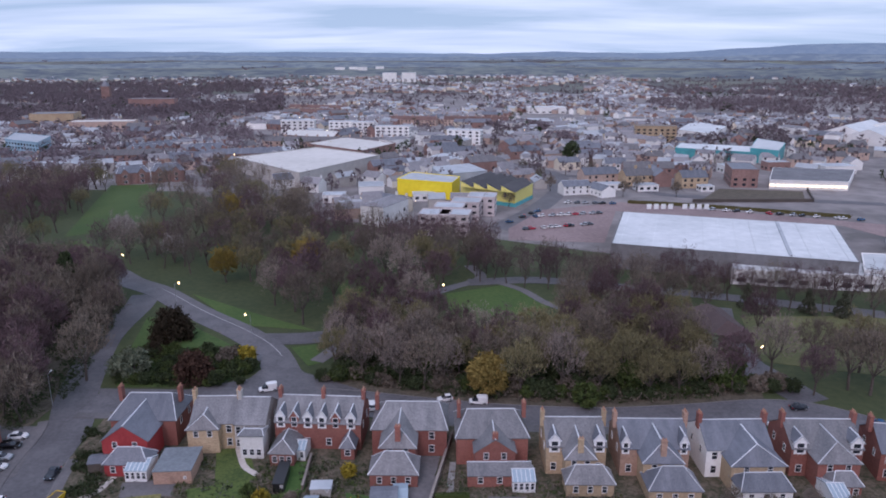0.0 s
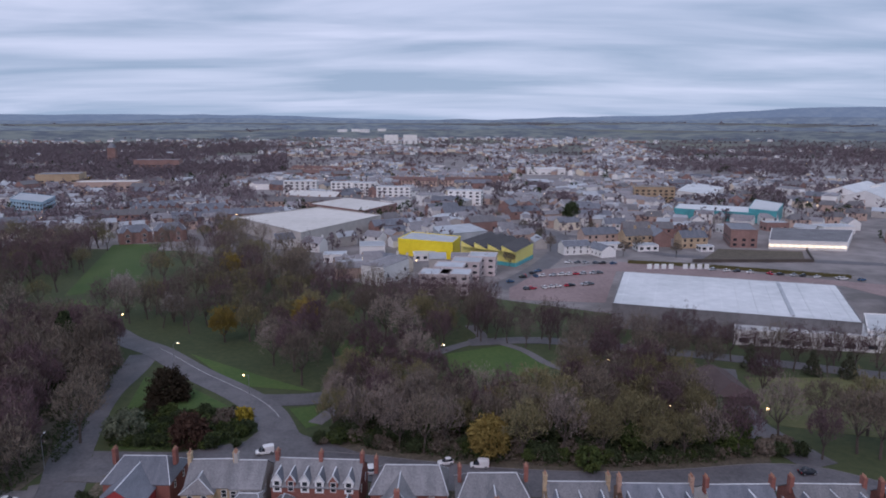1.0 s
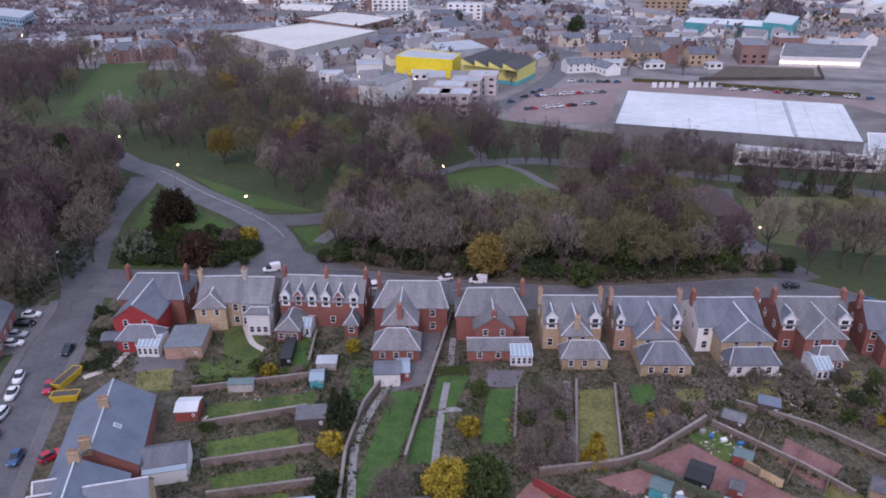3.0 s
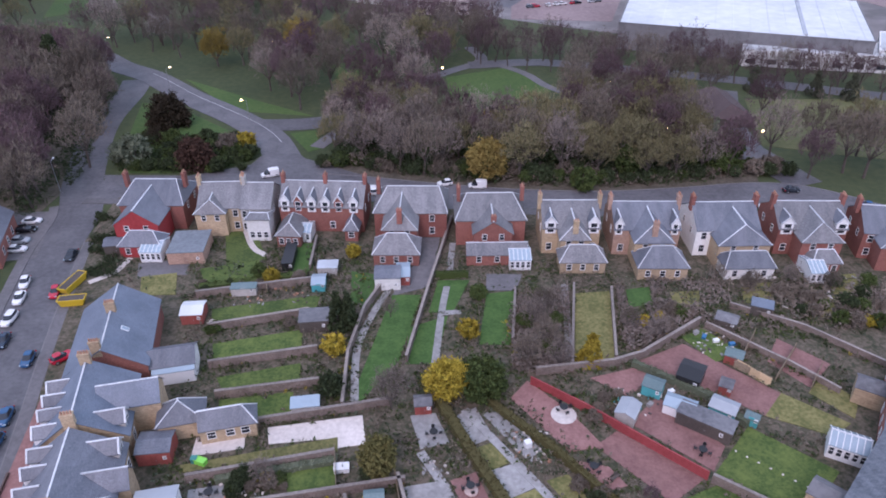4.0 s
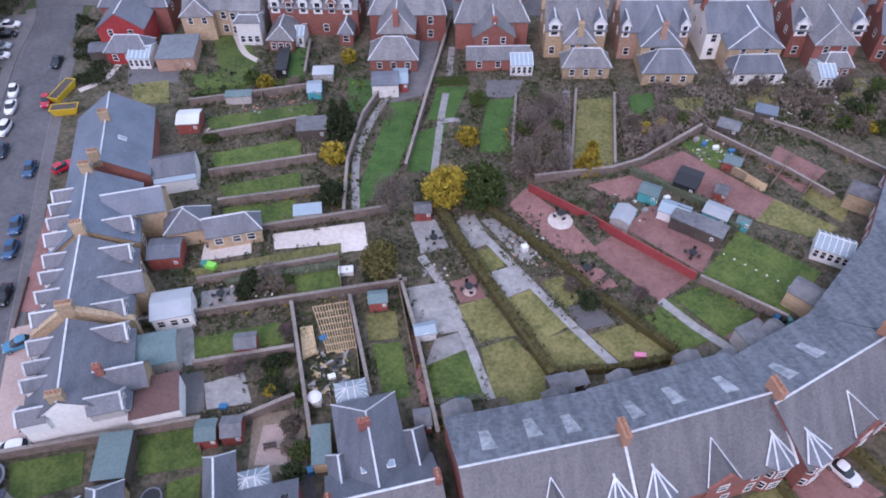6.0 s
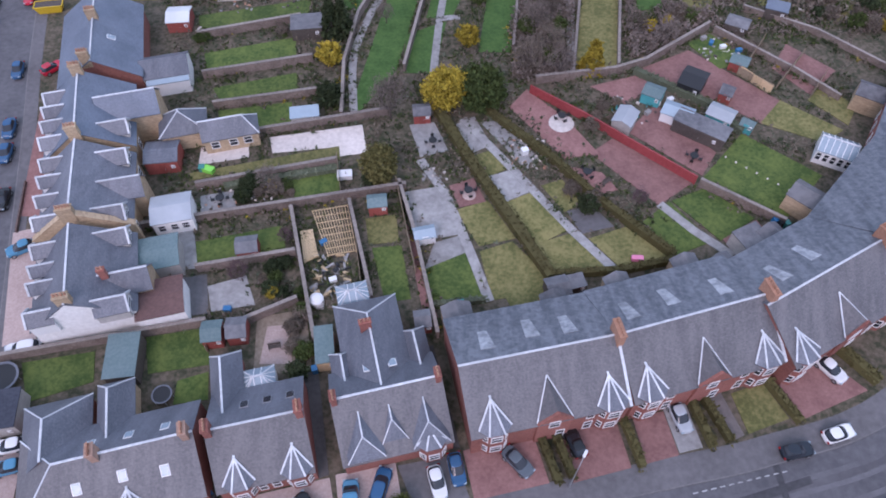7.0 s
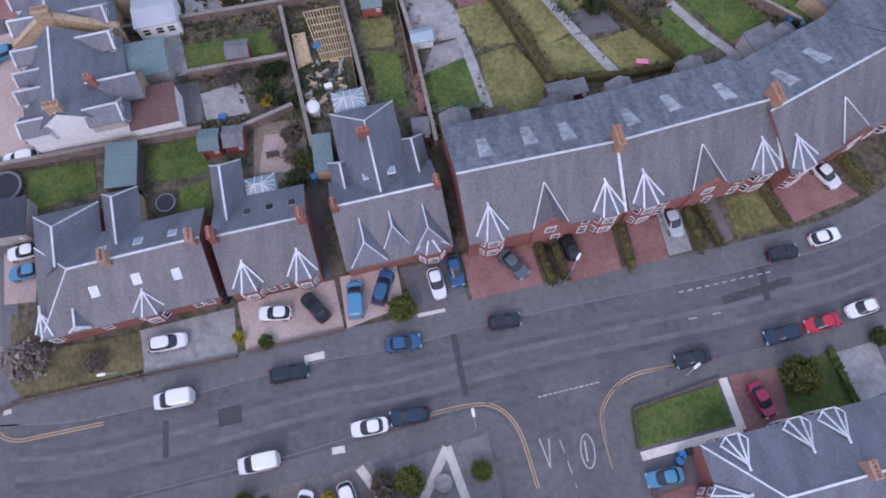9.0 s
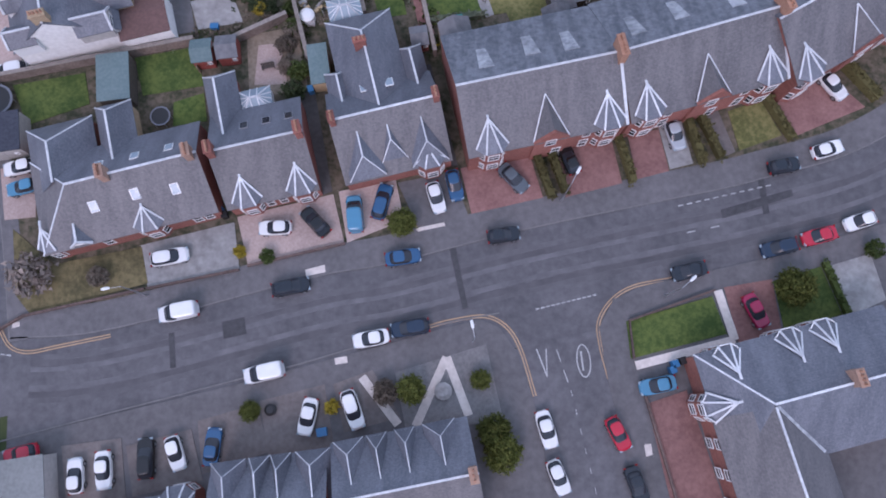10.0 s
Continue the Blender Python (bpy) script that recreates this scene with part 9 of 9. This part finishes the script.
for a, b in (((-198.4, 424.5), (-181.9, 433.7)), ((-180.5, 433.7), (-162.8, 440.8)), ((-194.2, 536.0), (-168.3, 550.0)), ((-237.1, 536.1), (-211.6, 572.5))):
    h, L = house("red sandstone villa terrace with slate roof and gables", a, b, "terrace", "terrace")
    wing(h, -L / 2, L / 2, -5.5, 5.5, 7.0, 11.0, "x", (3, 3), FARRED, SLATE)
    n = int(L / 7)
    for i in range(n):
        x = -L / 2 + (i + 0.5) * L / n
        wing(h, x - 2.4, x + 2.4, -7.0, -1.0, 6.8, 9.6, "y", (0, 0), FARRED, SLATE, names=("bay", "bay_roof", "ridge_cap"))
        for z in (1.0, 4.2):
            win(h, x, -7.0, z, "S", 2.0, 1.8)
        chimney(h, x + 2.5, 0, 9.5, 12.6, 1.6, 0.8, FARRED, 3)



def across(x, y, w, d, turn=0.0):
    """Four corners of a plan w by d round a place."""
    c, n = math.cos(math.radians(turn)), math.sin(math.radians(turn))
    return [(x + a * w / 2 * c - b * d / 2 * n, y + a * w / 2 * n + b * d / 2 * c) for a, b in ((-1, -1), (1, -1), (1, 1), (-1, 1))]


for x, y, w, tn in ((-146, 724, 34, 0), (-100, 712, 26, 4), (-78, 704, 22, 0), (-46, 663, 32, -6), (20, 628, 30, -14)):
    block_building("white rendered four-storey block of flats", across(x, y, w, 12, tn), 12.5, WHITEWALL, GREYSHEET, "flats", 5.0, 0.4, storeys=4)
for x, y, w in ((-372, 2640, 34), (-326, 2660, 28), (-290, 2640, 34), (-232, 2700, 30), (-154, 2118, 40), (-98, 2118, 40)):
    block_building("far white tower block above the town", across(x, y, w, 22), land(x, y) + 27, WHITEWALL, GREYSHEET, "tower block", 16.0, 0.0, storeys=4)
block_building("sandstone theatre with tall flat-roofed hall", across(-424, 784, 44, 30, 12), 15.0, SANDSTONE, SLATE, "theatre", 9.0, 0.6, storeys=3)
block_building("long stone building with pale flat roof", across(-352, 742, 62, 22, 8), 10.0, FARPINK, CREAMSHEET, "building", 6.0, 0.5, storeys=2)
block_building("red sandstone institution behind bare trees", across(-418, 1040, 64, 20, 5), 16.0, FARRED, SLATE, "building", 8.0, 0.5, storeys=3)
block_building("white flat-roofed hall between streets", across(142, 984, 52, 24), 8.0, WHITEWALL, WHITESHEET, "hall", 8.0, 0.4)
block_building("sandstone four-storey tenement by the railway", across(194, 648, 36, 13, -8), 14.0, SANDSTONE, SLATE_OLD, "tenement", 5.0, 0.5, storeys=4)
ch = block_building("red sandstone church tower with a short spire", across(-576, 1236, 13, 13, 10), 25.0, FARRED, SLATE, "church", 6.0, 0.6, storeys=3)
bm = bmesh.new()
solid(bm, [(-6, -6, 25.7), (6, -6, 25.7), (6, 6, 25.7), (-6, 6, 25.7)], [(-0.3, -0.3, 36), (0.3, -0.3, 36), (0.3, 0.3, 36), (-0.3, 0.3, 36)])
part("spire", bm, SLATE, ch)
ROOFTILE = surf("red_brown_roof_tiles", (0.13, 0.075, 0.066), (0.21, 0.125, 0.11), fine=1.5, courses=0.3)
TOWNROWS = [((-205, 935), (-120, 905), FARRED, ROOFTILE), ((-60, 812), (-6, 800), FARPINK, ROOFTILE), ((2, 806), (74, 798), FARPINK, ROOFTILE), ((-214, 1010), (-128, 980), CREAM, ROOFTILE), ((84, 424), (106, 430), FARPINK, SLATE), ((108, 420), (126, 424), SANDSTONE, SLATE_OLD),
            ((131, 414), (131, 440), FARRED, SLATE), ((140, 414), (156, 416), SANDSTONE, SLATE), ((116, 452), (148, 450), FARRED, SLATE_OLD), ((108, 470), (122, 470), WHITEWALL, SLATE), ((-262, 505), (-196, 520), FARRED, SLATE_OLD), ((-176, 512), (-120, 528), FARRED, SLATE), ((-150, 600), (-40, 590), FARPINK, SLATE_OLD)]
for a, b, wl_, rf in TOWNROWS:
    h, L = house("stone town terrace with pitched roof and chimneys", a, b, "terrace", "terrace")
    wing(h, -L / 2, L / 2, -5, 5, 6.4, 10.0, "x", (0, 0), wl_, rf, caps=False)
    n = max(2, int(L / 9))
    for i in range(n):
        x = -L / 2 + (i + 0.5) * L / n
        for z in (1.0, 4.0):
            pane_only(h, x - 2.0, -5, z, "S", 1.5, 1.5)
            pane_only(h, x + 2.0, -5, z, "S", 1.5, 1.5)
        chimney(h, x + L / n / 2 - 0.8, 0, 8.6, 11.6, 1.4, 0.8, wl_, 0)
for x, y, w, d, hh in ((98, 408, 14, 9, 3.2), (118, 404, 12, 9, 3.4), (152, 402, 8, 6, 3.0), (-10, 376, 12, 9, 3.5), (-40, 392, 14, 16, 5.5), (-58, 372, 12, 10, 4.0), (150, 470, 26, 14, 5.5), (196, 470, 20, 10, 5.0), (228, 480, 16, 9, 5.5), (262, 468, 22, 14, 5.0)):
    block_building("low flat-roofed workshop between town houses", across(x, y, w, d, 6), hh, WHITEWALL if int(x) % 3 else FARRED, GREYSHEET, "workshop", 4.0, 0.3)
hedge([(98.0, 366.0), (128.0, 358.0), (196.0, 330.0)], 1.6, 1.6, HEDGE, "brown hedge along the car park edge", seed=41)
plant("tree", T_EVER[0], 91.5, 500.0, 1.7, "tall dark evergreen tree beside the junction", "tree", rng=rs)
for p in ((62, 400), (60, 430), (100, 384), (54, 470), (40, 510), (128, 380), (20, 340), (34, 356), (98, 460), (112, 400)):
    tree(p, "brown", 0.6)
slab("verge", [(44.0, 478.0), (66.0, 470.0), (62.0, 440.0), (40.0, 462.0)], 0.01, PARKGRASS, "green grass verge beside the main road", "grass")
wall_run([(133.0, 368.0), (198.0, 369.0), (211.0, 402.0)], 1.8, 0.5, DARKWOOD, "dark boundary fence round waste ground", cope=False)

# main road through the town and the car park
ribbon("road_town", smooth([(24.7, 309.0), (48.1, 351.7), (68.5, 407.1), (74.8, 458.0), (58.3, 492.2), (33.3, 537.8), (17.8, 599.8)]), 11.0, 0.02, ASPHALT, "asphalt main road through the town", "road")
ribbon("road_town_east", smooth([(74.8, 458.0), (98.8, 440.4), (126.0, 389.6), (175.0, 378.1), (233.0, 362.9)]), 9.0, 0.035, ASPHALT, "asphalt road past the car park", "road")
slab("car_park", [(29.8, 309.0), (50.6, 348.9), (95.5, 368.9), (204.8, 316.5), (190.7, 293.4), (183.3, 314.3), (87.1, 346.2), (67.6, 284.0), (28.0, 288.7)], 0.045, surf("mauve_asphalt", (0.19, 0.135, 0.132), (0.30, 0.22, 0.212), fine=0.6, coarse=0.05), "reddish paved supermarket car park", "car park")
slab("waste_ground", [(139.4, 373.5), (195.8, 373.4), (207.5, 400.0), (162.5, 408.0)], 0.08, EARTH, "cleared waste ground beside the car park", "ground")
ct = random.Random(9)
cols = ["white", "silver", "dark", "red", "blue", "black", "grey", "white"]
for (a, b, n) in (((42.8, 332.1), (80.3, 340.9), 9), ((34.6, 305.7), (69.7, 316.7), 9), ((133.5, 348.8), (201.6, 323.5), 12), ((64.9, 366.0), (91.1, 363.0), 6), ((30.8, 320.1), (50.6, 348.9), 5)):
    for i in range(n):
        p = Vector(a).lerp(Vector(b), (i + ct.uniform(0.1, 0.9)) / n)
        tn = ct.choice((0.3, 1.87, 3.44))
        d = Vector((math.cos(tn), math.sin(tn))) * 2
        car(tuple(p - d), tuple(p + d), ct.choice(cols), ct.choice(("car", "hatch", "estate")), 0.06, "in the car park", "car park cars", True)


# ordinary town houses
def town_house(label, L, dp, ze, zr, wall, roof, hips, n, ch=True):
    h = empty("house", pose(0, 0, 0), label, "house", "town houses")
    wing(h, -L / 2, L / 2, -dp, dp, ze, zr, "x", hips, wall, roof, caps=False, over=0.2)
    for i in range(n):
        x = -L / 2 + (i + 0.5) * L / n
        pane_only(h, x, -dp, 1.0 if i % 2 else 3.6, "S", 1.5, 1.5)
    if ch:
        bm = bmesh.new()
        box(bm, L / 2 - 1.0, -0.5, zr - 1.2, L / 2 - 0.2, 0.5, zr + 1.4)
        part("chimney", bm, wall, h)
    return h


PROTO = [town_house("white rendered house with grey slate roof", 12, 4.2, 5.2, 8.2, WHITEWALL, FARSLATE, (0, 0), 3), town_house("red sandstone terrace row with slate roof", 26, 4.8, 6.0, 9.6, FARRED, SLATE, (0, 0), 3), town_house("pinkish stone house with slate roof", 14, 4.6, 5.6, 9.0, FARPINK, SLATE_OLD, (2, 2), 3),
         town_house("cream rendered house with slate roof", 16, 4.4, 5.4, 8.4, CREAM, SLATE, (0, 0), 3), town_house("white rendered block of flats with flat pitch roof", 24, 6, 9.0, 10.6, WHITEWALL, FARSLATE, (2, 2), 3), town_house("long low grey-roofed workshop", 30, 9, 5.0, 7.0, GREYWALL, GREYSHEET, (0, 0), 2, False), town_house("red brick tenement with slate roof", 20, 5.5, 8.6, 12.0, FARRED, SLATE_OLD, (0, 0), 3)]
KEEP = [(o.matrix_basis.translation.xy, 22.0) for o in scene.objects if o.parent is None and o.type == "EMPTY" and o.matrix_basis.translation.y > 270 and o.name.split(".")[0] not in ("tree", "shrub", "street_lamp", "car", "van")]
KEEP += [(Vector((108.9, 254.0)), 75.0), (Vector((87.6, 267.2)), 45.0), (Vector((-88.0, 460.1)), 48.0), (Vector((208.6, 416.2)), 46.0), (Vector((230.3, 412.5)), 46.0), (Vector((58.6, 328.4)), 42.0), (Vector((119.2, 348.9)), 50.0), (Vector((182.0, 331.9)), 55.0), (Vector((171.5, 384.6)), 40.0)]
TOWNROAD = smooth([(24.7, 309.0), (48.1, 351.7), (68.5, 407.1), (74.8, 458.0), (58.3, 492.2), (33.3, 537.8), (17.8, 599.8)]) + smooth([(74.8, 458.0), (98.8, 440.4), (126.0, 389.6), (175.0, 378.1), (233.0, 362.9)])
PARKEDGE = [(-366.1, 416.7), (-236.5, 440.7), (-166.1, 453.7), (-108.1, 426.2), (-44.5, 332.1), (-20.5, 298.5), (23.2, 288.7), (62.4, 251.0), (152.6, 230.6), (500, 200), (500, 0), (-600, 0)]
tw = random.Random(21)
placed = []
tries = 0
while len(placed) < 190 and tries < 30000:
    tries += 1
    r = 300 + 620 * tw.random() ** 1.2
    az = math.radians(tw.uniform(-37, 37))
    p = Vector((r * math.sin(az), r * math.cos(az)))
    cell = (int(p.x // 110), int(p.y // 110))
    base = (hash(cell) % 90) - 45
    if any((p - q).length < s for q, s in KEEP) or inside(p, PARKEDGE) or any((p - q).length < 17 for q in placed) or min((p - Vector(q)).length for q in TOWNROAD) < 15:
        continue
    if math.degrees(az) < -14 and r > 560 and tw.random() < 0.55:
        continue
    placed.append(p)
    k = tw.choices(range(7), (6, 3, 3, 4, 3.0, 1.6, 1.5))[0]
    copy_thing(PROTO[k], pose(p.x, p.y, -0.05, 0, 0, base + tw.choice((0, 0, 90)) + tw.uniform(-6, 6)))
for i, h in enumerate(PROTO):
    h.matrix_basis = pose(-260 + i * 55, 560 + 30 * (i % 3), -0.05, 0, 0, 12 * i)

# the far town and woods, past counting
nr = np.random.default_rng(31)


def far_houses(name, n, wall, label, r0=760, r1=2660, bias=1.25, roof=None):
    """Rows of small far houses, each with gabled walls and a pitched roof."""
    v, f, vr, fr = [], [], [], []
    for _ in range(n):
        r = r0 + (r1 - r0) * nr.random() ** bias
        deg = nr.uniform(-36, 36)
        az = math.radians(deg)
        x, y = r * math.sin(az), r * math.cos(az)
        if noise.noise(Vector((x * 0.006, y * 0.004, 1.7))) < -0.16 or (deg < -14 and 900 < r < 2050 or deg > 17 and r > 980) and nr.random() < 0.93 or deg < -20 and r > 560 and nr.random() < 0.5:
            continue
        if r < 950 and (inside((x, y), PARKEDGE) or any((Vector((x, y)) - q).length < s for q, s in KEEP) or min((Vector((x, y)) - Vector(q)).length for q in TOWNROAD) < 12 or any((Vector((x, y)) - q).length < 11 for q in placed)):
            continue
        z = land(x, y)
        lane = round(noise.noise(Vector((x * 0.003, y * 0.003, 9.0))) * 6) * 0.26
        L, d, e, t = nr.uniform(3.5, 8.5), nr.uniform(3.0, 4.2), nr.uniform(3.2, 6.6), lane + (1.57 if nr.random() < 0.25 else 0) + nr.normal() * 0.06
        cs_, sn = math.cos(t), math.sin(t)
        to = lambda a, b, c: (x + a * cs_ - b * sn, y + a * sn + b * cs_, z + c)
        k = len(v)
        v += [to(*q) for q in ((-L, -d, 0), (L, -d, 0), (L, d, 0), (-L, d, 0), (-L, -d, e), (L, -d, e), (L, d, e), (-L, d, e), (-L, 0, e + 2.3), (L, 0, e + 2.3))]
        f += [(k, k + 1, k + 5, k + 4), (k + 1, k + 2, k + 6, k + 9, k + 5), (k + 2, k + 3, k + 7, k + 6), (k + 3, k, k + 4, k + 8, k + 7)]
        k = len(vr)
        o = d + 0.3
        vr += [to(*q) for q in ((-L - 0.2, -o, e - 0.1), (L + 0.2, -o, e - 0.1), (L + 0.2, 0, e + 2.5), (-L - 0.2, 0, e + 2.5), (L + 0.2, o, e - 0.1), (-L - 0.2, o, e - 0.1))]
        fr += [(k, k + 1, k + 2, k + 3), (k + 3, k + 2, k + 4, k + 5)]
    th = empty(name, pose(0, 0, 0), label, "houses", "", "stuff")
    link("wall", raw("wall", v, f, wall), None, th)
    link("roof", raw("roof", vr, fr, roof or FARSLATE), None, th)


far_houses("far_houses", 1900, WHITEWALL, "far rows of white rendered houses with slate roofs")
far_houses("far_houses", 1500, CREAM, "far rows of cream houses with grey roofs", roof=GREYSHEET)
far_houses("far_houses", 1900, FARRED, "far rows of red sandstone houses")
far_houses("far_houses", 1600, FARPINK, "far rows of pinkish stone houses")
far_houses("near_town_houses", 700, WHITEWALL, "small white houses and outbuildings of the town", 330, 900, 1.0)
far_houses("near_town_houses", 500, FARPINK, "small stone houses and outbuildings of the town", 330, 900, 1.0)
far_houses("near_town_houses", 350, GREYWALL, "small grey sheds and garages of the town", 330, 900, 1.0, GREYSHEET)


def far_wood(name, n, r0, r1, mat, label, az0=-37, az1=37, bias=1.0, size=1.2, thresh=-2, seed=1, clumps=12, spot=None):
    """Far trees, each a domed crown of loose twigs; spot: a copse round one place (x, y, half width, half depth)."""
    g = np.random.default_rng(seed)
    c, v, f = [], [], []
    for _ in range(n):
        r = r0 + (r1 - r0) * g.random() ** bias
        az = math.radians(g.uniform(az0, az1))
        x, y = r * math.sin(az), r * math.cos(az)
        if spot:
            x, y = spot[0] + g.uniform(-1, 1) * spot[2], spot[1] + g.uniform(-1, 1) * spot[3]
        if noise.noise(Vector((x * 0.004, y * 0.004, seed))) < thresh or not spot and inside((x, y), PARKEDGE) or any((Vector((x, y)) - q).length < s * 0.9 for q, s in KEEP):
            continue
        hgt, wide, low = g.uniform(7, 12), g.uniform(2.8, 4.8), land(x, y)
        d = g.normal(size=(clumps, 3))
        d[:, 2] = np.abs(d[:, 2]) - 0.35
        d /= np.linalg.norm(d, axis=1)[:, None]
        c.append(d * np.array((wide, wide, hgt * 0.5)) + np.array((x, y, low + hgt * 0.5)))
        if r < 800:
            limb_tube(v, f, np.array((x, y, low - 0.1)), np.array((x, y, low + hgt * 0.55)), 0.3, 0.15, 4)
    c = np.concatenate(c)
    me = tri_mesh("foliage", leaf_cloud(g, c, wide * 0.3, len(c) * 7, size, 0.65), mat)
    if v:
        th = empty(name, pose(0, 0, 0), label, "trees", "", "stuff")
        link("crown", me, None, th)
        link("trunk", raw("trunk", v, f, BARK), None, th)
        return
    tagged(link(name, me, None), label, "trees", "", "stuff")


far_wood("town_trees", 1500, 380, 1300, FARTWIG, "bare winter trees among the town houses", thresh=-0.15, seed=3, size=1.5)
far_wood("town_trees", 420, 430, 1500, LEAF_D, "dark evergreen trees among the town houses", thresh=0.0, seed=4, size=1.5)
far_wood("far_woods", 2200, 1000, 2700, FARTWIG, "distant bare woods", thresh=0.0, seed=5, size=2.2, clumps=7)
far_wood("far_woods", 5200, 930, 2200, FARTWIG, "distant bare woods at the town's edge", -37, -12.5, thresh=-0.34, seed=6, size=2.2, clumps=7)
far_wood("far_woods", 900, 480, 930, FARTWIG, "bare trees among the western streets", -37, -15, thresh=-0.1, seed=9, size=1.3)
far_wood("far_woods", 2600, 740, 2000, FARTWIG, "distant bare woods at the town's edge", 16, 37, thresh=-0.06, seed=7, size=1.9, clumps=8)
far_wood("copse", 60, 0, 1, FARTWIG, "dark bare copse between town streets", seed=21, size=1.6, spot=(78, 745, 32, 14))
far_wood("copse", 26, 0, 1, FARTWIG, "reddish bare copse between houses", seed=22, size=1.6, spot=(108, 640, 10, 10))
far_wood("copse", 40, 0, 1, FARTWIG, "bare trees in front of the round hall", seed=23, size=1.6, spot=(255, 610, 45, 8))
far_wood("copse", 46, 0, 1, FARTWIG, "bare trees round the red villas", seed=24, size=1.6, spot=(-225, 500, 80, 18))


def hedgerows(n, seed):
    """Lines of hedge and copse between the far fields."""
    g = np.random.default_rng(seed)
    c = []
    for _ in range(n):
        r, az, t, L = g.uniform(1500, 4500), math.radians(g.uniform(-37, 37)), g.normal() * 0.5, g.uniform(120, 520)
        x, y = r * math.sin(az), r * math.cos(az)
        for k in range(int(L / 7)):
            px, py = x + math.cos(t) * k * 7 + g.normal() * 2, y + math.sin(t) * k * 7 + g.normal() * 2
            h = land(px, py)
            c += [(px, py, h + g.uniform(0.5, 5)) for _ in range(3)]
    me = tri_mesh("foliage", leaf_cloud(g, np.array(c), 2.0, len(c) * 2, 4.0, 0.8), FARTWIG)
    tagged(link("far_hedges", me, None), "dark hedgerows between far fields on the hills", "hedges", "", "stuff")


hedgerows(150, 8)
for i in range(80):
    r = 330 + 900 * nr.random() ** 1.3
    az = math.radians(nr.uniform(-34, 34))
    p = Vector((r * math.sin(az), r * math.cos(az)))
    if inside(p, PARKEDGE) or any((p - q).length < s for q, s in KEEP):
        continue
    lamp(p.x, p.y, nr.uniform(0, 360), 8.0, True)
